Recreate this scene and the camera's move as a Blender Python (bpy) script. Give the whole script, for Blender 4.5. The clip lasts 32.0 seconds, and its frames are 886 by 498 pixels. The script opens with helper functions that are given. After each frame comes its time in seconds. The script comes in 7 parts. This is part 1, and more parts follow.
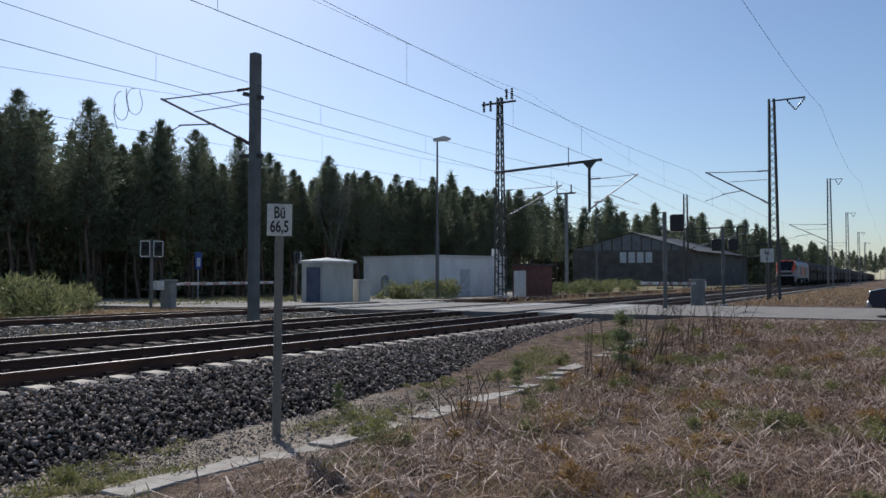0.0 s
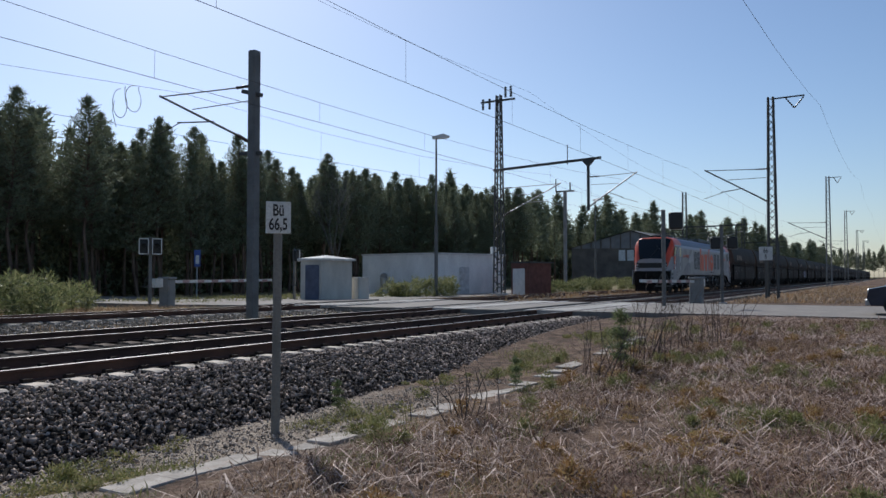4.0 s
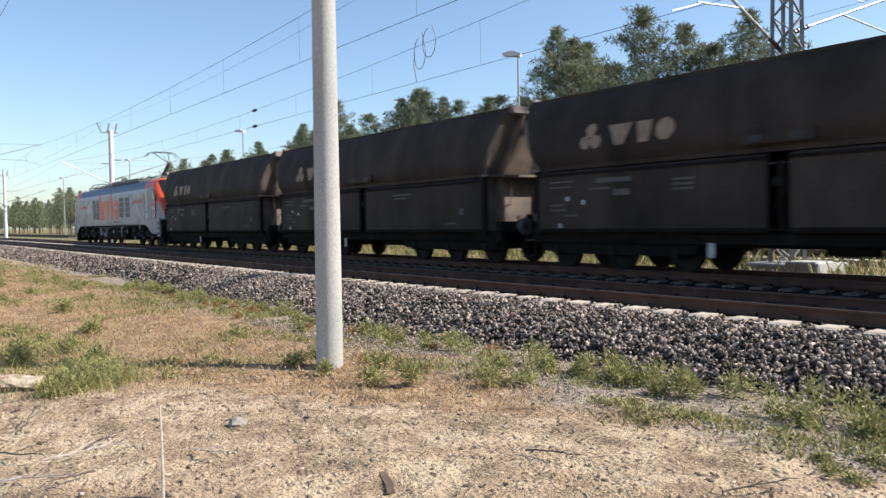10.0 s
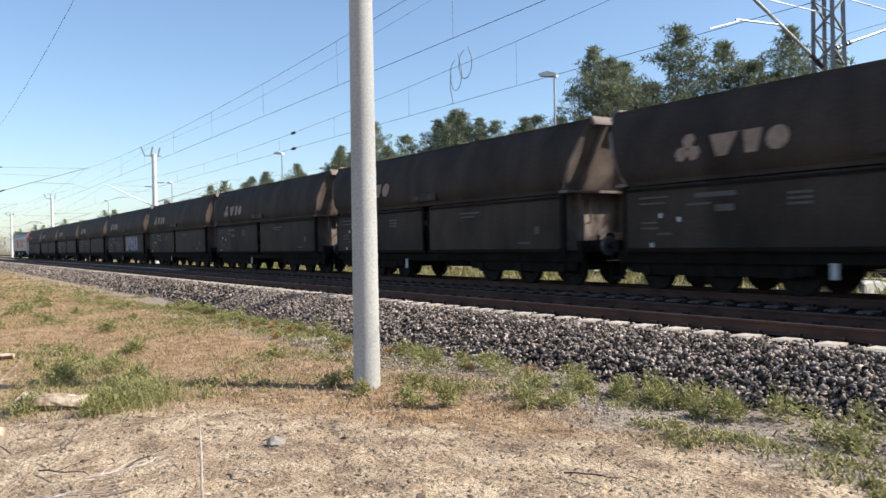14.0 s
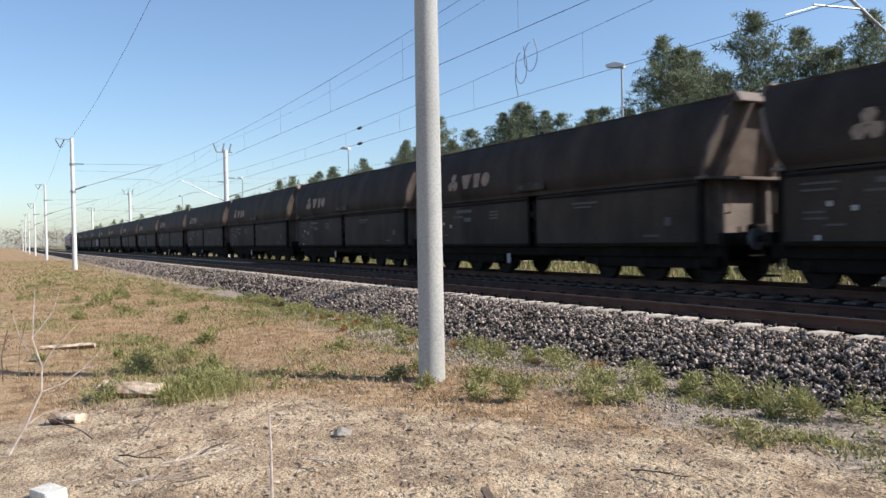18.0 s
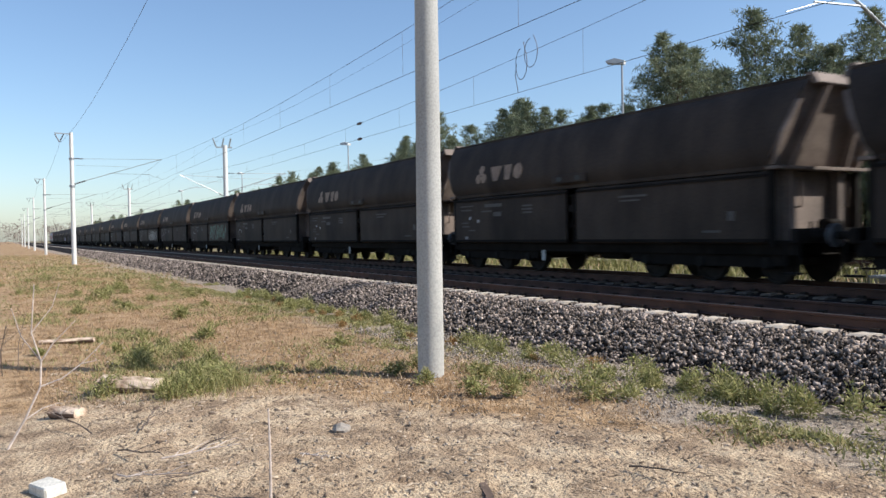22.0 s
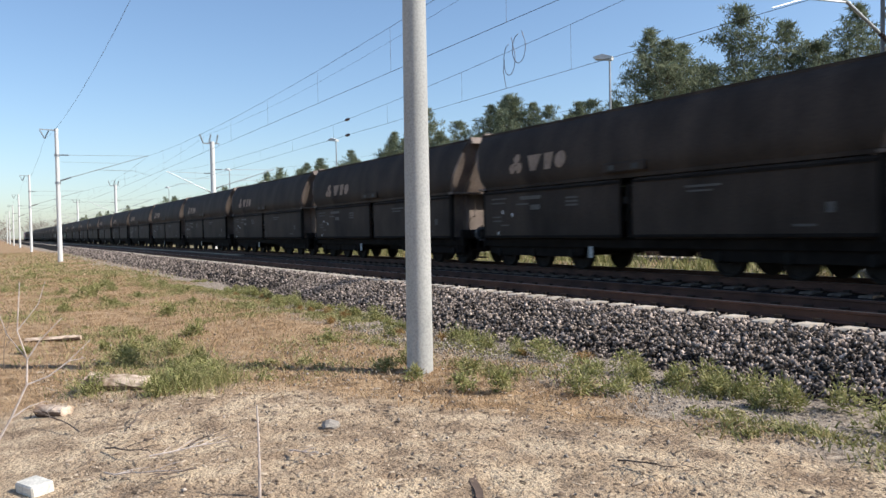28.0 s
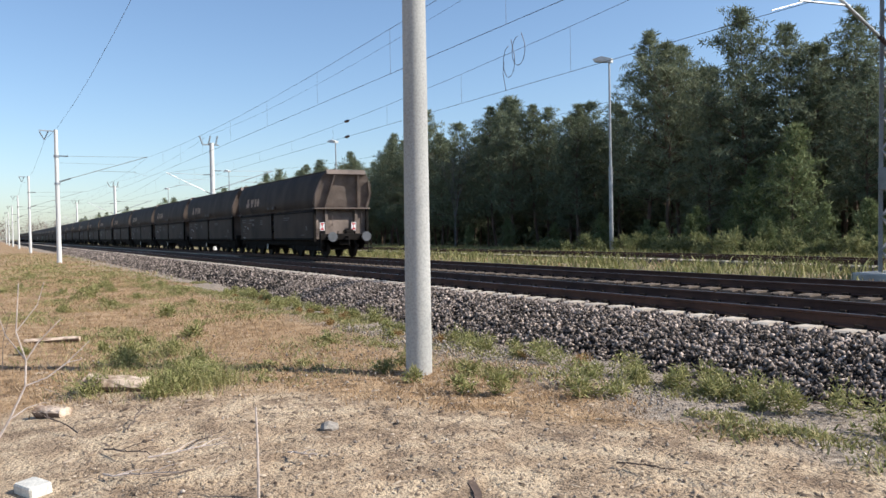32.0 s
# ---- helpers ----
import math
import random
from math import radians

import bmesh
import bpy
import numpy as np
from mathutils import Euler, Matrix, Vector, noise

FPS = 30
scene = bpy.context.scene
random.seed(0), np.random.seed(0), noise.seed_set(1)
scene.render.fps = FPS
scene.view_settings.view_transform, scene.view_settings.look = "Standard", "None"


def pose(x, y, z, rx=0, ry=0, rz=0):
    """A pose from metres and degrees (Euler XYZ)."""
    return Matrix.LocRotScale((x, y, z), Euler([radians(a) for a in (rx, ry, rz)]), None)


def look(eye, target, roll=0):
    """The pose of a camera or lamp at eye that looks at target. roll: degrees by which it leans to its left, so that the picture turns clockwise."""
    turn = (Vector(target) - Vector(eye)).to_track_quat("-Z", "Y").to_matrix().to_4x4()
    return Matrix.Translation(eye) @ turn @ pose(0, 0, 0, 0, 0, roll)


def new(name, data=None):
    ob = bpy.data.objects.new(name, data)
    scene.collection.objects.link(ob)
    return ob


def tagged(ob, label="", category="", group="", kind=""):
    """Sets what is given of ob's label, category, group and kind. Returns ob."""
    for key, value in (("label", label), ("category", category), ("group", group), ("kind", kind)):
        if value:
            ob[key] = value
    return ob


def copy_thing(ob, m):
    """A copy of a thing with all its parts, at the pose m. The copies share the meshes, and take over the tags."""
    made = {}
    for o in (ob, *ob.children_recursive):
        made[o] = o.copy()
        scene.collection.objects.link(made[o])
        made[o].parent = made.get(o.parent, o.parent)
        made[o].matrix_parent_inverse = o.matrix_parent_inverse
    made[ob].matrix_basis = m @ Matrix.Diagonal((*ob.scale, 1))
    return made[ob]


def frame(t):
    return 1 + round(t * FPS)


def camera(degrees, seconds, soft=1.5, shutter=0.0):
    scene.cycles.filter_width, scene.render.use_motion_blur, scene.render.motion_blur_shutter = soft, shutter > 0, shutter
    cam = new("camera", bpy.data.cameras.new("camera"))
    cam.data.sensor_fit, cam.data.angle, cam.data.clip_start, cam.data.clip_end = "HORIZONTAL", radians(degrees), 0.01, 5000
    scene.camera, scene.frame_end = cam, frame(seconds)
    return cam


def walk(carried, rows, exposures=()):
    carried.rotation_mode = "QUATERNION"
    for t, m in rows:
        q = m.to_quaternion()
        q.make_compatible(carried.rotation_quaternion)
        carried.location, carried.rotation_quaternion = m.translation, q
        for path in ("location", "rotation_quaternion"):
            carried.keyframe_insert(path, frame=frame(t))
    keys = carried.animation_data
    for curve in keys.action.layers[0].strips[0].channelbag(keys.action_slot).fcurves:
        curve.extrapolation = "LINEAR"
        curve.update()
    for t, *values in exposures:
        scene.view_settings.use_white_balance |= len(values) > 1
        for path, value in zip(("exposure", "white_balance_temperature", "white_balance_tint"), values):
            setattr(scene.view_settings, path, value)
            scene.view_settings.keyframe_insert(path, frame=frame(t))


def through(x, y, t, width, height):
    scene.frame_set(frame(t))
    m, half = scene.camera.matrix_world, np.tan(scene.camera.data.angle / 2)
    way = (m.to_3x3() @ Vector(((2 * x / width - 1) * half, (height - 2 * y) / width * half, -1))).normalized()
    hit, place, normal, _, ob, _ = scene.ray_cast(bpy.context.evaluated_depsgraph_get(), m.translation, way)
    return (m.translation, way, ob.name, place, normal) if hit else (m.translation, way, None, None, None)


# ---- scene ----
EYE = 1.178   # above the rail tops, which are z = 0; x runs along the line, y across it
cam = camera(59.10, 32.0, soft=1.5, shutter=0.2)
PATH = [
    (0.0, pose(0, 0, EYE, 92.20, 0.05, -59.90)),
    (0.5, pose(0, 0, EYE, 92.20, 0.07, -59.89)),
    (1.0, pose(0, 0, EYE, 92.20, 0.07, -59.89)),
    (1.5, pose(0, 0, EYE, 92.14, 0.03, -59.89)),
    (2.0, pose(0, 0, EYE, 92.12, 0.01, -59.94)),
    (2.5, pose(0, 0, EYE, 92.08, 0.04, -59.95)),
    (4.5, pose(0, 0, EYE, 92.03, -0.00, -59.99)),
    (5.0, pose(0, 0, EYE, 92.02, -0.02, -59.97)),
    (5.5, pose(0, 0, EYE, 91.96, 0.07, -58.97)),
    (6.0, pose(0, 0, EYE, 91.83, 0.08, -55.11)),
    (6.5, pose(0, 0, EYE, 91.54, -0.36, -40.82)),
    (6.6, pose(0, 0, EYE, 91.53, -0.56, -38.58)),
    (6.8, pose(0, 0, EYE, 91.01, 0.16, -32.44)),
    (7.0, pose(0, 0, EYE, 90.74, 0.17, -22.88)),
    (7.2, pose(0, 0, EYE, 90.45, 0.24, -12.49)),
    (7.3, pose(0, 0, EYE, 90.16, 0.25, -7.09)),
    (7.5, pose(0, 0, EYE, 89.86, 0.15, 1.12)),
    (8.0, pose(0, 0, EYE, 88.95, 0.33, 22.65)),
    (8.3, pose(0, 0, EYE, 88.07, 0.69, 31.93)),
    (8.5, pose(0, 0, EYE, 87.97, 0.85, 36.93)),
    (9.0, pose(0, 0, EYE, 87.62, 0.60, 44.14)),
    (9.5, pose(0, 0, EYE, 87.46, 0.82, 51.38)),
    (10.0, pose(0, 0, EYE, 88.00, 0.99, 53.55)),
    (10.5, pose(0, 0, EYE, 89.38, 1.02, 53.52)),
    (11.0, pose(0, 0, EYE, 89.55, 1.02, 53.52)),
    (11.5, pose(0, 0, EYE, 89.55, 1.06, 53.64)),
    (12.0, pose(0, 0, EYE, 89.62, 1.09, 53.65)),
    (12.5, pose(0, 0, EYE, 89.71, 1.11, 53.84)),
    (13.0, pose(0, 0, EYE, 89.73, 1.15, 54.08)),
    (13.5, pose(0, 0, EYE, 89.64, 1.16, 54.81)),
    (14.0, pose(0, 0, EYE, 89.54, 1.20, 56.24)),
    (14.5, pose(0, 0, EYE, 89.33, 1.31, 60.52)),
    (16.5, pose(0, 0, EYE, 89.23, 1.32, 61.48)),
    (17.0, pose(0, 0, EYE, 89.23, 1.28, 61.47)),
    (17.5, pose(0, 0, EYE, 89.22, 1.26, 61.10)),
    (18.0, pose(0, 0, EYE, 89.19, 1.21, 60.99)),
    (18.5, pose(0, 0, EYE, 89.17, 1.10, 61.01)),
    (19.0, pose(0, 0, EYE, 89.15, 1.06, 61.01)),
    (19.5, pose(0, 0, EYE, 89.10, 1.04, 61.01)),
    (20.0, pose(0, 0, EYE, 89.06, 1.02, 61.01)),
    (20.5, pose(0, 0, EYE, 89.01, 0.99, 60.96)),
    (21.0, pose(0, 0, EYE, 88.98, 0.92, 60.97)),
    (21.5, pose(0, 0, EYE, 88.93, 0.98, 60.95)),
    (22.0, pose(0, 0, EYE, 88.89, 1.01, 60.95)),
    (22.5, pose(0, 0, EYE, 88.79, 1.06, 60.76)),
    (23.0, pose(0, 0, EYE, 88.73, 1.09, 60.60)),
    (23.5, pose(0, 0, EYE, 88.69, 1.07, 60.48)),
    (24.0, pose(0, 0, EYE, 88.66, 1.08, 60.35)),
    (24.5, pose(0, 0, EYE, 88.63, 1.03, 60.23)),
    (25.0, pose(0, 0, EYE, 88.61, 1.01, 60.17)),
    (25.5, pose(0, 0, EYE, 88.55, 1.01, 60.11)),
    (27.5, pose(0, 0, EYE, 88.59, 1.12, 60.17)),
    (28.0, pose(0, 0, EYE, 88.58, 1.17, 60.11)),
    (28.5, pose(0, 0, EYE, 88.67, 1.16, 60.04)),
    (29.0, pose(0, 0, EYE, 88.72, 1.16, 59.95)),
    (29.5, pose(0, 0, EYE, 88.72, 1.16, 59.94)),
    (30.0, pose(0, 0, EYE, 88.73, 1.00, 59.98)),
    (30.5, pose(0, 0, EYE, 88.73, 1.03, 60.00)),
    (31.0, pose(0, 0, EYE, 88.78, 1.05, 59.93)),
    (31.5, pose(0, 0, EYE, 88.77, 1.14, 59.89)),
    (32.0, pose(0, 0, EYE, 88.71, 1.06, 60.06)),
]
EXPOSURES = [(0, -0.28, 5950, 10), (6, -0.28, 5950, 10), (7.0, 0.0, 6450, 5), (7.6, 0.42, 6700, 5), (8, 0.6, 6750, 8), (9, 0.78, 6650, 10), (10.5, 0.66, 6400, 10), (14, 0.66, 6400, 10), (18, 0.48, 6250, 10), (32, 0.47, 6250, 10)]
walk(cam, PATH, EXPOSURES)

# ---------------------------------------------------------------- light
SUN_AZ, SUN_EL = -40.0, 39.0      # degrees: from +y towards +x is negative
world = bpy.data.worlds.new("sky")
scene.world = world
world.use_nodes = True
wn = world.node_tree.nodes
sky = wn.new("ShaderNodeTexSky")
sky.sky_type = "NISHITA"
sky.sun_disc = False
sky.sun_elevation = radians(SUN_EL)
sky.sun_rotation = radians(-SUN_AZ)
sky.air_density, sky.dust_density, sky.ozone_density = 1.0, 0.8, 3.0
wn["Background"].inputs["Strength"].default_value = 0.118
world.node_tree.links.new(sky.outputs["Color"], wn["Background"].inputs["Color"])
lamp = bpy.data.lights.new("sun", "SUN")
lamp.energy, lamp.angle, lamp.color = 4.9, radians(0.53), (1.0, 0.94, 0.84)
sun = new("sun", lamp)
_e, _a = radians(SUN_EL), radians(-SUN_AZ)
sun.matrix_world = look((0, 0, 60), Vector((0, 0, 60)) - Vector((math.sin(_a) * math.cos(_e), math.cos(_a) * math.cos(_e), math.sin(_e))))

# ---------------------------------------------------------------- building helpers
class Shape:
    """Collects vertices and faces of one mesh."""
    def __init__(self):
        self.v, self.f, self.m = [], [], []

    def add(self, verts, faces, mi=0):
        n = len(self.v)
        self.v += [tuple(p) for p in verts]
        self.f += [tuple(i + n for i in q) for q in faces]
        self.m += [mi] * len(faces)
        return self

    def box(self, x0, x1, y0, y1, z0, z1, b=0.0, mi=0):
        if b <= 0:
            v = [(x, y, z) for z in (z0, z1) for y in (y0, y1) for x in (x0, x1)]
            return self.add(v, [(0, 2, 3, 1), (4, 5, 7, 6), (0, 1, 5, 4), (2, 6, 7, 3), (0, 4, 6, 2), (1, 3, 7, 5)], mi)
        prof = [(x0 + b, y0), (x1 - b, y0), (x1, y0 + b), (x1, y1 - b), (x1 - b, y1), (x0 + b, y1), (x0, y1 - b), (x0, y0 + b)]
        cx, cy = (x0 + x1) / 2, (y0 + y1) / 2
        def inner(p):
            return (p[0] + (b if p[0] < cx else -b) * 0.7, p[1] + (b if p[1] < cy else -b) * 0.7)
        rings = [[(*inner(p), z0) for p in prof], [(*p, z0 + b) for p in prof], [(*p, z1 - b) for p in prof], [(*inner(p), z1) for p in prof]]
        v = [p for r in rings for p in r]
        f = [tuple(range(7, -1, -1)), tuple(range(24, 32))]
        for k in range(3):
            f += [(k * 8 + i, k * 8 + (i + 1) % 8, k * 8 + 8 + (i + 1) % 8, k * 8 + 8 + i) for i in range(8)]
        return self.add(v, f, mi)

    def bar(self, p, q, r, r2=None, n=8, mi=0, caps=True):
        """A round bar from p to q."""
        p, q = Vector(p), Vector(q)
        r2 = r if r2 is None else r2
        d = (q - p).normalized()
        a = d.orthogonal().normalized()
        c = d.cross(a)
        v = []
        for o, s in ((p, r), (q, r2)):
            v += [o + (a * math.cos(2 * math.pi * i / n) + c * math.sin(2 * math.pi * i / n)) * s for i in range(n)]
        f = [(i, (i + 1) % n, n + (i + 1) % n, n + i) for i in range(n)]
        if caps:
            f += [tuple(range(n - 1, -1, -1)), tuple(range(n, 2 * n))]
        return self.add(v, f, mi)

    def tube(self, pts, r, n=6, mi=0):
        for a, b in zip(pts, pts[1:]):
            self.bar(a, b, r, n=n, mi=mi)
        return self

    def pipe(self, pts, r0, r1=None, n=5, mi=0):
        """One unbroken round tube along a line of points, tapering from r0 to r1."""
        pts = [Vector(p) for p in pts]
        r1 = r0 if r1 is None else r1
        v, last = [], len(pts) - 1
        for k, p in enumerate(pts):
            d = (pts[min(k + 1, last)] - pts[max(k - 1, 0)]).normalized()
            a = d.cross(Vector((0.31, 0.9, 0.17))).normalized()
            c = d.cross(a)
            r = r0 + (r1 - r0) * k / last
            v += [p + (a * math.cos(2 * math.pi * i / n) + c * math.sin(2 * math.pi * i / n)) * r for i in range(n)]
        f = [(k * n + i, k * n + (i + 1) % n, (k + 1) * n + (i + 1) % n, (k + 1) * n + i) for k in range(last) for i in range(n)]
        f += [tuple(range(n - 1, -1, -1)), tuple(range(last * n, last * n + n))]
        return self.add(v, f, mi)

    def beam(self, p, q, w, h=None, mi=0):
        """A square bar from p to q."""
        p, q = Vector(p), Vector(q)
        h = w if h is None else h
        d = (q - p).normalized()
        s = d.cross(Vector((0, 0, 1)))
        s = Vector((1, 0, 0)) if s.length < 1e-4 else s.normalized()
        u = s.cross(d)
        v = [o + s * a * w / 2 + u * b * h / 2 for o in (p, q) for a, b in ((-1, -1), (1, -1), (1, 1), (-1, 1))]
        return self.add(v, [(0, 3, 2, 1), (4, 5, 6, 7), (0, 1, 5, 4), (1, 2, 6, 5), (2, 3, 7, 6), (3, 0, 4, 7)], mi)

    def extrude(self, outline, axis, a, b, mi=0):
        """A flat outline (u, w) drawn out along an axis from a to b. x: (y, z); y: (x, z); z: (x, y)."""
        def at(u, w, s):
            return {"x": (s, u, w), "y": (u, s, w), "z": (u, w, s)}[axis]
        n = len(outline)
        v = [at(u, w, s) for s in (a, b) for u, w in outline]
        f = [tuple(range(n)), tuple(range(2 * n - 1, n - 1, -1))] + [(i + n, (i + 1) % n + n, (i + 1) % n, i) for i in range(n)]
        return self.add(v, f, mi)

    def mesh(self, name, mats, smooth=False):
        me = bpy.data.meshes.new(name)
        me.from_pydata(self.v, [], self.f)
        for m in mats if isinstance(mats, (list, tuple)) else [mats]:
            me.materials.append(m)
        if any(self.m):
            me.polygons.foreach_set("material_index", self.m)
        bm = bmesh.new()
        bm.from_mesh(me)
        bmesh.ops.recalc_face_normals(bm, faces=bm.faces)
        bm.to_mesh(me)
        bm.free()
        if smooth:
            me.polygons.foreach_set("use_smooth", [True] * len(me.polygons))
            me.set_sharp_from_angle(angle=radians(38))
        return me


SWING = Matrix.Rotation(radians(1.45), 4, "Z")


def settle(at):
    """Places beyond the kilometre sign lie along the slightly swung end of the line."""
    x, y = at.translation.x, at.translation.y
    return SWING @ at if x > 6.5 and x > 0.47 * y else at


def thing(name, label, category, at=None, group="", kind=""):
    """An Empty that carries the parts of a thing."""
    ob = new(name)
    ob.empty_display_size = 0.2
    if at is not None:
        ob.matrix_basis = settle(at) if label else at
    return tagged(ob, label, category, group, kind)


def part(name, shape, mats, parent=None, label="", smooth=False, at=None):
    me = shape if isinstance(shape, bpy.types.Mesh) else shape.mesh(name, mats, smooth)
    ob = new(name, me)
    if parent is not None:
        ob.parent = parent
    if at is not None:
        ob.matrix_basis = at
    return tagged(ob, label)


def solid(name, shape, mats, label, category, at=None, group="", kind="", smooth=False):
    """A thing that is one mesh."""
    return tagged(part(name, shape, mats, None, "", smooth, at if at is None else settle(at)), label, category, group, kind)


def raw_mesh(name, verts, faces, mats, smooth=False):
    """A large mesh from numpy arrays of triangles or quads."""
    me = bpy.data.meshes.new(name)
    verts, faces = np.asarray(verts, np.float32), np.asarray(faces, np.int32)
    k = faces.shape[1]
    me.vertices.add(len(verts))
    me.vertices.foreach_set("co", verts.ravel())
    me.loops.add(faces.size)
    me.loops.foreach_set("vertex_index", faces.ravel())
    me.polygons.add(len(faces))
    me.polygons.foreach_set("loop_start", np.arange(0, faces.size, k, dtype=np.int32))
    for m in mats if isinstance(mats, (list, tuple)) else [mats]:
        me.materials.append(m)
    me.update(calc_edges=True)
    me.validate()
    if smooth:
        me.polygons.foreach_set("use_smooth", [True] * len(me.polygons))
    return me


def words(name, text, size, material, parent, at, label="", depth=0.002, align="CENTER", bold=0.0):
    """Lettering in the built-in font, as a mesh."""
    cu = bpy.data.curves.new(name, "FONT")
    cu.body, cu.size, cu.extrude, cu.align_x, cu.offset = text, size, depth, align, bold
    tmp = bpy.data.objects.new(name + "_text", cu)
    scene.collection.objects.link(tmp)
    me = bpy.data.meshes.new_from_object(tmp.evaluated_get(bpy.context.evaluated_depsgraph_get()))
    bpy.data.objects.remove(tmp)
    me.materials.clear()
    me.materials.append(material)
    return part(name, me, material, parent, label, at=at)

# ---------------------------------------------------------------- materials
def paint(name, colour, rough=0.6, metal=0.0, dark=0.75, light=1.15, scale=3.0, fine=40.0, bump=0.15, hue=None, islands=0.0, randomize=0.0, spec=0.5, streaks=0.0, grain=0.55):
    """A surface with stains at one scale and grain at another, and fine relief."""
    m = bpy.data.materials.new(name)
    m.use_nodes = True
    n, l = m.node_tree.nodes, m.node_tree.links
    b = n["Principled BSDF"]
    b.inputs["Roughness"].default_value, b.inputs["Metallic"].default_value = rough, metal
    b.inputs["Specular IOR Level"].default_value = spec
    co = n.new("ShaderNodeTexCoord")
    big, small = n.new("ShaderNodeTexNoise"), n.new("ShaderNodeTexNoise")
    big.inputs["Scale"].default_value, big.inputs["Detail"].default_value = scale, 4
    small.inputs["Scale"].default_value, small.inputs["Detail"].default_value = fine, 3
    src = co.outputs["Object"]
    if streaks:
        mp = n.new("ShaderNodeMapping")
        mp.inputs["Scale"].default_value = (1, 1, streaks)
        l.new(src, mp.inputs["Vector"])
        l.new(mp.outputs["Vector"], big.inputs["Vector"])
    else:
        l.new(src, big.inputs["Vector"])
    l.new(src, small.inputs["Vector"])
    ramp = n.new("ShaderNodeValToRGB")
    ramp.color_ramp.elements[0].position, ramp.color_ramp.elements[1].position = 0.32, 0.68
    c = colour
    h = hue or c
    ramp.color_ramp.elements[0].color = (h[0] * dark, h[1] * dark, h[2] * dark, 1)
    ramp.color_ramp.elements[1].color = (min(c[0] * light, 1), min(c[1] * light, 1), min(c[2] * light, 1), 1)
    l.new(big.outputs["Fac"], ramp.inputs["Fac"])
    mix = n.new("ShaderNodeMix")
    mix.data_type, mix.blend_type = "RGBA", "MULTIPLY"
    mix.inputs["Factor"].default_value = grain
    r2 = n.new("ShaderNodeValToRGB")
    r2.color_ramp.elements[0].position, r2.color_ramp.elements[1].position = 0.3, 0.6
    r2.color_ramp.elements[0].color = (0.55, 0.55, 0.55, 1)
    l.new(small.outputs["Fac"], r2.inputs["Fac"])
    l.new(ramp.outputs["Color"], mix.inputs["A"])
    l.new(r2.outputs["Color"], mix.inputs["B"])
    out = mix.outputs["Result"]
    if islands or randomize:
        rnd = n.new("ShaderNodeNewGeometry" if islands else "ShaderNodeObjectInfo")
        mr = n.new("ShaderNodeMapRange")
        amt = islands or randomize
        mr.inputs["To Min"].default_value, mr.inputs["To Max"].default_value = 1 - amt, 1 + amt
        l.new(rnd.outputs["Random Per Island" if islands else "Random"], mr.inputs["Value"])
        mul = n.new("ShaderNodeMix")
        mul.data_type, mul.blend_type = "RGBA", "MULTIPLY"
        mul.inputs["Factor"].default_value = 1.0
        l.new(out, mul.inputs["A"])
        l.new(mr.outputs["Result"], mul.inputs["B"])
        out = mul.outputs["Result"]
    l.new(out, b.inputs["Base Color"])
    if bump:
        bp = n.new("ShaderNodeBump")
        bp.inputs["Strength"].default_value, bp.inputs["Distance"].default_value = bump, 0.01
        l.new(small.outputs["Fac"], bp.inputs["Height"])
        l.new(bp.outputs["Normal"], b.inputs["Normal"])
    return m


def leafy(name, colour, dry, vary=0.35, through=0.25):
    """Leaves, needles and blades: each piece a little different, some light passes through."""
    m = bpy.data.materials.new(name)
    m.use_nodes = True
    n, l = m.node_tree.nodes, m.node_tree.links
    b = n["Principled BSDF"]
    b.inputs["Roughness"].default_value = 0.6
    b.inputs["Specular IOR Level"].default_value = 0.12
    geo, info, add = n.new("ShaderNodeNewGeometry"), n.new("ShaderNodeObjectInfo"), n.new("ShaderNodeMath")
    add.operation = "MULTIPLY_ADD"
    add.inputs[1].default_value = 0.35
    l.new(info.outputs["Random"], add.inputs[0])
    l.new(geo.outputs["Random Per Island"], add.inputs[2])
    ramp = n.new("ShaderNodeValToRGB")
    e = ramp.color_ramp.elements
    e[0].position, e[1].position = 0.05, 1.25
    e[0].color = tuple(c * (1 - vary) for c in colour) + (1,)
    e[1].color = tuple(dry) + (1,)
    k = e.new(0.6)
    k.color = tuple(c * (1 + vary * 0.5) for c in colour) + (1,)
    l.new(add.outputs[0], ramp.inputs["Fac"])
    l.new(ramp.outputs["Color"], b.inputs["Base Color"])
    tr = n.new("ShaderNodeBsdfTranslucent")
    l.new(ramp.outputs["Color"], tr.inputs["Color"])
    mx = n.new("ShaderNodeMixShader")
    mx.inputs["Fac"].default_value = through
    l.new(b.outputs["BSDF"], mx.inputs[1])
    l.new(tr.outputs["BSDF"], mx.inputs[2])
    l.new(mx.outputs["Shader"], n["Material Output"].inputs["Surface"])
    return m


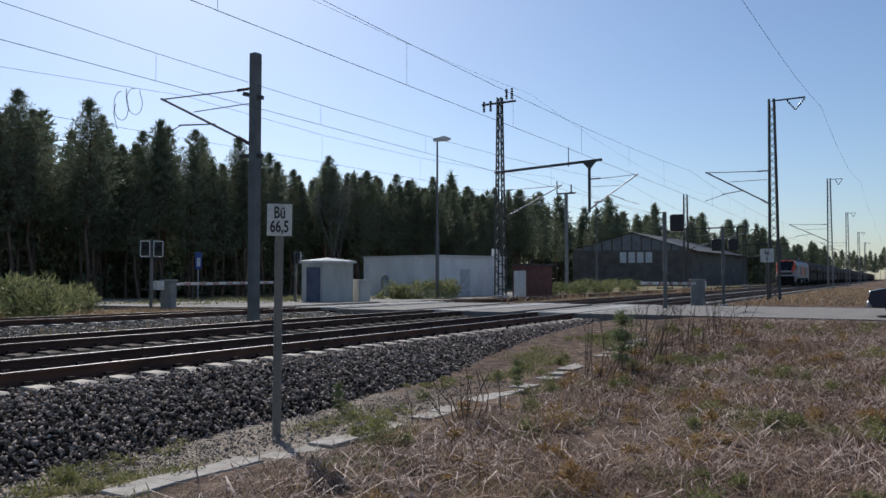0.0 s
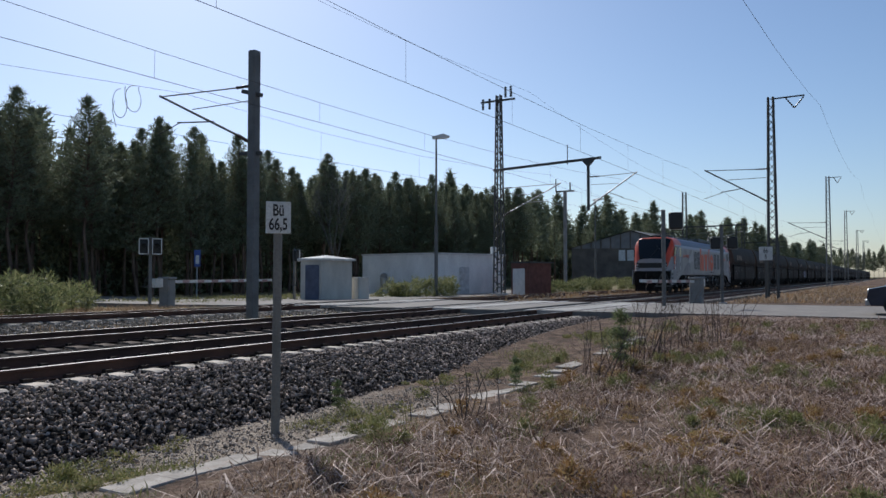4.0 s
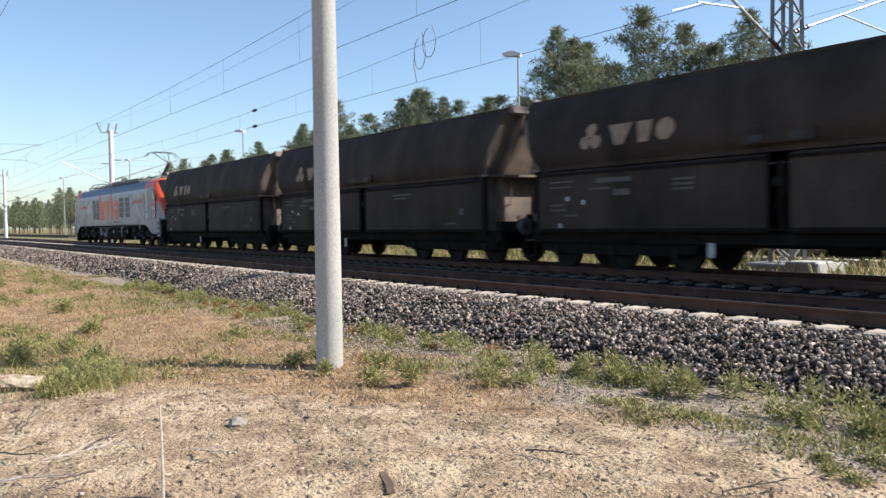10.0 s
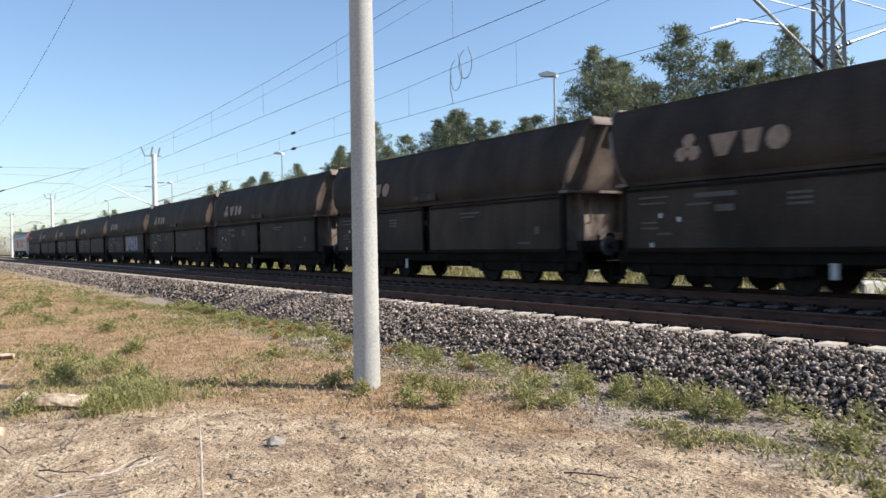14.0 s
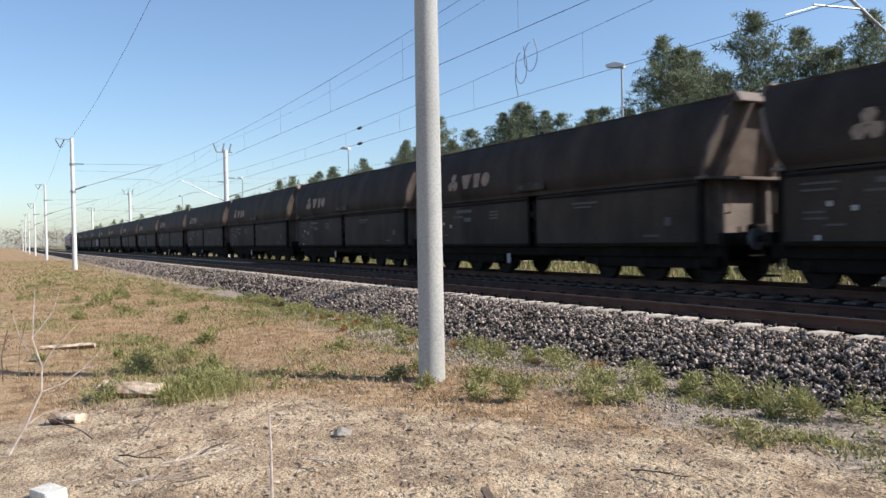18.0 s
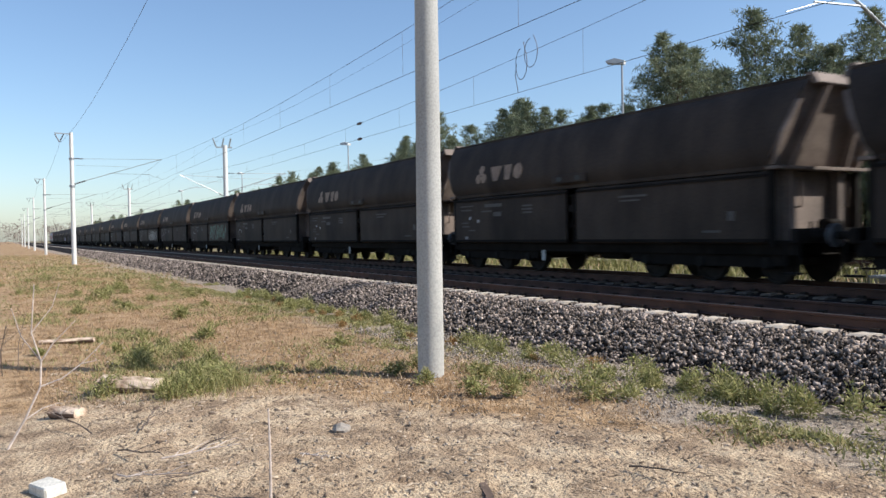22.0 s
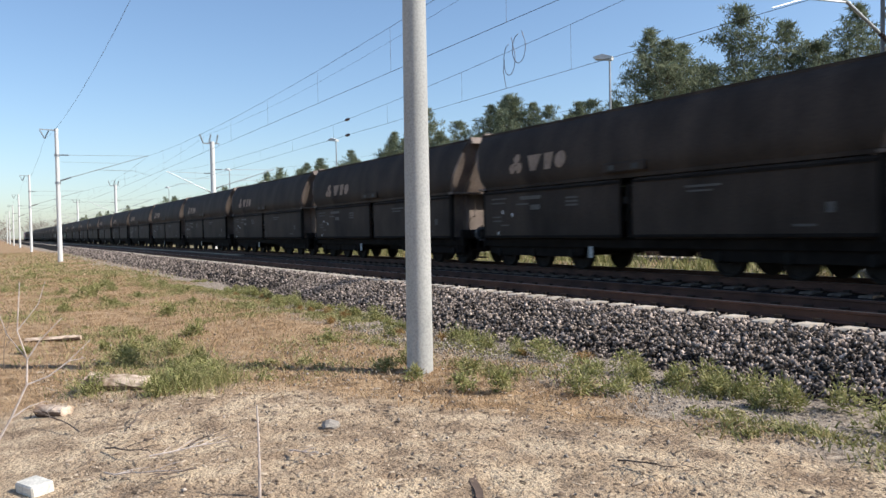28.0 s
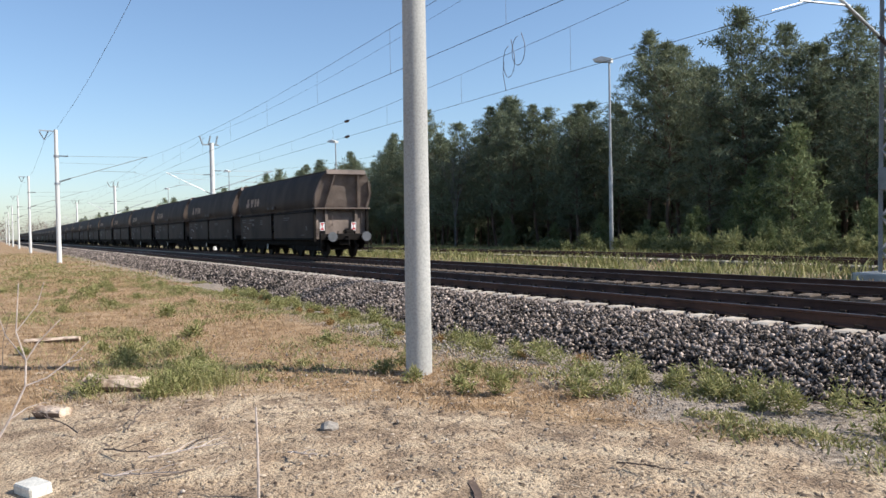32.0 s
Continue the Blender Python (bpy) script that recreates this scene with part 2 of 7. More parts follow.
def ground_material():
    """Sandy path, grey gravel, dry grass and moss, sorted by place along and across the line."""
    m = bpy.data.materials.new("earth")
    m.use_nodes = True
    n, l = m.node_tree.nodes, m.node_tree.links
    b = n["Principled BSDF"]
    b.inputs["Roughness"].default_value = 0.95
    b.inputs["Specular IOR Level"].default_value = 0.15
    co = n.new("ShaderNodeTexCoord")
    def noise_tex(scale, detail=4):
        t = n.new("ShaderNodeTexNoise")
        t.inputs["Scale"].default_value, t.inputs["Detail"].default_value = scale, detail
        l.new(co.outputs["Object"], t.inputs["Vector"])
        return t.outputs["Fac"]
    def ramp(src, stops):
        r = n.new("ShaderNodeValToRGB")
        e = r.color_ramp.elements
        e[0].position, e[0].color = stops[0][0], (*stops[0][1], 1)
        e[1].position, e[1].color = stops[-1][0], (*stops[-1][1], 1)
        for p, c in stops[1:-1]:
            e.new(p).color = (*c, 1)
        l.new(src, r.inputs["Fac"])
        return r.outputs["Color"]
    def blend(fac, a, c, kind="MIX"):
        x = n.new("ShaderNodeMix")
        x.data_type, x.blend_type = "RGBA", kind
        if isinstance(fac, float):
            x.inputs["Factor"].default_value = fac
        else:
            l.new(fac, x.inputs["Factor"])
        l.new(a, x.inputs["A"])
        l.new(c, x.inputs["B"])
        return x.outputs["Result"]
    def maths(op, a, c):
        x = n.new("ShaderNodeMath")
        x.operation = op
        for i, q in enumerate((a, c)):
            if isinstance(q, (int, float)):
                x.inputs[i].default_value = q
            else:
                l.new(q, x.inputs[i])
        return x.outputs[0]
    def step(src, lo, hi):
        x = n.new("ShaderNodeMapRange")
        x.interpolation_type = "SMOOTHSTEP"
        x.inputs["From Min"].default_value, x.inputs["From Max"].default_value = lo, hi
        l.new(src, x.inputs["Value"])
        return x.outputs["Result"]
    sep = n.new("ShaderNodeSeparateXYZ")
    l.new(co.outputs["Object"], sep.inputs["Vector"])
    wob = maths("MULTIPLY", maths("SUBTRACT", noise_tex(0.9), 0.5), 2.2)
    yy = maths("ADD", sep.outputs["Y"], wob)
    xx = maths("ADD", sep.outputs["X"], maths("MULTIPLY", wob, 2.0))
    sand = ramp(noise_tex(2.6, 8), [(0.3, (0.22, 0.155, 0.105)), (0.47, (0.385, 0.285, 0.19)), (0.62, (0.53, 0.412, 0.282))])
    dry = ramp(noise_tex(3.0, 6), [(0.3, (0.18, 0.112, 0.060)), (0.5, (0.365, 0.243, 0.138)), (0.72, (0.485, 0.35, 0.215))])
    heath = ramp(noise_tex(4.0, 6), [(0.3, (0.05, 0.034, 0.024)), (0.52, (0.14, 0.09, 0.062)), (0.72, (0.25, 0.175, 0.12))])
    grit = ramp(noise_tex(14.0, 5), [(0.3, (0.19, 0.15, 0.115)), (0.55, (0.35, 0.29, 0.23)), (0.75, (0.49, 0.42, 0.34))])
    far = ramp(noise_tex(0.35, 6), [(0.3, (0.13, 0.11, 0.06)), (0.5, (0.25, 0.205, 0.115)), (0.7, (0.19, 0.19, 0.085))])
    edge = maths("SUBTRACT", maths("ADD", sep.outputs["Y"], maths("MULTIPLY", wob, 0.35)), maths("ADD", maths("MULTIPLY", sep.outputs["X"], 0.55), 7.75))
    near_y = blend(step(edge, -0.3, 0.3), sand, dry)            # sand near, grass beyond a slanting line
    left = blend(step(xx, -8.6, -10.2), near_y, dry)            # grass along the line
    right = blend(step(xx, 2.2, 4.2), left, heath)              # dead bracken
    verge = blend(maths("MULTIPLY", step(yy, 5.0, 5.9), step(xx, 12.0, 8.5)), right, grit)   # grit below the ballast
    c = blend(step(sep.outputs["Y"], 16.5, 17.8), verge, far)
    speck = ramp(noise_tex(48.0, 3), [(0.36, (0.36, 0.32, 0.29)), (0.48, (1, 1, 1)), (0.70, (1.16, 1.13, 1.08))])
    c = blend(0.8, c, speck, "MULTIPLY")
    l.new(c, b.inputs["Base Color"])
    bp = n.new("ShaderNodeBump")
    bp.inputs["Strength"].default_value, bp.inputs["Distance"].default_value = 1.0, 0.045
    l.new(maths("ADD", noise_tex(18.0, 5), maths("MULTIPLY", noise_tex(70.0, 2), 0.4)), bp.inputs["Height"])
    l.new(bp.outputs["Normal"], b.inputs["Normal"])
    return m


M_EARTH = ground_material()
M_STONE = paint("ballast_stone", (0.258, 0.208, 0.176), 0.85, dark=0.35, light=1.6, scale=9, fine=60, bump=0.2, islands=0.9, spec=0.1)
M_RUSTSTONE = paint("rusty_ballast_stone", (0.060, 0.041, 0.032), 0.85, dark=0.5, light=1.4, scale=9, fine=60, bump=0.3, islands=0.7, spec=0.08)
M_GRIT = paint("grit_stone", (0.33, 0.28, 0.235), 0.85, dark=0.6, light=1.2, scale=9, fine=60, bump=0.2, islands=0.6)
M_FIELDSTONE = paint("field_stone", (0.34, 0.30, 0.255), 0.85, dark=0.7, light=1.2, scale=9, fine=60, bump=0.3)
# Bed sheet under the stones: shade of the gaps put into its colour.
M_GAPSHADE = paint("ballast_bed", (0.030, 0.025, 0.022), 0.95, dark=0.4, light=1.3, scale=9, fine=30, bump=1.0, spec=0.08)
M_SLEEPER = paint("sleeper_concrete", (0.56, 0.475, 0.385), 0.9, dark=0.75, scale=5, fine=50, randomize=0.15)
M_RAIL = paint("rail_steel", (0.095, 0.043, 0.027), 0.85, 0.0, dark=0.6, light=1.3, scale=2, fine=60)
M_RAILTOP = paint("polished_rail", (0.22, 0.205, 0.20), 0.42, 1.0, dark=0.85, scale=2, fine=30, bump=0.03)
M_CLIP = paint("rail_clip", (0.05, 0.036, 0.028), 0.85, 0.0, spec=0.1)
M_ASPHALT = paint("road_surface", (0.215, 0.19, 0.165), 0.9, dark=0.8, light=1.15, scale=1.2, fine=60, bump=0.3)
M_CONCRETE = paint("concrete", (0.47, 0.46, 0.43), 0.85, dark=0.82, light=1.08, scale=1.5, fine=40, streaks=0.3)
M_PALECON = paint("pale_concrete", (0.72, 0.71, 0.68), 0.85, dark=0.88, light=1.05, scale=1.5, fine=40, streaks=0.3)
M_SLAB = paint("trough_concrete", (0.40, 0.35, 0.295), 0.9, dark=0.7, light=1.15, scale=4, fine=35, bump=0.4, randomize=0.12)
M_GALV = paint("galvanised_steel", (0.42, 0.43, 0.44), 0.5, 0.7, dark=0.8, scale=2, fine=30, bump=0.05)
M_DARKSTEEL = paint("painted_lattice_steel", (0.075, 0.078, 0.076), 0.7, 0.0, dark=0.7, scale=2, fine=30)
M_GREYSTEEL = paint("grey_painted_steel", (0.24, 0.24, 0.23), 0.65, 0.0, dark=0.8, scale=2, fine=30)
# Steel darkened for posts seen against the sun: backlight put into the colour.
M_BACKLITSTEEL = paint("dark_mast_steel", (0.17, 0.17, 0.165), 0.65, 0.2, dark=0.75, scale=2, fine=30)
M_POST = paint("weathered_post", (0.21, 0.195, 0.17), 0.8, dark=0.8, scale=4, streaks=0.3)
M_WIRE = paint("copper_wire", (0.09, 0.075, 0.065), 0.6, 0.6, bump=0)
M_INSUL = paint("insulator", (0.055, 0.03, 0.025), 0.35, bump=0)
M_WHITE = paint("white_paint", (0.78, 0.78, 0.76), 0.55, dark=0.88, light=1.03, scale=3)
M_SIGNWHITE = paint("sign_white", (0.62, 0.62, 0.59), 0.5, dark=0.85, scale=4)
M_BLACK = paint("black_paint", (0.02, 0.02, 0.02), 0.55)
M_RED = paint("red_paint", (0.5, 0.03, 0.025), 0.5)
M_BLUE = paint("blue_paint", (0.03, 0.08, 0.32), 0.45)

# ---------------------------------------------------------------- ground, ballast, rails
TRACKS = {1: 10.48, 2: 14.84}


def track3(x):
    """The loop line closes on the running lines towards the level crossing."""
    return 24.0 - 0.085 * max(min(x, 45.0), -25.0) if x > -25 else 26.1


def smooth(a, b, t):
    u = min(max((t - a) / (b - a), 0.0), 1.0)
    return u * u * (3 - 2 * u)


TREADS = [(random.Random(90 + k).uniform(-9.5, 1.5), random.Random(190 + k).uniform(1.2, 5.0), random.Random(290 + k).uniform(0, 3.14)) for k in range(90)]


def trodden(x, y):
    """Clods, scuffs and old footprints in the loose sand."""
    loose = 1.0 - smooth(3.8, 5.2, y)
    z = (0.5 + 0.5 * loose) * (0.016 * noise.noise((x * 4.5, y * 4.5, 7.0)) + 0.011 * noise.noise((x * 10.0, y * 10.0, 2.0)))
    z += loose * 0.012 * max(0.0, noise.noise((x * 15.0, y * 15.0, 5.0)))
    for tx, ty, ta in TREADS:
        dx, dy = x - tx, y - ty
        if abs(dx) < 0.3 and abs(dy) < 0.3:
            u, w = dx * math.cos(ta) + dy * math.sin(ta), -dx * math.sin(ta) + dy * math.cos(ta)
            q = (u / 0.13) ** 2 + (w / 0.055) ** 2
            z += loose * (0.012 * math.exp(-(q - 2.2) ** 2) - 0.024 * math.exp(-q))
    d = (x + 5.43) * 0.11 + (y - 3.12)      # a wheel rut across the sand
    along = x + 5.43
    if abs(d) < 0.14 and -1.7 < along < 1.1:
        z -= (0.022 + 0.02 * smooth(0.3, 0.7, along)) * math.exp(-(d / 0.045) ** 2) * (0.65 + 0.35 * math.sin(along * 48))
    return z


def ground_z(x, y):
    near = -0.62 + 0.57 * smooth(9, 25, x)
    if y < 8:
        z = near - 0.10 * smooth(5.6, 6.8, y)
        r = math.hypot(x, y)
        if r < 80:
            amp = 1.0 - smooth(30, 80, r)
            z += amp * (0.07 * (noise.noise((x * 0.35, y * 0.35, 1.0))) + 0.025 * noise.noise((x * 1.7, y * 1.7, 4.0)))
            z += 0.09 * (1 - smooth(1.0, 2.4, math.hypot(x - 3.5, (y - 1.6) * 0.8) - 2)) * (1 - smooth(18, 26, x))
        if -11.2 < x < 3.2 and 0.4 < y < 6.4:
            z += trodden(x, y)
        if 24 < x < 39:
            z = min(z, -0.055)
        return z
    if y < 18.2:
        return near - 0.10 - 0.25 * smooth(8, 9, y) * (1 - smooth(17, 18.2, y)) + (0.45 * smooth(17, 18.4, y) if near < -0.4 else 0.1 * smooth(17, 18.4, y))
    return -0.30 + 0.05 * noise.noise((x * 0.4, y * 0.4, 2.0))


def spread(lo, hi, step, far, grow=1.35):
    a = list(np.arange(lo, hi + 1e-6, step))
    s, v = step, hi
    while v < far:
        s *= grow
        v += s
        a.append(v)
    s, v = step, lo
    while v > -far:
        s *= grow
        v -= s
        a.insert(0, v)
    return a


gx = spread(-24, 26, 0.3, 3200)
gx = [v for v in gx if not -11.0 < v < 3.0] + list(np.arange(-11.0, 3.0, 0.055))
gx.sort()
gy = spread(-2, 8, 0.25, 3200)
gy = [v for v in gy if not 0.6 < v < 6.2] + list(np.arange(0.6, 6.2, 0.055))
gy.sort()
gv = np.array([(x, y, ground_z(x, y)) for y in gy for x in gx])
nx = len(gx)
ii = (np.arange(len(gy) - 1)[:, None] * nx + np.arange(nx - 1)[None, :]).ravel()
ground = tagged(new("ground", raw_mesh("ground", gv, np.stack([ii, ii + 1, ii + nx + 1, ii + nx], 1), M_EARTH, True)), "sandy ground with dry grass, heath and grit", "ground", kind="structure")

# ballast beds, coloured near-black for the shade between loose stones
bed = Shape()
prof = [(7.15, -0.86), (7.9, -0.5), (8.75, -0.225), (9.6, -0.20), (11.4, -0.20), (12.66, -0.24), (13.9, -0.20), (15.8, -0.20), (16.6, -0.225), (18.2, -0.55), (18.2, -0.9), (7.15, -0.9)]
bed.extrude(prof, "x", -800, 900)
solid("ballast_bed", bed, M_GAPSHADE, "grey crushed stone bed under two tracks", "ballast", kind="structure")
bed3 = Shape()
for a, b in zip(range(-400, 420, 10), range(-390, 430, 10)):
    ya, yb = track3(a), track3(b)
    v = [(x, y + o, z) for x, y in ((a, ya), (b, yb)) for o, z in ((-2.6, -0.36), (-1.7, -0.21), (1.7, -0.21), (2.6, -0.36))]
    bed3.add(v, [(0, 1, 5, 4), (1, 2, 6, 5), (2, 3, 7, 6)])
solid("ballast_bed_loop", bed3, M_GAPSHADE, "thin weedy ballast under the loop track", "ballast", kind="structure")

RAIL = [(-0.075, -0.172), (0.075, -0.172), (0.075, -0.160), (0.012, -0.14), (0.012, -0.045), (0.036, -0.035), (0.036, -0.005), (0.030, 0.0), (-0.030, 0.0), (-0.036, -0.005), (-0.036, -0.035), (-0.012, -0.045), (-0.012, -0.14), (-0.075, -0.160)]


def rail(at_y, x0=-800.0, x1=900.0):
    s = Shape()
    cuts = list(np.linspace(x0, x1, 60))
    n = len(RAIL)
    for x in cuts:
        s.v += [(x, at_y(x) + u, w) for u, w in RAIL]
    for k in range(len(cuts) - 1):
        for i in range(n):
            s.f.append((k * n + i, k * n + (i + 1) % n, (k + 1) * n + (i + 1) % n, (k + 1) * n + i))
            s.m.append(1 if i == 7 else 0)
    solid("rail", s, [M_RAIL, M_RAILTOP], "rust-brown steel rail with a polished head", "rail", group="rails", kind="structure")


for c in TRACKS.values():
    for o in (-0.7525, 0.7525):
        rail(lambda x, y=c + o: y)
for o in (-0.7525, 0.7525):
    rail(lambda x, o=o: track3(x) + o, -400, 420)

# concrete cable trough along the foot of the ballast
trough = thing("cable_trough", "weathered concrete cable trough covers in the grit", "cable trough", kind="structure")

# ---------------------------------------------------------------- masts and overhead line
def lattice(s, x, y, z0, z1, w0, w1, leg=0.085, step=0.42):
    """Four corner angles with crossed bracing between them."""
    def corner(i, z):
        w = w0 + (w1 - w0) * (z - z0) / (z1 - z0)
        return Vector((x + (w / 2 if i in (1, 2) else -w / 2), y + (w / 2 if i in (2, 3) else -w / 2), z))
    for i in range(4):
        s.beam(corner(i, z0), corner(i, z1), leg)
    z, k = z0, 0
    while z + step < z1:
        for i in range(4):
            a, b = (i, (i + 1) % 4)
            if (k + i) % 2:
                a, b = b, a
            s.beam(corner(a, z), corner(b, z + step), leg * 0.6, leg * 0.35)
        z, k = z + step, k + 1
    return s


def insulator(s, p, q, r=0.055):
    p, q = Vector(p), Vector(q)
    n = 5
    s.bar(p, q, r * 0.45, n=6)
    for i in range(n):
        c = p + (q - p) * ((i + 0.5) / n)
        d = (q - p).normalized() * (q - p).length / n * 0.22
        s.bar(c - d, c + d, r, n=8)
    return s


def cantilever(mast, y0, y1, zc, zm, metal, x=0.0, k_=1.0):
    """The hinged bracket that holds the wires of one track: from the mast's face at y0 to the track at y1 (local)."""
    d = 1 if y1 > y0 else -1
    ln = abs(y1 - y0)
    top0, top1 = (x, y0, zm - 0.1), (x, y1, zm)
    low0 = (x, y0, zm - 2.0)
    k = Vector((x, y0 + d * ln * 0.62, zm - 0.62))
    part("top_tube", Shape().bar(Vector(top0) + Vector((0, d * 0.65, 0)), top1, 0.022 * k_, n=6), metal, mast, smooth=True)
    part("diagonal_tube", Shape().bar(Vector(low0) + (k - Vector(low0)) * 0.2, (x, y1, zm + 0.03), 0.04 * k_, n=8), metal, mast, smooth=True)
    part("stay", Shape().bar(Vector(top0) + Vector((0, d * 0.1, -0.5)), k, 0.016 * k_, n=6), metal, mast, smooth=True)
    part("registration_tube", Shape().bar(Vector(low0) + (k - Vector(low0)) * 0.62, (x, y1 - d * 0.9, zc + 0.38), 0.025 * k_, n=6), metal, mast, smooth=True)
    part("steady_arm", Shape().bar((x, y1 - d * 1.0, zc + 0.36), (x, y1 + d * 0.05, zc + 0.04), 0.016 * k_, n=6), metal, mast, smooth=True)
    part("insulator", insulator(Shape(), Vector(top0), Vector(top0) + Vector((0, d * 0.65, 0))), M_INSUL, mast, "dark brown ribbed insulator", smooth=True)
    part("insulator", insulator(Shape(), Vector(low0), Vector(low0) + (k - Vector(low0)) * 0.2, 0.065), M_INSUL, mast, "dark brown ribbed insulator", smooth=True)


def feeder_arm(mast, z, reach, metal, x=0.0):
    s = Shape()
    s.beam((x, 0, z), (x, reach, z + 0.04), 0.09, 0.07)
    part("feeder_arm", s, metal, mast)
    for u in (0.45, 0.98):
        part("insulator", insulator(Shape(), (x, reach * u, z - 0.03), (x, reach * 0.7, z - 0.62), 0.05), M_INSUL, mast, "dark insulator", smooth=True)


def concrete_mast(x, y, z0, z1, arm=True, lean=0.0, r0=0.172, r1=0.125, feeder=True):
    m = thing("catenary_mast", "round pale grey spun-concrete catenary mast beside the track", "mast", pose(x, y, z0, 0, lean, 0), "masts of the overhead line")
    h = z1 - z0
    part("pole", Shape().bar((0, 0, -0.3), (0, 0, h), r0, r1, n=28), M_CONCRETE if x > -20 else M_PALECON, m, smooth=True)
    if feeder:
        feeder_arm(m, h - 0.12, -1.1, M_GALV)
    if arm:
        cantilever(m, 0.12, TRACKS[1] - y, 5.75 - z0, 7.3 - z0, M_GREYSTEEL, 0.0, 0.55)
        for zz, rr in ((7.1, 0.19), (5.1, 0.2)):
            part("clamp", Shape().bar((0, 0, zz - z0), (0, 0, zz + 0.15 - z0), rr, n=16), M_GALV, m)
    return m


POLE_Y = 4.72
near_mast = concrete_mast(-8.88, POLE_Y, -0.66, 9.3, arm=False, lean=0.55, feeder=False)
part("foot_collar", Shape().bar((0, 0, -0.1), (0, 0, 0.02), 0.2, 0.185, n=24), M_CONCRETE, near_mast)
for x in (-63.5, -114, -165, -216, -267, -318):
    concrete_mast(x, POLE_Y - 0.55, -0.62, 9.1 if x > -70 else 9.3)


def lattice_mast(x, y, z0, z1, w0, w1, metal, label):
    m = thing("lattice_mast", label, "mast", pose(x, y, z0), "masts of the overhead line")
    part("lattice", lattice(Shape(), 0, 0, 0.0, z1 - z0, w0, w1), metal, m)
    part("footing", Shape().box(-w0 * 0.75, w0 * 0.75, -w0 * 0.75, w0 * 0.75, -0.5, 0.32, 0.04), M_CONCRETE, m, "pale concrete block")
    return m


# mast beyond the tracks, opposite the sandy path
mg = lattice_mast(-11.2, 19.57, -0.35, 13.5, 0.62, 0.40, M_GREYSTEEL, "grey lattice mast on a concrete block, brackets on both sides")
cantilever(mg, -0.28, TRACKS[2] - 19.57, 5.8 + 0.35, 7.45 + 0.35, M_GALV, 0.0)
cantilever(mg, 0.28, track3(-11.9) - 19.57 + 1.2, 6.3 + 0.35, 8.0 + 0.35, M_GALV, 0.0)
part("footing", Shape().box(-0.75, 1.2, -0.85, 0.85, -0.4, 0.30, 0.04).box(0.45, 1.3, -0.95, -0.1, -0.4, 0.38, 0.04), M_CONCRETE, mg, "wide pale concrete block")
b = Shape().box(-0.17, 0.17, -0.62, -0.40, 2.35, 2.9, 0.02)
part("switch_box", b, M_GREYSTEEL, mg, "small grey switch box")

# square pole by the level crossing, bracket to the loop track
ma = thing("catenary_mast", "dark slim square steel catenary mast with a tubular bracket", "mast", pose(19.65, 17.85, -0.2), "masts of the overhead line")
part("pole", Shape().box(-0.16, 0.16, -0.15, 0.15, -0.3, 8.9, 0.03), M_BACKLITSTEEL, ma)
cantilever(ma, 0.16, 22.3 - 17.85, 6.45, 7.85, M_DARKSTEEL)
part("bracket_stub", Shape().beam((0, -0.32, 7.38), (0, 0.5, 7.6), 0.13), M_DARKSTEEL, ma)
part("bracket_stub", Shape().beam((0, -0.32, 5.45), (0, 0.6, 5.5), 0.12), M_DARKSTEEL, ma)

# lattice mast with a long beam over the tracks
mb = lattice_mast(48.5, 22.05, -0.25, 13.6, 0.60, 0.27, M_DARKSTEEL, "tall dark lattice mast with a long beam over the tracks")
zb = 8.75
part("beam", Shape().beam((0, 0.4, zb - 0.05), (0, -7.15, zb + 0.3), 0.12, 0.16), M_DARKSTEEL, mb)
part("drop_post", Shape().beam((0, -6.3, zb + 0.2), (0, -6.3, zb - 3.05), 0.15).add([(-0.07, -6.75, zb + 0.22), (0.07, -6.75, zb + 0.22), (0.07, -5.85, zb + 0.22), (-0.07, -5.85, zb + 0.22), (-0.07, -6.3, zb - 0.3), (0.07, -6.3, zb - 0.3)], [(0, 1, 2, 3), (0, 3, 4), (1, 5, 2), (0, 4, 5, 1), (3, 2, 5, 4)]), M_DARKSTEEL, mb)
part("spike", Shape().bar((0, -4.9, zb), (0, -4.9, zb + 1.3), 0.03), M_DARKSTEEL, mb)
cantilever(mb, -6.4, -9.45, 6.05, 7.95, M_GALV)
cantilever(mb, -0.3, -4.45, 6.05, 7.55, M_GALV)
top = Shape()
top.beam((-0.1, 1.3, 13.45), (0, -1.2, 13.5), 0.12)
for yy, zz in ((1.2, 13.2), (0.7, 13.2), (-0.5, 13.9), (-0.9, 13.9)):
    insulator(top, (0, yy, zz - 0.25), (0, yy, zz + 0.5), 0.1)
part("cross_arm", top, M_DARKSTEEL, mb)

# lattice mast on the near side beyond the crossing
mc = lattice_mast(47.54, 4.72, -0.35, 11.35, 0.52, 0.26, M_DARKSTEEL, "dark lattice mast with a feeder arm beyond the crossing")
feeder_arm(mc, 11.6, -1.75, M_DARKSTEEL)
cantilever(mc, 0.2, 3.65, 6.05, 7.75, M_DARKSTEEL)
for x, y, top_z in ((98.0, 3.9, 12.5), (150.0, 3.3, 12.5), (205.0, 2.2, 12.0), (265.0, 1.2, 12.0)):
    m2 = lattice_mast(x, y, -0.35, top_z, 0.55, 0.3, M_GREYSTEEL, "slim grey lattice mast with a feeder arm")
    feeder_arm(m2, top_z + 0.2, -1.4, M_GREYSTEEL)
    cantilever(m2, 0.2, 4.2, 6.05, 7.75, M_DARKSTEEL)
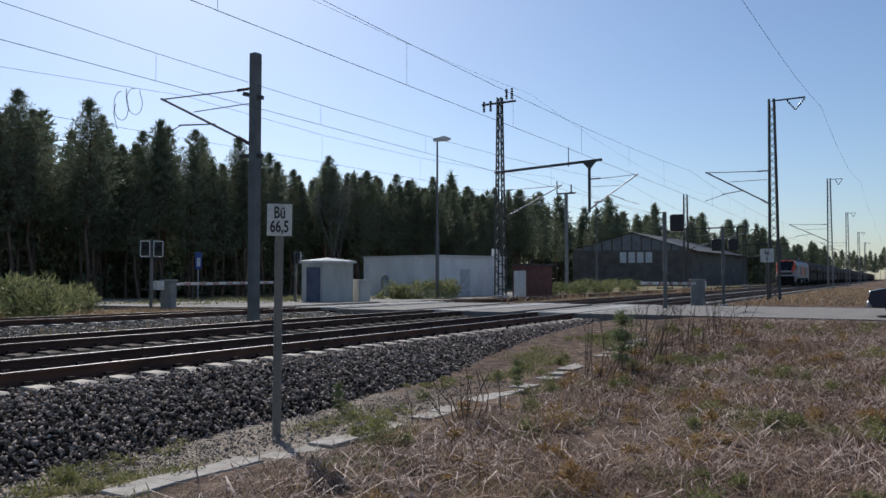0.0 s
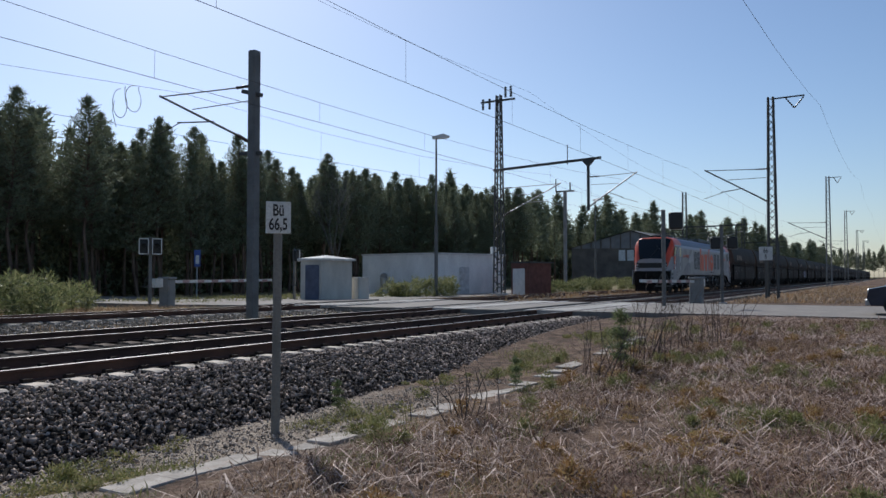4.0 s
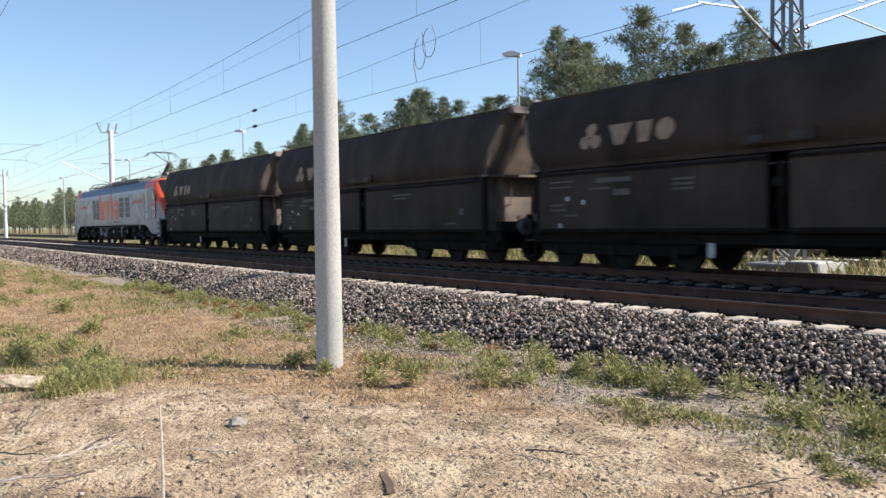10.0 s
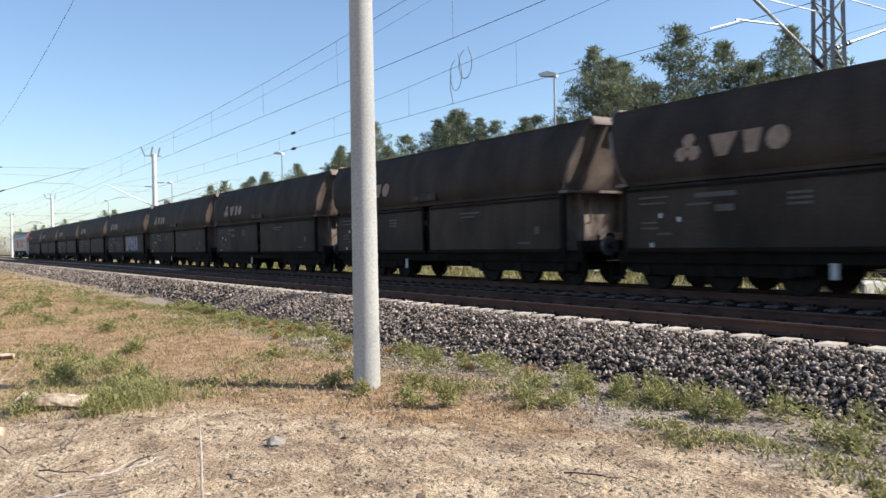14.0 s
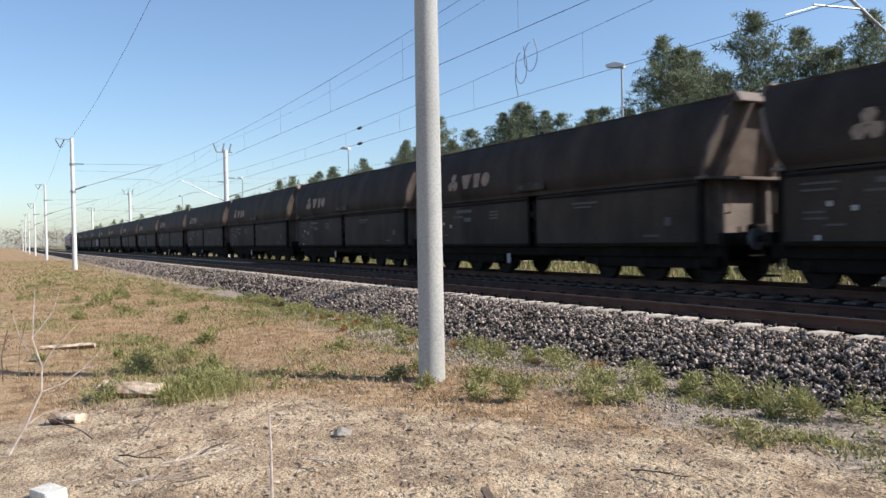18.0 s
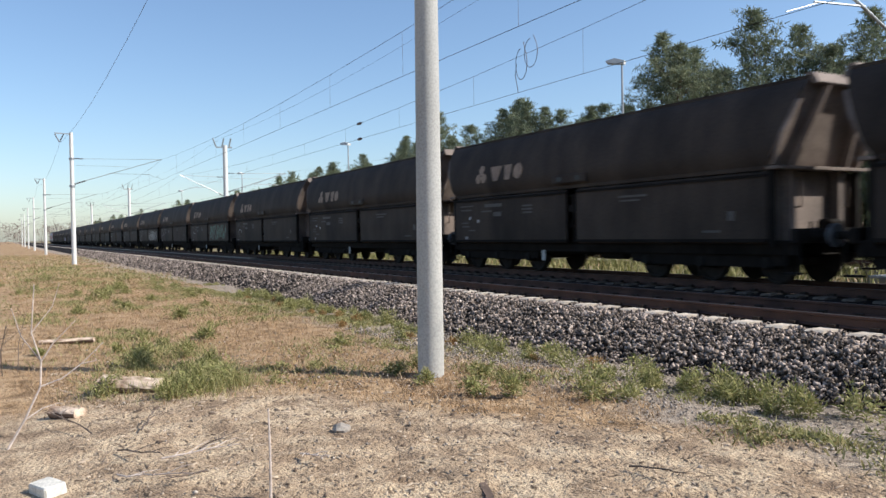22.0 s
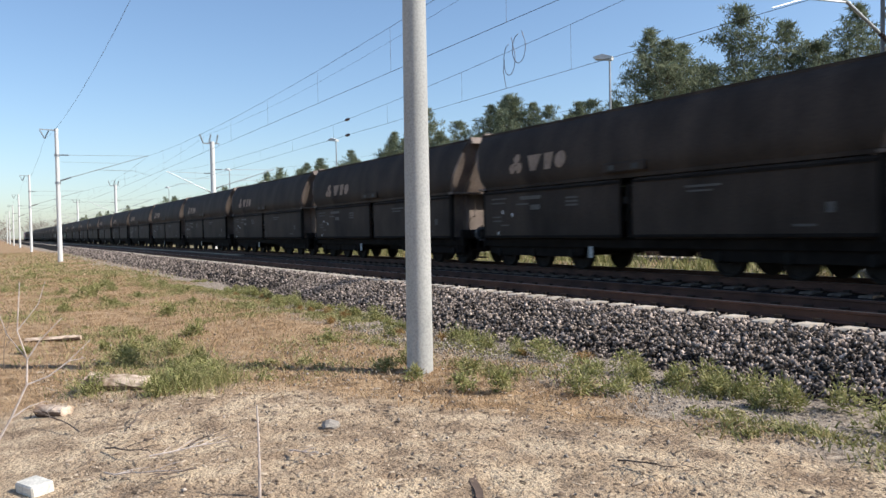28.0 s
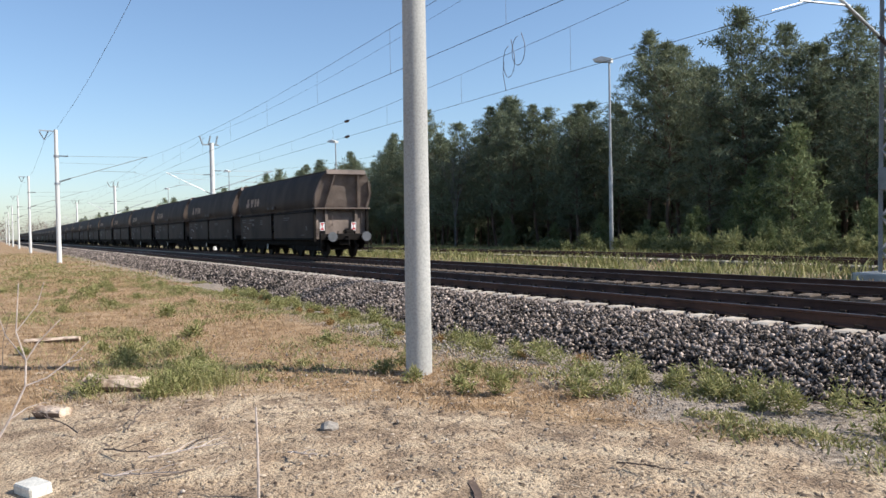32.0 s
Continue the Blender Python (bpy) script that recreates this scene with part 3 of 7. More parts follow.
md = thing("catenary_mast", "plain grey steel mast with short arms", "mast", pose(69.7, 24.9, -0.2), "masts of the overhead line")
part("pole", Shape().box(-0.14, 0.14, -0.14, 0.14, -0.2, 9.4, 0.03), M_GREYSTEEL, md)
part("cross_arm", Shape().beam((0, 0.9, 9.4), (0, -0.9, 9.4), 0.14).beam((0, 0.9, 9.4), (0, 0.9, 10.6), 0.08).beam((0, -0.5, 9.4), (0, -0.5, 10.2), 0.1), M_DARKSTEEL, md)
for x, h in ((112.0, 13.0), (170.0, 13.0)):
    m2 = lattice_mast(x, 22.5, -0.3, h, 0.7, 0.45, M_DARKSTEEL, "dark lattice mast beside the far tracks")
    part("beam", Shape().beam((0, 0.3, 8.4), (0, -8.0, 8.5), 0.16), M_DARKSTEEL, m2)
    part("drop_post", Shape().beam((0, -6.8, 8.4), (0, -6.8, 5.6), 0.18), M_DARKSTEEL, m2)
    cantilever(m2, -0.4, TRACKS[2] - 22.5, 6.05, 7.6, M_GALV)

# concrete masts on the far side along the line
for x in (-79.8, -152.0, -226.0, -300.0):
    m = thing("catenary_mast", "round pale concrete mast with insulators on top beyond the tracks", "mast", pose(x, 19.3, -0.4), "masts of the overhead line")
    part("pole", Shape().bar((0, 0, -0.2), (0, 0, 10.9), 0.27, 0.22, n=20), M_PALECON, m, smooth=True)
    part("clamp", Shape().bar((0, 0, 4.6), (0, 0, 4.8), 0.42, n=14), M_GALV, m)
    part("clamp", Shape().bar((0, 0, 5.5), (0, 0, 5.7), 0.42, n=14), M_GALV, m)
    cantilever(m, -0.24, TRACKS[2] - 19.3, 6.2, 7.8, M_GALV)
    cantilever(m, 0.24, 25.6 - 19.3, 6.6, 8.2, M_GALV)
    s = Shape().beam((0, -0.9, 10.7), (0, 0.7, 10.7), 0.1)
    for yy in (-0.9, -0.3, 0.4):
        insulator(s, (0, yy, 10.75), (0, yy + (0.2 if yy > -0.5 else -0.3), 11.6), 0.09)
    part("cross_arm", s, M_GREYSTEEL, m)


def span_wires(name, supports, label, contact=True, r=0.0065, sag=0.011):
    """The messenger wire sags between its supports; droppers carry the level contact wire. supports: x, y, z contact, z messenger."""
    rest, high, deep = Shape(), [], []
    m = thing(name, label, "overhead wire", None, "overhead wires")
    for (xa, ya, ca, ma_), (xb, yb, cb, mb_) in zip(supports, supports[1:]):
        ln = abs(xb - xa)
        n = max(4, int(ln / 6))
        pts, low = [], []
        for i in range(n + 1):
            u = i / n
            y = ya + (yb - ya) * u
            dip = 4 * u * (1 - u) * min(ln * sag * 1.6, 1.0)
            pts.append((xa + (xb - xa) * u, y, ma_ + (mb_ - ma_) * u - dip))
            low.append((xa + (xb - xa) * u, y, ca + (cb - ca) * u))
        high += pts if not high else pts[1:]
        deep += low if not deep else low[1:]
        if contact:
            for a, b2 in zip(pts[1:-1], low[1:-1]):
                if abs(a[0]) < 110:
                    part("dropper", Shape().bar(a, b2, 0.004, n=4, caps=False), M_WIRE, m)
                else:
                    rest.bar(a, b2, 0.004, n=4, caps=False)
    s, c = Shape().pipe(high, r), Shape().pipe(deep, r * 1.1)
    part("messenger_wire" if contact else "wire", s, M_WIRE, m)
    if contact:
        part("contact_wire", c, M_WIRE, m)
        tagged(part("far_droppers", rest, M_WIRE, m), kind="stuff")
    return m


Y1, Y2 = TRACKS[1], TRACKS[2]
span_wires("overhead_line", [(700, Y1, 5.75, 7.4), (265, Y1, 5.75, 7.4), (205, Y1, 5.75, 7.4), (150, Y1, 5.75, 7.4), (98, Y1, 5.85, 7.5), (47.54, Y1, 6.05, 7.6), (-8.88, Y1 - 0.1, 5.95, 7.75), (-63.5, Y1, 5.75, 7.3), (-114, Y1, 5.75, 7.3), (-165, Y1, 5.75, 7.3), (-216, Y1, 5.75, 7.3), (-318, Y1, 5.75, 7.3), (-600, Y1, 5.75, 7.3)], "contact and messenger wires above the near track", sag=0.007)
span_wires("overhead_line", [(700, Y2, 5.8, 7.4), (170, Y2, 5.8, 7.3), (112, Y2, 5.8, 7.3), (48.5, Y2, 5.8, 7.35), (-11.9, Y2, 5.8, 7.45), (-79.8, Y2, 5.8, 7.4), (-152, Y2, 5.8, 7.4), (-226, Y2, 5.8, 7.4), (-300, Y2, 5.8, 7.4), (-600, Y2, 5.8, 7.4)], "contact and messenger wires above the train")
span_wires("overhead_line", [(112, 19.6, 6.3, 8.0), (48.5, 19.9, 6.3, 8.0), (19.65, 22.3, 6.3, 7.85), (-11.9, 25.9, 6.3, 8.0), (-79.8, 25.6, 6.2, 8.0), (-152, 25.6, 6.2, 8.0), (-300, 25.6, 6.2, 8.0)], "contact and messenger wires above the loop track")
span_wires("feeder_line", [(265, 3.2, 0, 11.6), (205, 3.2, 0, 11.6), (150, 3.2, 0, 12.0), (98, 3.2, 0, 12.0), (47.54, 3.4, 0, 10.65), (-8.88, 3.6, 0, 8.7), (-63.5, 3.4, 0, 8.3), (-114, 3.4, 0, 8.4), (-165, 3.4, 0, 8.4), (-216, 3.4, 0, 8.4), (-318, 3.4, 0, 8.4)], "single feeder wire along the near masts", contact=False)
span_wires("feeder_line", [(112, 22.5, 0, 12.8), (48.5, 21.2, 0, 13.7), (-11.9, 19.4, 0, 13.4), (-79.8, 18.9, 0, 11.2), (-152, 18.9, 0, 11.2), (-226, 18.9, 0, 11.2)], "feeder wire along the far masts", contact=False)

# section insulators and jumper loops in the wires
for x, y, z in ((9.85, 22.2, 7.62), (9.85, 22.2, 6.31)):
    s = Shape().bar((-0.42, 0, 0), (-0.16, 0, 0), 0.02, 0.085, n=8).bar((-0.16, 0, 0), (0.16, 0, 0), 0.085, n=8).bar((0.16, 0, 0), (0.42, 0, 0), 0.085, 0.02, n=8)
    solid("section_insulator", s, M_INSUL, "black spindle-shaped insulator in the wire", "insulator", pose(x, y, z), "section insulators", smooth=True)


for z in (6.54, 5.8):
    s = Shape().bar((-0.3, 0, 0), (-0.12, 0, 0), 0.02, 0.07, n=8).bar((-0.12, 0, 0), (0.12, 0, 0), 0.07, n=8).bar((0.12, 0, 0), (0.3, 0, 0), 0.07, 0.02, n=8)
    solid("section_insulator", s, M_INSUL, "black spindle-shaped insulator in the wire", "insulator", pose(-34.8, Y2, z), "section insulators", smooth=True)


def jumper(x, y, z0, z1, label):
    """Two slack loops of wire between messenger and contact wire."""
    s = Shape()
    for dx, dz, rx, rz in ((0.28, 0.32, 0.34, 0.46), (-0.26, 0.06, 0.30, 0.50)):
        pts = []
        for i in range(17):
            a = math.pi * (0.5 + 1.75 * i / 16)
            pts.append((x + dx + rx * math.cos(a), y + 0.05 * i / 16, (z0 + z1) / 2 + dz + rz * math.sin(a)))
        pts.append((x + dx + rx * 0.6, y, z1 if dx > 0 else z1 - 0.1))
        s.tube(pts, 0.011, 5)
    s.tube([(x - 0.5, y, (z0 + z1) / 2 + 0.1), (x - 0.58, y, (z0 + z1) / 2 - 0.25), (x - 0.42, y, z0)], 0.011, 5)
    solid("jumper_wire", s, M_WIRE, label, "jumper wire", group="jumper wires")


jumper(-21.0, Y2, 5.8, 7.5, "looped jumper wire hanging between the wires")
jumper(17.85, 23.0, 6.3, 7.9, "looped jumper wire hanging between the wires")

# ---------------------------------------------------------------- the train
RUN = [(0.0, 177.0), (3.0, 119.8), (6.0, 62.5), (7.0, 42.25), (8.0, 21.6), (9.0, 0.0), (10.0, -22.1), (11.0, -44.0), (12.0, -65.7), (13.0, -87.55), (14.0, -109.3), (16.0, -152.6), (18.0, -195.9), (24.0, -326.5), (32.0, -500.6)]   # way of the train, seconds and metres
LOCO_9, WAGON_9, PITCH, WAGONS = -34.55, -15.36, 14.808, 33   # places at 9 s, length over buffers, number

M_LOCO = paint("loco_silver", (0.34, 0.33, 0.345), 0.42, 0.15, dark=0.9, light=1.04, scale=1.2, fine=30, bump=0.03, grain=0.12, spec=0.22)
M_LOCOG = paint("loco_grey", (0.26, 0.25, 0.27), 0.42, 0.15, dark=0.85, scale=1.2, bump=0.03, grain=0.12, spec=0.22)
M_LOCOL = paint("loco_light_grey", (0.42, 0.42, 0.44), 0.42, 0.15, dark=0.92, scale=1.2, bump=0.03, grain=0.12, spec=0.22)
M_LOCOD = paint("loco_dark_grey", (0.21, 0.21, 0.24), 0.45, 0.1, dark=0.85, scale=1.2, bump=0.03, grain=0.12, spec=0.22)
M_LOCOB = paint("loco_blue_roof", (0.045, 0.06, 0.12), 0.45, 0.1, dark=0.85, scale=1.5, bump=0.05, grain=0.12)
M_LOCOBL = paint("loco_pale_blue", (0.34, 0.35, 0.45), 0.42, 0.1, dark=0.9, scale=1.5, bump=0.03, grain=0.12, spec=0.22)
M_LOCOR = paint("loco_red", (0.62, 0.07, 0.025), 0.4, dark=0.85, scale=1.5, bump=0.03, grain=0.12)
M_ORANGE = paint("loco_orange", (0.64, 0.075, 0.025), 0.45, dark=0.92, scale=2, bump=0.02, grain=0.12)
M_GRILLE = paint("grille_grey", (0.12, 0.125, 0.135), 0.6, 0.2, scale=4)
M_LOUVRE = paint("louvre_shadow", (0.05, 0.052, 0.058), 0.7)
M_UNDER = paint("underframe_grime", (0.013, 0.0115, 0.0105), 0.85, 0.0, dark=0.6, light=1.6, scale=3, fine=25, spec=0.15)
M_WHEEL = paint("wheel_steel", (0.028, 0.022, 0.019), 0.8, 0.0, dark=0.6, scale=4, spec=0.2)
M_TREAD = paint("wheel_tread", (0.5, 0.48, 0.46), 0.3, 1.0)
M_PIPE = paint("grey_pipe", (0.33, 0.33, 0.33), 0.5, 0.3)
M_ROOFGEAR = paint("roof_gear", (0.13, 0.15, 0.135), 0.7, 0.0, scale=4)
M_GLASS = bpy.data.materials.new("cab_glass")
M_GLASS.use_nodes = True
_g = M_GLASS.node_tree.nodes["Principled BSDF"]
_g.inputs["Base Color"].default_value, _g.inputs["Roughness"].default_value = (0.012, 0.015, 0.018, 1), 0.06
_g.inputs["Specular IOR Level"].default_value = 0.3
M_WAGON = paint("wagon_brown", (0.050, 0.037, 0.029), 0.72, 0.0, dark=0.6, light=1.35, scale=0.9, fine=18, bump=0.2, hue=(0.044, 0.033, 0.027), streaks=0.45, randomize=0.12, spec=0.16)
# Brown of the wagon ends, lightened: sunlight on them is put into the colour.
M_WAGONSUN = paint("wagon_end_brown", (0.195, 0.150, 0.124), 0.8, 0.05, dark=0.65, light=1.25, scale=1.5, fine=20, bump=0.2, randomize=0.15)
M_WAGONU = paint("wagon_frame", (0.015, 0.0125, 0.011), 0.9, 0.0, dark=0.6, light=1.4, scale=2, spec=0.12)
M_MARK = paint("faded_lettering", (0.31, 0.215, 0.15), 0.7, dark=0.75, scale=5)
M_MARK2 = paint("chalky_lettering", (0.095, 0.086, 0.079), 0.7, dark=0.8, scale=6)
M_LABEL = paint("label_white", (0.55, 0.55, 0.54), 0.6)
M_CHROME = paint("graffiti_silver", (0.42, 0.42, 0.42), 0.5, 0.2, dark=0.8, scale=2)
M_GREEN = paint("graffiti_green", (0.03, 0.25, 0.16), 0.5, dark=0.7, scale=3)
M_VIOLET = paint("graffiti_violet", (0.21, 0.185, 0.37), 0.5, dark=0.7, scale=2)


def wheelset(parent, x, r, y=0.75, name="wheelset", axlebox=True):
    w = thing(name, "", "", pose(x, 0, r))
    w.parent = parent
    for s in (-1, 1):
        disc = Shape()
        prof = [(0.0, 0.0), (r + 0.028, 0.0), (r + 0.028, 0.03), (r, 0.04), (r - 0.01, 0.13), (r - 0.06, 0.13), (r - 0.08, 0.09), (0.16, 0.07), (0.12, 0.16), (0.0, 0.16)]
        n = 22
        v, f = [], []
        for i in range(n):
            a = 2 * math.pi * i / n
            v += [(math.cos(a) * q, s * (y - 0.09 + d), math.sin(a) * q) for q, d in prof]
        k = len(prof)
        for i in range(n):
            for j in range(k - 1):
                f.append((i * k + j, ((i + 1) % n) * k + j, ((i + 1) % n) * k + j + 1, i * k + j + 1))
        part("wheel", disc.add(v, f), M_WHEEL, w, smooth=True)
        if axlebox:
            b = Shape().bar((0, s * 0.98, 0), (0, s * 1.16, 0), 0.12, n=12)
            b.box(-0.17, 0.17, min(s * 0.92, s * 1.06), max(s * 0.92, s * 1.06), -0.13, 0.2, 0.02)
            part("axle_box", b, M_UNDER, w)
    part("axle", Shape().bar((0, -0.9, 0), (0, 0.9, 0), 0.08, n=10), M_WHEEL, w)
    return w


# --- locomotive -------------------------------------------------------------
loco = thing("locomotive", "silver-grey six-axle locomotive with orange emblem, blue roof and red cab tops", "locomotive", pose(LOCO_9, TRACKS[2], 0))


def loco_low(x):
    """Lower edge of the body side: straight sill, then the arch down to the cab apron."""
    a = abs(x)
    return 1.30 if a < 8.6 else 1.30 - 0.55 * smooth(8.6, 10.2, a)


def loco_top(x):
    a = abs(x)
    if a < 10.35:
        return 4.06 - 0.04 * smooth(9.4, 10.3, a)
    return 4.02 - 1.55 * ((a - 10.35) / 1.0) ** 1.25


def loco_half(x):
    a = abs(x)
    return 1.46 - 0.02 * smooth(9.2, 9.9, a) - 0.34 * max(0.0, (a - 10.2) / 1.15) ** 1.8


XS = [-11.35, -11.3, -11.2, -11.05, -10.9, -10.75, -10.6, -10.45, -10.35, -10.2, -10.0, -9.7, -9.4, -9.1, -8.85, -8.6, -8.3]
XS = XS + [-6, -4, -2, 0, 2, 4, 6] + [-x for x in reversed(XS)]


def ring(x):
    h, z0, zt = loco_half(x), loco_low(x), loco_top(x)
    pts = [(h - 0.02, z0), (h, z0 + 0.08), (h, min(1.9, zt - 0.9)), (h, min(2.6, zt - 0.6)), (h - 0.005, min(3.25, zt - 0.42)), (h - 0.03, min(3.44, zt - 0.3)), (h - 0.10, min(3.64, zt - 0.2)), (h - 0.24, min(3.86, zt - 0.1)), (h - 0.48, min(3.98, zt - 0.03)), (0.0, zt)]
    return pts


groups = {"side_wall": Shape(), "roof": Shape(), "cab_roof-1": Shape(), "cab_roof1": Shape(), "pale_stripe-1": Shape(), "pale_stripe1": Shape(), "windscreen-1": Shape(), "windscreen1": Shape()}
rings = [ring(x) for x in XS]
for s in (-1, 1):
    for i in range(len(XS) - 1):
        xm = abs(XS[i] + XS[i + 1]) / 2
        for j in range(9):
            q = [(XS[i], s * rings[i][j][0], rings[i][j][1]), (XS[i + 1], s * rings[i + 1][j][0], rings[i + 1][j][1]), (XS[i + 1], s * rings[i + 1][j + 1][0], rings[i + 1][j + 1][1]), (XS[i], s * rings[i][j + 1][0], rings[i][j + 1][1])]
            if j < 5:
                g = "pale_stripe" if j == 4 and xm < 8.5 else "side_wall"
                if j >= 4 and xm > 8.6:
                    g = "cab_roof" if xm < 8.7 or xm > 10.5 else "side_wall"
                if xm > 10.6 and j >= 3:
                    g = "cab_roof"
            elif xm < 8.6:
                g = "roof"
            elif xm > 10.5 and j >= 7:
                g = "windscreen"
            else:
                g = "cab_roof"
            if g in ("cab_roof", "windscreen"):
                g += "1" if XS[i] > 0 else "-1"
            elif g == "pale_stripe":
                g += str(s)
            groups[g].add(q, [(0, 1, 2, 3)])
for e in (0, -1):
    x = XS[e]
    r = rings[e]
    v = [(x, p[0], p[1]) for p in r] + [(x, -p[0], p[1]) for p in reversed(r[:-1])]
    groups["side_wall"].add(v, [tuple(range(len(v)))])
part("side_wall", groups["side_wall"], M_LOCO, loco, smooth=True)
part("roof", groups["roof"], M_LOCOB, loco, "dark blue roof", smooth=True)
for e in ("1", "-1"):
    part("cab_roof", groups["cab_roof" + e], M_LOCOR, loco, "red cab roof and window surround", smooth=True)
    part("pale_stripe", groups["pale_stripe" + e], M_LOCOBL, loco, "pale blue band below the roof", smooth=True)
    part("windscreen", groups["windscreen" + e], M_GLASS, loco, "large sloping dark windscreen", smooth=True)
part("floor_pan", Shape().box(-10.9, 10.9, -1.3, 1.3, 1.18, 1.32), M_UNDER, loco)


def flat(outline, y, s, t=0.006):
    """A thin plate with the outline (x, z) on the body side s."""
    return Shape().extrude(outline, "y", s * y, s * (y + t))


def oct_frame(x0, x1, z0, z1, c):
    return [(x0 + c, z0), (x1 - c, z0), (x1, z0 + c), (x1, z1 - c), (x1 - c, z1), (x0 + c, z1), (x0, z1 - c), (x0, z0 + c)]


def disc_outline(cx, cz, r, n=24, rx=None):
    return [(cx + (rx or r) * math.cos(2 * math.pi * i / n), cz + r * math.sin(2 * math.pi * i / n)) for i in range(n)]


for s in (-1, 1):
    f = -s     # both sides read the same way seen from outside: the near side is s = -1
    def X(a):
        return a * f
    def plate(name, pts, mat, y=1.461, t=0.006, label=""):
        return part(name, flat([(X(a), z) for a, z in pts], y, s, t), mat, loco, label)
    # grey folded-paper facets
    for level, (pts, mt) in enumerate((([(-6.65, 2.28), (-6.15, 2.32), (-5.58, 1.34)], M_LOCOD), ([(-6.65, 2.28), (-8.6, 1.34), (-7.35, 1.72)], M_LOCOD), ([(-7.33, 1.71), (-6.66, 2.24), (-5.72, 1.34), (-8.4, 1.34)], M_LOCOG),
                    ([(-6.68, 2.33), (-8.05, 3.24), (-7.1, 3.24)], M_LOCOG), ([(-6.62, 2.33), (-5.15, 3.24), (-5.85, 3.24)], M_LOCOG), ([(-6.6, 2.26), (-5.1, 3.2), (-4.75, 2.4), (-5.9, 2.2)], M_LOCOL),
                    ([(5.37, 2.27), (6.40, 2.96), (6.75, 2.78)], M_LOCOD), ([(5.1, 3.24), (5.75, 3.24), (6.40, 2.99)], M_LOCOD), ([(6.46, 2.99), (7.36, 3.24), (7.9, 3.1)], M_LOCOL), ([(6.9, 2.82), (8.3, 2.95), (8.1, 1.58)], M_LOCOG),
                    ([(6.55, 2.78), (7.32, 2.12), (8.05, 1.55), (7.0, 2.7)], M_LOCOL), ([(7.0, 1.9), (8.05, 1.5), (6.9, 1.36)], M_LOCOG), ([(0.05, 3.24), (0.78, 2.6), (0.78, 3.24)], M_LOCOG), ([(1.2, 1.85), (1.45, 1.7), (1.2, 1.45)], M_LOCOD), ([(-0.9, 1.4), (0.3, 1.6), (0.9, 1.4)], M_LOCOG), ([(3.0, 1.7), (4.2, 1.4), (2.4, 1.4)], M_LOCOG), ([(-5.0, 1.55), (-4.2, 1.4), (-4.9, 1.36)], M_LOCOG))):
        plate("paint_facet", pts, mt, 1.4605, 0.0008 + level * 0.0003)
    # the emblem: plain orange shapes
    plate("emblem_bar", [(-2.39, 1.68), (-2.00, 1.68), (-2.00, 3.42), (-2.39, 3.42)], M_ORANGE, 1.466)
    plate("emblem_block", [(-1.90, 1.68), (-1.08, 1.68), (-1.08, 2.62), (-1.22, 2.90), (-1.50, 3.0), (-1.90, 2.92)], M_ORANGE, 1.466)
    plate("emblem_wedge", [(-0.86, 3.0), (0.44, 3.0), (0.0, 1.68), (-0.42, 1.68)], M_ORANGE, 1.466)
    plate("emblem_bar", [(0.80, 1.68), (1.16, 1.68), (1.16, 3.42), (0.80, 3.42)], M_ORANGE, 1.466)
    plate("emblem_disc", disc_outline(2.06, 2.34, 0.69, 30), M_ORANGE, 1.466)
    plate("emblem_slot", [(1.80, 2.38), (2.32, 2.38), (2.32, 2.56), (1.80, 2.56)], M_LOCO, 1.4725)
    # louvres
    for a0 in (-4.52, -3.43):
        fr = part("louvre_frame", flat([(X(a), z) for a, z in oct_frame(a0, a0 + 0.9, 1.76, 3.1, 0.14)], 1.461, s, 0.004), M_LOUVRE, loco)
        sl = Shape()
        for k in range(12):
            z = 1.86 + k * 0.1
            sl.extrude([(X(a0 + 0.03), z), (X(a0 + 0.87), z), (X(a0 + 0.87), z + 0.03), (X(a0 + 0.03), z + 0.03)], "y", s * 1.462, s * 1.482)
        part("louvre_slats", sl, M_LOCOL, fr)
    for a0 in (2.94, 4.35):
        fr = plate("filter_panel", [(a0, 1.78), (a0 + 1.05, 1.78), (a0 + 1.05, 3.1), (a0, 3.1)], M_GRILLE, 1.461, 0.008)
        sl = Shape()
        for z in (1.78, 2.1, 2.44, 2.79, 3.08):
            sl.extrude([(X(a0), z), (X(a0 + 1.05), z), (X(a0 + 1.05), z + 0.025), (X(a0), z + 0.025)], "y", s * 1.464, s * 1.476)
        for a in (a0, a0 + 1.025):
            sl.extrude([(X(a), 1.78), (X(a + 0.025), 1.78), (X(a + 0.025), 3.1), (X(a), 3.1)], "y", s * 1.464, s * 1.476)
        part("filter_frame", sl, M_LOCOL, fr)
    # cab details at both ends
    for e in (-1, 1):
        d = plate("cab_door", [(e * 8.87, 1.70), (e * 9.34, 1.70), (e * 9.38, 1.75), (e * 9.38, 3.34), (e * 8.87, 3.34), (e * 8.83, 1.75)], M_LOCOL, 1.455, 0.012)
        part("door_window", flat([(X(e * a), z) for a, z in ((8.90, 2.62), (9.31, 2.62), (9.31, 3.28), (8.90, 3.28))], 1.468, s), M_GLASS, d)
        part("door_handle", Shape().bar((X(e * 9.1), s * 1.49, 2.0), (X(e * 9.1), s * 1.49, 2.16), 0.015), M_GRILLE, d)
        for a in (8.72, 9.5):
            part("grab_rail", Shape().bar((X(e * a), s * 1.50, 1.5), (X(e * a), s * 1.50, 3.1), 0.016, n=6), M_LOCOL, loco)
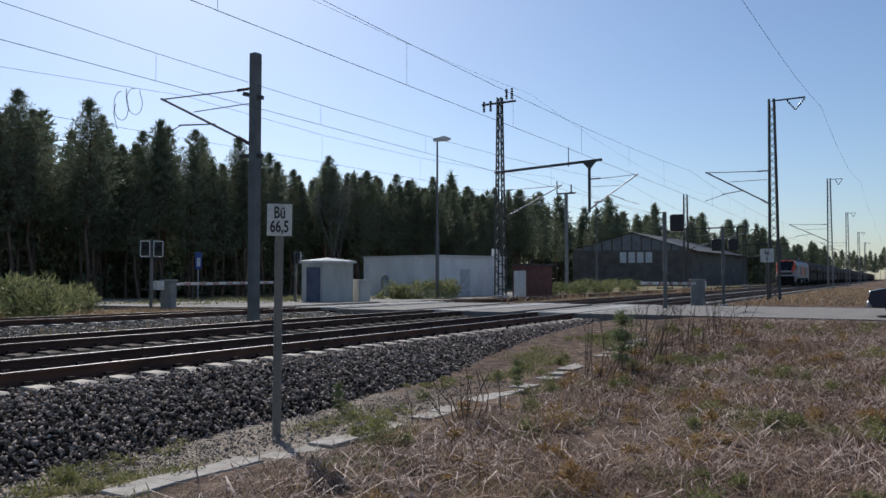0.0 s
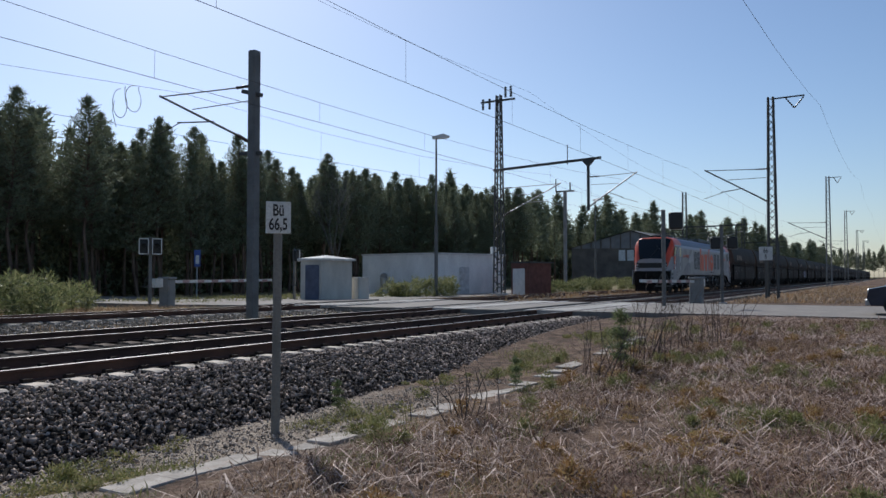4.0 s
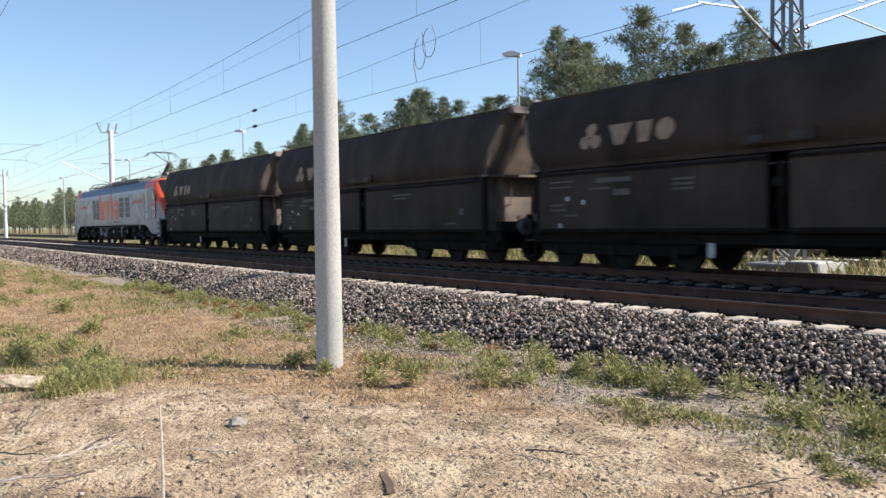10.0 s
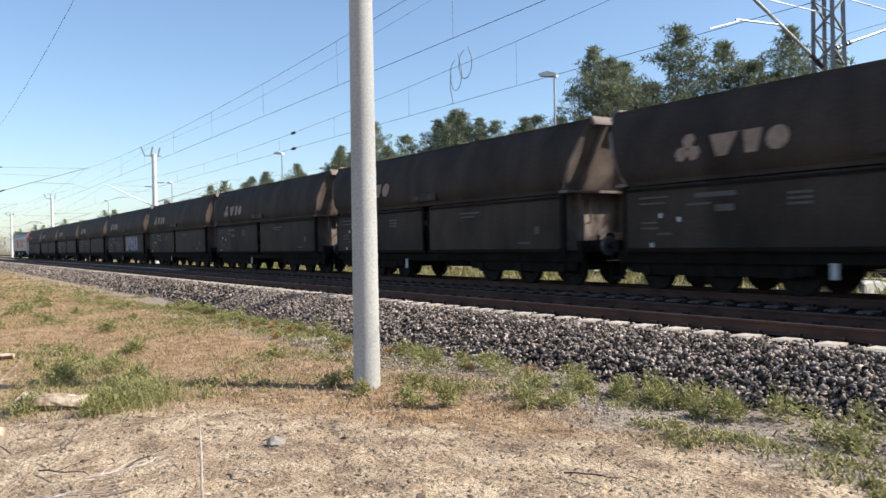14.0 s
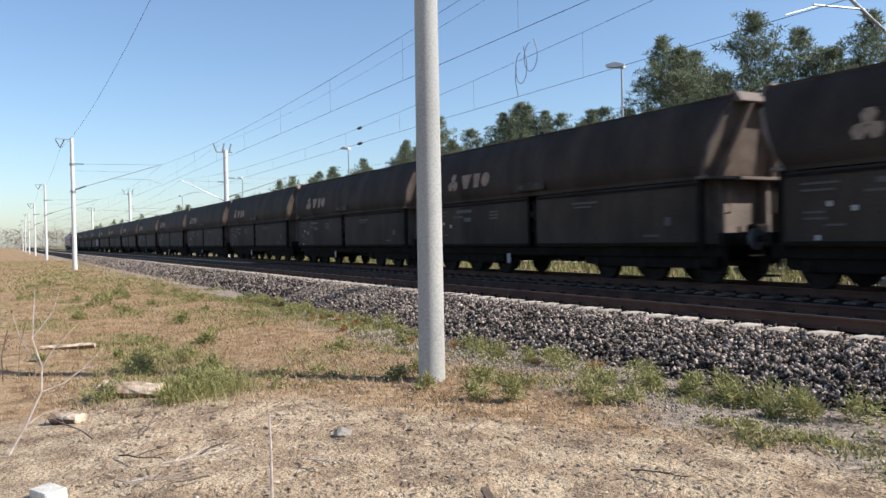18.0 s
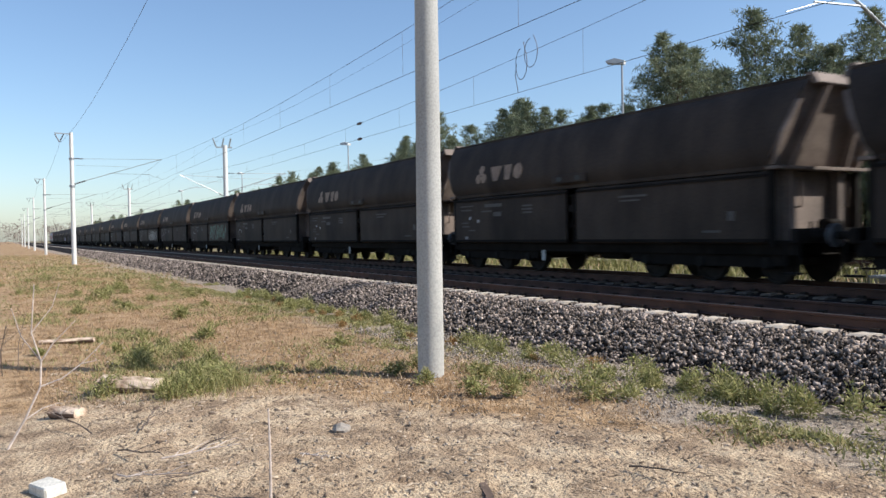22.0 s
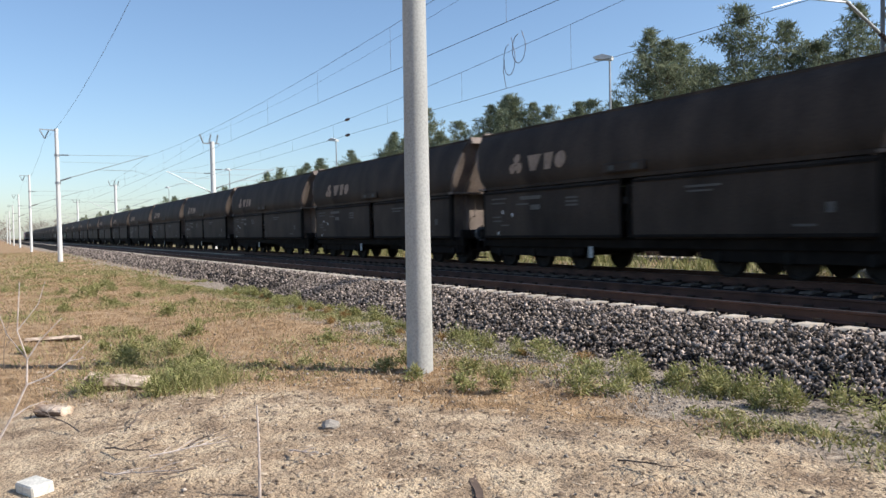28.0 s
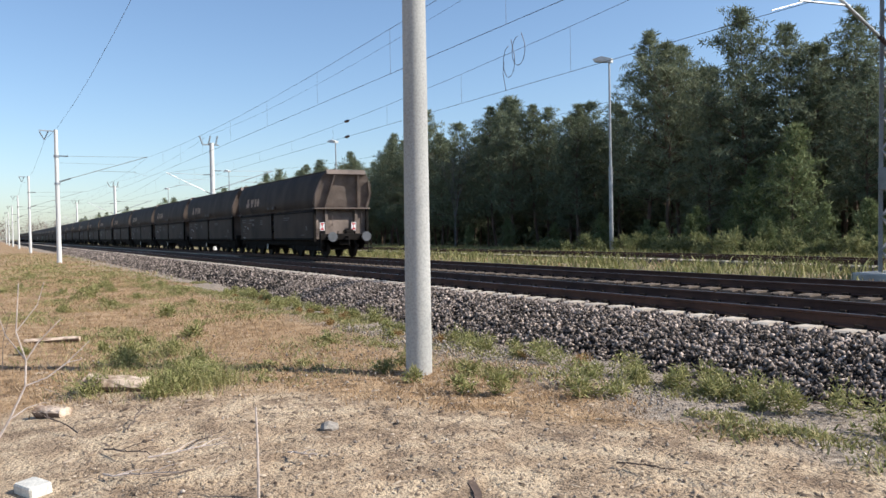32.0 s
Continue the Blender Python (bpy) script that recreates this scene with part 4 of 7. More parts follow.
        w = plate("side_window", [(e * 10.07, 2.68), (e * 10.71, 2.68), (e * 10.74, 2.8), (e * 10.53, 3.2), (e * 10.33, 3.36), (e * 10.07, 3.38)], M_BLACK, 1.40, 0.03)
        part("side_window_glass", flat([(X(e * a), z) for a, z in ((10.13, 2.74), (10.65, 2.74), (10.67, 2.82), (10.48, 3.16), (10.31, 3.3), (10.13, 3.32))], 1.431, s), M_GLASS, w)
        em = plate("cab_emblem", [(e * 10.07, 2.08), (e * 10.66, 2.08), (e * 10.66, 2.62), (e * 10.07, 2.62)], M_ORANGE, 1.40, 0.035, "orange square emblem")
        for k in range(4):
            a = 10.12 + k * 0.13
            part("emblem_mark", flat([(X(e * (a + 0.0)), 2.14), (X(e * (a + 0.08)), 2.14), (X(e * (a + 0.08)), 2.3 + (0.1 if k in (0, 2) else 0)), (X(e * (a + 0.0)), 2.3 + (0.1 if k in (0, 2) else 0))], 1.436, s, 0.004), M_WHITE, em)
        rd = plate("warning_roundel", [(e * (10.48 + 0.15 * math.cos(k * 0.393)), 1.82 + 0.15 * math.sin(k * 0.393)) for k in range(16)], M_RED, 1.385, 0.045)
        part("roundel_face", flat([(X(e * (10.48 + 0.115 * math.cos(k * 0.393))), 1.82 + 0.115 * math.sin(k * 0.393)) for k in range(16)], 1.431, s, 0.003), M_WHITE, rd)
        # steps in the corner of the apron
        st = plate("step_frame", [(e * 10.85, 0.62), (e * 11.3, 0.62), (e * 11.3, 1.66), (e * 10.85, 1.66)], M_LOCO, 1.33, 0.06)
        for z in (0.70, 1.0, 1.28):
            part("step_opening", flat([(X(e * a), zz) for a, zz in ((10.9, z), (11.26, z), (11.26, z + 0.18), (10.9, z + 0.18))], 1.392, s, 0.004), M_BLACK, st)
        part("apron_seam", flat([(X(e * a), zz) for a, zz in ((10.03, 0.85), (10.045, 0.85), (10.045, 3.4), (10.03, 3.4))], 1.447, s, 0.012), M_GRILLE, loco)
    # lettering
    rot = (90, 0, 0) if s < 0 else (90, 0, 180)
    words("slogan", "mobil seit 1892", 0.29, M_ORANGE, loco, pose(X(7.3), s * 1.470, 2.62, *rot), bold=0.006)
    words("slogan", "mobil seit 1892", 0.29, M_ORANGE, loco, pose(X(-7.3), s * 1.470, 2.62, *rot), bold=0.006)
    for k in range(9):
        plate("number_bar", [(1.3 + k * 0.16, 1.5), (1.41 + k * 0.16, 1.5), (1.41 + k * 0.16, 1.58), (1.3 + k * 0.16, 1.58)], M_BLACK, 1.463, 0.004)
    # underside on this side
    ut = part("side_tank", Shape().box(-3.8, 3.8, min(s * 0.75, s * 1.30), max(s * 0.75, s * 1.30), 0.36, 1.2, 0.05), M_UNDER, loco)
    for a in (-3.6, -0.6, 0.9, 2.5):
        part("tank_panel", Shape().box(min(X(a), X(a + 0.9)), max(X(a), X(a + 0.9)), min(s * 1.302, s * 1.33), max(s * 1.302, s * 1.33), 0.48, 1.08, 0.02), M_UNDER, ut)
    part("pipe", Shape().tube([(X(-1.60), s * 1.36, 0.7), (X(-1.20), s * 1.38, 0.6), (X(-0.90), s * 1.38, 0.62), (X(-0.65), s * 1.38, 0.95), (X(-0.60), s * 1.36, 1.15)], 0.05, 8), M_PIPE, loco, smooth=True)
    part("pipe", Shape().tube([(X(-1.30), s * 1.40, 0.78), (X(-1.00), s * 1.40, 0.75), (X(-0.82), s * 1.40, 1.1)], 0.045, 8), M_PIPE, loco, smooth=True)
    part("pipe", Shape().tube([(X(2.95), s * 1.36, 1.15), (X(2.97), s * 1.36, 0.85), (X(3.05), s * 1.36, 0.6)], 0.035, 8), M_PIPE, loco, smooth=True)
    part("pipe", Shape().tube([(X(4.30), s * 1.36, 1.1), (X(4.32), s * 1.36, 0.8)], 0.04, 8), M_PIPE, loco, smooth=True)
    part("compressor", Shape().bar((X(-2.20), s * 1.38, 0.8), (X(-1.80), s * 1.38, 0.8), 0.13, n=12).box(min(X(-2.60), X(-2.40)), max(X(-2.60), X(-2.40)), min(s * 1.3, s * 1.4), max(s * 1.3, s * 1.4), 0.62, 0.95, 0.02), M_PIPE, loco)
    # boxes, valves and lines along the underside
    q = random.Random(7 + s)
    for k in range(16):
        a, w_, h_ = -4.6 + k * 0.6 + q.uniform(-0.15, 0.15), q.uniform(0.12, 0.4), q.uniform(0.12, 0.38)
        z = q.uniform(0.5, 1.1 - h_ * 0.5)
        part("valve_box", Shape().box(min(X(a), X(a + w_)), max(X(a), X(a + w_)), min(s * 1.30, s * (1.37 + q.uniform(0, 0.05))), max(s * 1.30, s * 1.40), z, z + h_, 0.02), M_PIPE if k in (3, 5, 9) else M_UNDER, loco)
    for a0, a1, z in ((-4.4, 4.4, 1.2), (-2.9, 0.6, 1.12), (1.4, 4.2, 0.9)):
        part("air_line", Shape().bar((X(a0), s * 1.36, z), (X(a1), s * 1.36, z), 0.018, n=6), M_GRILLE, loco)
    for a in (-0.25, -0.1, 3.0, 3.15, 3.3):
        part("tag", Shape().box(min(X(a), X(a + 0.09)), max(X(a), X(a + 0.09)), min(s * 1.37, s * 1.385), max(s * 1.37, s * 1.385), 1.13, 1.19), M_LABEL, loco)
for e in (-1, 1):
    bg = thing("bogie", "", "", pose(e * 7.3, 0, 0))
    bg.parent = loco
    fr = Shape()
    for s in (-1, 1):
        y0, y1 = min(s * 1.0, s * 1.2), max(s * 1.0, s * 1.2)
        fr.extrude([(-2.7, 0.55), (2.7, 0.55), (2.75, 0.75), (2.2, 0.95), (1.2, 0.88), (0.7, 1.02), (-0.7, 1.02), (-1.2, 0.88), (-2.2, 0.95), (-2.75, 0.75)], "y", y0, y1)
        for a in (-1.4, -0.45, 0.45, 1.4, 2.3, -2.3):
            fr.bar((a, s * 1.12, 0.7), (a, s * 1.12, 1.15), 0.1, n=10)
        fr.bar((-0.3, s * 1.28, 0.85), (0.5, s * 1.28, 1.3), 0.05, n=8)
    part("bogie_frame", fr, M_UNDER, bg)
    for s in (-1, 1):
        for a in (-1.85, 0.0, 1.85):
            part("hub_ring", Shape().bar((a, s * 1.16, 0.535), (a, s * 1.235, 0.535), 0.085, n=14), M_PIPE, bg, "bright axle hub")
            part("hub_cap", Shape().bar((a, s * 1.235, 0.535), (a, s * 1.245, 0.535), 0.055, n=12), M_UNDER, bg)
            part("spring", Shape().bar((a + 0.32, s * 1.22, 0.62), (a + 0.32, s * 1.22, 1.0), 0.09, n=10), M_UNDER, bg)
            part("spring_cap", Shape().bar((a + 0.32, s * 1.22, 1.0), (a + 0.32, s * 1.22, 1.03), 0.11, n=10), M_WHEEL, bg)
            part("brake_block", Shape().box(a + 0.55, a + 0.78, min(s * 0.7, s * 0.95), max(s * 0.7, s * 0.95), 0.28, 0.72, 0.03), M_UNDER, bg)
            part("guard_plate", Shape().box(a - 0.5, a + 0.55, min(s * 1.21, s * 1.26), max(s * 1.21, s * 1.26), 0.86, 1.16, 0.02), M_UNDER, bg)
            part("label_tag", Shape().box(a - 0.04, a + 0.03, min(s * 1.262, s * 1.27), max(s * 1.262, s * 1.27), 0.9, 1.0), M_PIPE, bg)
        part("sand_pipe", Shape().tube([(2.55, s * 1.0, 1.0), (2.5, s * 0.9, 0.6), (2.42, s * 0.8, 0.2)], 0.025, 6), M_PIPE, bg)
    for s in (-1, 1):
        part("damper", Shape().bar((0.1, s * 1.42, 1.05), (0.1, s * 1.42, 1.5), 0.04, n=8), M_PIPE, bg)
    for a in (-1.85, 0, 1.85):
        wheelset(bg, a, 0.535)
    # front end
    for s in (-1, 1):
        part("buffer", Shape().bar((e * 11.2, s * 0.875, 1.02), (e * 11.42, s * 0.875, 1.02), 0.13, n=14).bar((e * 11.42, s * 0.875, 1.02), (e * 11.56, s * 0.875, 1.02), 0.09, n=12).bar((e * 11.54, s * 0.875, 1.02), (e * 11.59, s * 0.875, 1.02), 0.24, n=18), M_UNDER, loco)
    part("buffer_beam", Shape().box(min(e * 10.9, e * 11.38), max(e * 10.9, e * 11.38), -1.22, 1.22, 0.62, 1.58, 0.03), M_UNDER, loco)
    part("snow_plough", Shape().extrude([(e * 10.8, 0.2), (e * 11.35, 0.16), (e * 11.3, 0.66), (e * 10.8, 0.7)], "y", -1.2, 1.2), M_UNDER, loco)
    part("coupling", Shape().bar((e * 11.2, 0, 1.0), (e * 11.45, 0, 0.95), 0.06).bar((e * 11.4, 0, 0.98), (e * 11.45, 0, 0.5), 0.03).tube([(e * 11.1, 0.35, 0.9), (e * 11.4, 0.38, 0.5), (e * 11.2, 0.3, 0.35)], 0.03), M_UNDER, loco)
    part("front_grille", Shape().box(min(e * 11.3, e * 11.365), max(e * 11.3, e * 11.365), -0.90, 0.90, 1.80, 2.16, 0.02), M_BLACK, loco)
    for s in (-1, 1):
        hl_ = part("headlight", Shape().box(min(e * 11.24, e * 11.37), max(e * 11.24, e * 11.37), min(s * 0.9, s * 1.1), max(s * 0.9, s * 1.1), 1.72, 2.2, 0.03), M_BLACK, loco, "black lamp cluster")
        for z in (1.82, 2.02):
            part("lamp_glass", Shape().bar((e * 11.36, s * 1.0, z), (e * 11.385, s * 1.0, z), 0.06, n=12), M_GALV, hl_)
    wp = Shape().bar((e * 11.33, 0.1, 2.56), (e * 11.0, -0.4, 3.2), 0.015).bar((e * 11.05, -0.55, 3.08), (e * 10.88, -0.25, 3.38), 0.012)
    part("wiper", wp, M_BLACK, loco)
    # roof gear
    part("antenna_box", Shape().box(min(e * 9.7, e * 10.2), max(e * 9.7, e * 10.2), -0.35, 0.35, 4.02, 4.16, 0.03), M_BLACK, loco)
gear = Shape()
for a, b, h in ((-0.7, 1.1, 0.24), (1.2, 2.0, 0.2), (2.6, 5.7, 0.2)):
    gear.box(a, b, -1.0, 1.0, 4.0, 4.05 + h, 0.06)
part("roof_hatch", gear, M_ROOFGEAR, loco, "raised grey roof housings")
fans = Shape()
for a in (-3.7, -2.1):
    fans.bar((a, 0, 4.0), (a, 0, 4.2), 0.85, 0.72, n=24)
part("fan_cowl", fans, M_ROOFGEAR, loco, "round fan cowls", smooth=True)
rails_ = Shape()
for s in (-1, 1):
    rails_.tube([(a, s * 0.98, 4.13) for a in (-8, -4, 0, 4, 8)], 0.015, 5)
    for a in range(-8, 9, 2):
        insulator(rails_, (a, s * 0.85, 4.0), (a, s * 0.85, 4.22), 0.06)
part("roof_line", rails_, M_ROOFGEAR, loco)


def pantograph(x, raised, d):
    p = thing("pantograph", "", "", pose(x, 0, 4.05))
    p.parent = loco
    part("base_frame", Shape().beam((-0.9, -0.6, 0.16), (0.9, -0.6, 0.16), 0.06).beam((-0.9, 0.6, 0.16), (0.9, 0.6, 0.16), 0.06).beam((-0.9, -0.6, 0.16), (-0.9, 0.6, 0.16), 0.06).beam((0.9, -0.6, 0.16), (0.9, 0.6, 0.16), 0.06), M_ROOFGEAR, p)
    if raised:
        base, knee, head = Vector((-0.35 * d, 0, 0.2)), Vector((1.05 * d, 0, 0.98)), Vector((-0.35 * d, 0, 1.62))
    else:
        base, knee, head = Vector((-0.5 * d, 0, 0.2)), Vector((1.25 * d, 0, 0.26)), Vector((-0.7 * d, 0, 0.34))
    part("lower_arm", Shape().bar(base, knee, 0.065, 0.05).bar(base + Vector((0.5 * d, 0, 0)), knee + Vector((0.05 * d, 0, -0.1)), 0.02), M_DARKSTEEL, p)
    part("upper_arm", Shape().bar(knee + Vector((0, -0.06, 0)), head + Vector((0, -0.42, 0)), 0.025).bar(knee + Vector((0, 0.06, 0)), head + Vector((0, 0.42, 0)), 0.025).bar(knee, head, 0.012), M_DARKSTEEL, p)
    hd = Shape()
    for o in (-0.22, 0.22):
        hd.tube([head + Vector((o, yy, zz)) for yy, zz in ((-0.97, -0.22), (-0.75, 0.02), (-0.5, 0.08), (0.5, 0.08), (0.75, 0.02), (0.97, -0.22))], 0.022, 6)
    hd.bar(head + Vector((-0.22, 0.45, 0)), head + Vector((0.22, 0.45, 0)), 0.02).bar(head + Vector((-0.22, -0.45, 0)), head + Vector((0.22, -0.45, 0)), 0.02)
    part("collector_head", hd, M_DARKSTEEL, p)


pantograph(7.75, True, 1)
pantograph(-7.75, False, -1)

# --- hopper wagons -----------------------------------------------------------
wagon = thing("hopper_wagon", "dirty dark brown six-axle coal hopper wagon", "goods wagon", pose(WAGON_9, TRACKS[2], 0), "coal hopper wagons")
HB, HT = 6.28, 6.98      # half length of the lower box and of the rim
UP = [(1.37, 2.42), (1.505, 2.64), (1.49, 2.9), (1.43, 3.25), (1.32, 3.62), (1.18, 3.92), (1.04, 4.10), (0.96, 4.14)]


def up_half(z):
    return HB + 0.02 + (HT - HB) * min(max((z - 2.42) / 1.65, 0), 1) ** 0.9


hop = Shape()
for s in (-1, 1):
    v = []
    for y, z in UP:
        v += [(-up_half(z), s * y, z), (-3.1, s * y, z), (0, s * y, z), (3.1, s * y, z), (up_half(z), s * y, z)]
    f = [(r * 5 + c, r * 5 + c + 1, r * 5 + c + 6, r * 5 + c + 5) for r in range(len(UP) - 1) for c in range(4)]
    hop.add(v, f)
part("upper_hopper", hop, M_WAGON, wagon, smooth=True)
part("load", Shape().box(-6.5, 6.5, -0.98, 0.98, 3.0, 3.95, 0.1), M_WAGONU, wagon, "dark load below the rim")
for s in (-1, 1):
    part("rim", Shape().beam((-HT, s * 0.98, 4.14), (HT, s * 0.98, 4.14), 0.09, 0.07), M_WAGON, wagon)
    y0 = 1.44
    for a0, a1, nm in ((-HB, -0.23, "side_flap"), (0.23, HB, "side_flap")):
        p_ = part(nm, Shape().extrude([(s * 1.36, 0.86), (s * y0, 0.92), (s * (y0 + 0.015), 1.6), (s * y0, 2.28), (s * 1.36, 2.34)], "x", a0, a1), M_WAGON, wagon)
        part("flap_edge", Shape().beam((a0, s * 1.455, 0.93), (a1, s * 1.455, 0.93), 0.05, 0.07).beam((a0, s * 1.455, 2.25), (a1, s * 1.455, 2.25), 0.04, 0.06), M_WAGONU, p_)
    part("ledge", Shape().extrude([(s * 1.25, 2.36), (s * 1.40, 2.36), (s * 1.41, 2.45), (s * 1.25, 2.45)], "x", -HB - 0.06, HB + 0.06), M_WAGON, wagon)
    part("hinge_box", Shape().box(-0.75, 0.75, min(s * 1.49, s * 1.55), max(s * 1.49, s * 1.55), 2.5, 2.74, 0.02), M_WAGON, wagon)
    for a in (-0.5, 0.3):
        part("hinge_slot", Shape().box(a, a + 0.22, min(s * 1.549, s * 1.556), max(s * 1.549, s * 1.556), 2.56, 2.68), M_BLACK, wagon)
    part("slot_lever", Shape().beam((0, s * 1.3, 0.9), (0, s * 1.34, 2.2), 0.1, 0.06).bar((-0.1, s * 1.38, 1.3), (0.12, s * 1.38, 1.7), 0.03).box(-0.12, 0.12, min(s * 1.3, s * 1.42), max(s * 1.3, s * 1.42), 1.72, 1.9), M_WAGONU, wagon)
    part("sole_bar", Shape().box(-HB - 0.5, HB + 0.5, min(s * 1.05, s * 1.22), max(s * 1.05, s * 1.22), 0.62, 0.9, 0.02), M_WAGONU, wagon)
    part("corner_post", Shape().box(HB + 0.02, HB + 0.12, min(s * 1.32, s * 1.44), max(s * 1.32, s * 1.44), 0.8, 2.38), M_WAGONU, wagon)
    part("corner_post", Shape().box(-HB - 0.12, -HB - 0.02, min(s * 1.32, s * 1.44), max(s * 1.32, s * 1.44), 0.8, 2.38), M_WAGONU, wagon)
    # faded mark and writing too small to read
    f = -s
    yo = 1.50
    def slope(z):
        for (ya, za), (yb, zb2) in zip(UP, UP[1:]):
            if za <= z <= zb2:
                return ya + (yb - ya) * (z - za) / (zb2 - za)
        return UP[0][0]
    def mark(name, pts, mat, off=0.022):
        v = [(f * a, s * (slope(z) + off), z) for a, z in pts]
        return part(name, Shape().add(v, [tuple(range(len(v)))]), mat, wagon)
    for k in range(3):
        a = math.pi / 2 + k * 2 * math.pi / 3
        cx, cz = -4.52 + 0.17 * math.cos(a), 3.02 + 0.17 * math.sin(a)
        mark("emblem", [(cx + 0.17 * math.cos(a + q), cz + 0.17 * math.sin(a + q)) for q in (-1.35, -0.5, 0.5, 1.35, 2.6, 3.7)], M_MARK)
    mark("emblem_wedge", [(-4.00, 3.26), (-3.34, 3.26), (-3.56, 2.80), (-3.80, 2.80)], M_MARK)
    mark("emblem_block", [(-3.22, 3.26), (-2.80, 3.26), (-2.88, 2.80), (-3.14, 2.80)], M_MARK)
    mark("emblem_disc", disc_outline(-2.46, 3.03, 0.235, 12, 0.24), M_MARK)
    for a, z, w, h in () if s > 0 else ((-5.9, 2.05, 0.8, 0.04), (-5.9, 1.92, 0.7, 0.04), (-4.4, 2.0, 1.0, 0.10), (-4.6, 1.85, 0.6, 0.05), (-3.9, 1.7, 0.45, 0.14), (-2.3, 1.95, 0.5, 0.05), (-2.3, 1.85, 0.5, 0.05), (-2.3, 1.75, 0.5, 0.05), (1.9, 2.0, 1.0, 0.05), (1.95, 1.9, 0.7, 0.04), (-5.85, 1.5, 0.45, 0.04), (-5.85, 1.38, 0.5, 0.04), (-5.4, 1.25, 0.4, 0.04), (4.6, 1.1, 0.5, 0.05), (5.3, 1.35, 0.18, 0.2)):
        part("marking_bar", Shape().extrude([(f * a, z), (f * (a + w), z), (f * (a + w), z + h), (f * a, z + h)], "y", s * 1.452, s * 1.4575), M_MARK2, wagon)
    for a, z in ((-5.35, 1.62), (-4.85, 1.52), (-5.6, 0.98)):
        part("label_plate", Shape().extrude([(f * a, z), (f * (a + 0.09), z), (f * (a + 0.09), z + 0.1), (f * a, z + 0.1)], "y", s * 1.452, s * 1.459), M_LABEL, wagon, "small white label plate")
for e in (-1, 1):
    # sloping end plate, ribs, cap, platform and lower end wall
    ev = [(e * up_half(z), s * y, z) for s in (-1, 1) for y, z in (UP if s < 0 else list(reversed(UP)))]
    part("end_plate", Shape().add(ev, [tuple(range(len(ev)))]), M_WAGONSUN, wagon, "rust-brown sloping end plate")
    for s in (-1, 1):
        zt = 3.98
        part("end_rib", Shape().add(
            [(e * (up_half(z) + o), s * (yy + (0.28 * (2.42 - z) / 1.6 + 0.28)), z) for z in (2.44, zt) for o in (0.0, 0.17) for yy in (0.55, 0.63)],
            [(0, 1, 3, 2), (4, 6, 7, 5), (0, 4, 5, 1), (2, 3, 7, 6), (0, 2, 6, 4), (1, 5, 7, 3)]), M_WAGONSUN, wagon)
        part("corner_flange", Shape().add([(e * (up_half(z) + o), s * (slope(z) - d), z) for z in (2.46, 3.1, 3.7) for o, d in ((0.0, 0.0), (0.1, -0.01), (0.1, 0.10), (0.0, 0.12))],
             [(0, 1, 5, 4), (1, 2, 6, 5), (2, 3, 7, 6), (4, 5, 9, 8), (5, 6, 10, 9), (6, 7, 11, 10), (0, 3, 2, 1), (8, 9, 10, 11)]), M_WAGONSUN, wagon)
    part("end_cap", Shape().extrude([(e * (HT - 0.16), 4.14), (e * (HT - 0.06), 4.25), (e * (HT + 0.06), 4.23), (e * (HT + 0.18), 4.02), (e * (HT + 0.12), 3.98)], "y", -1.0, 1.0), M_WAGONSUN, wagon, "bent cap plate")
    part("platform", Shape().box(min(e * HB, e * (HB + 0.32)), max(e * HB, e * (HB + 0.32)), -1.47, 1.47, 2.36, 2.43, 0.01), M_WAGONSUN, wagon)
    part("end_wall", Shape().box(min(e * (HB - 0.16), e * (HB - 0.1)), max(e * (HB - 0.16), e * (HB - 0.1)), -1.36, 1.36, 0.9, 2.36), M_WAGONSUN, wagon, "rust-brown lower end wall")
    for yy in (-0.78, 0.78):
        part("end_post", Shape().box(min(e * (HB - 0.1), e * (HB + 0.12)), max(e * (HB - 0.1), e * (HB + 0.12)), yy - 0.07, yy + 0.07, 0.85, 2.36), M_WAGONSUN, wagon)
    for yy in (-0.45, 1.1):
        part("hand_rail", Shape().tube([(e * (HB - 0.08), yy, 1.6), (e * (HB + 0.06), yy, 1.62), (e * (HB + 0.06), yy, 2.2), (e * (HB - 0.08), yy, 2.22)], 0.018, 6), M_WAGONSUN, wagon)
    part("hand_rail", Shape().tube([(e * (HB + 0.08), -1.3, 0.95), (e * (HB + 0.08), -1.3, 1.5)], 0.018, 6), M_WAGONSUN, wagon)
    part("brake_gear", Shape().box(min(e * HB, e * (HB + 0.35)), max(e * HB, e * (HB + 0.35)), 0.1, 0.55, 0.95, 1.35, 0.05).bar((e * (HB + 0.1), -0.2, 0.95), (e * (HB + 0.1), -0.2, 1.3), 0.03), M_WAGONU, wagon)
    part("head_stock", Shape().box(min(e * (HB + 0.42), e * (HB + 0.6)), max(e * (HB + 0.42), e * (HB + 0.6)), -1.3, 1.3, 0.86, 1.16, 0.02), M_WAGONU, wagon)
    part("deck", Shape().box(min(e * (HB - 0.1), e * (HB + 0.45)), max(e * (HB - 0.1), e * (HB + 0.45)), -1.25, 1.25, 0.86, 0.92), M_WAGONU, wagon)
    for s in (-1, 1):
        part("buffer", Shape().bar((e * (HB + 0.58), s * 0.875, 1.02), (e * (HB + 0.85), s * 0.875, 1.02), 0.11, n=12).bar((e * (HB + 0.85), s * 0.875, 1.02), (e * 7.36, s * 0.875, 1.02), 0.075, n=10), M_WAGONU, wagon)
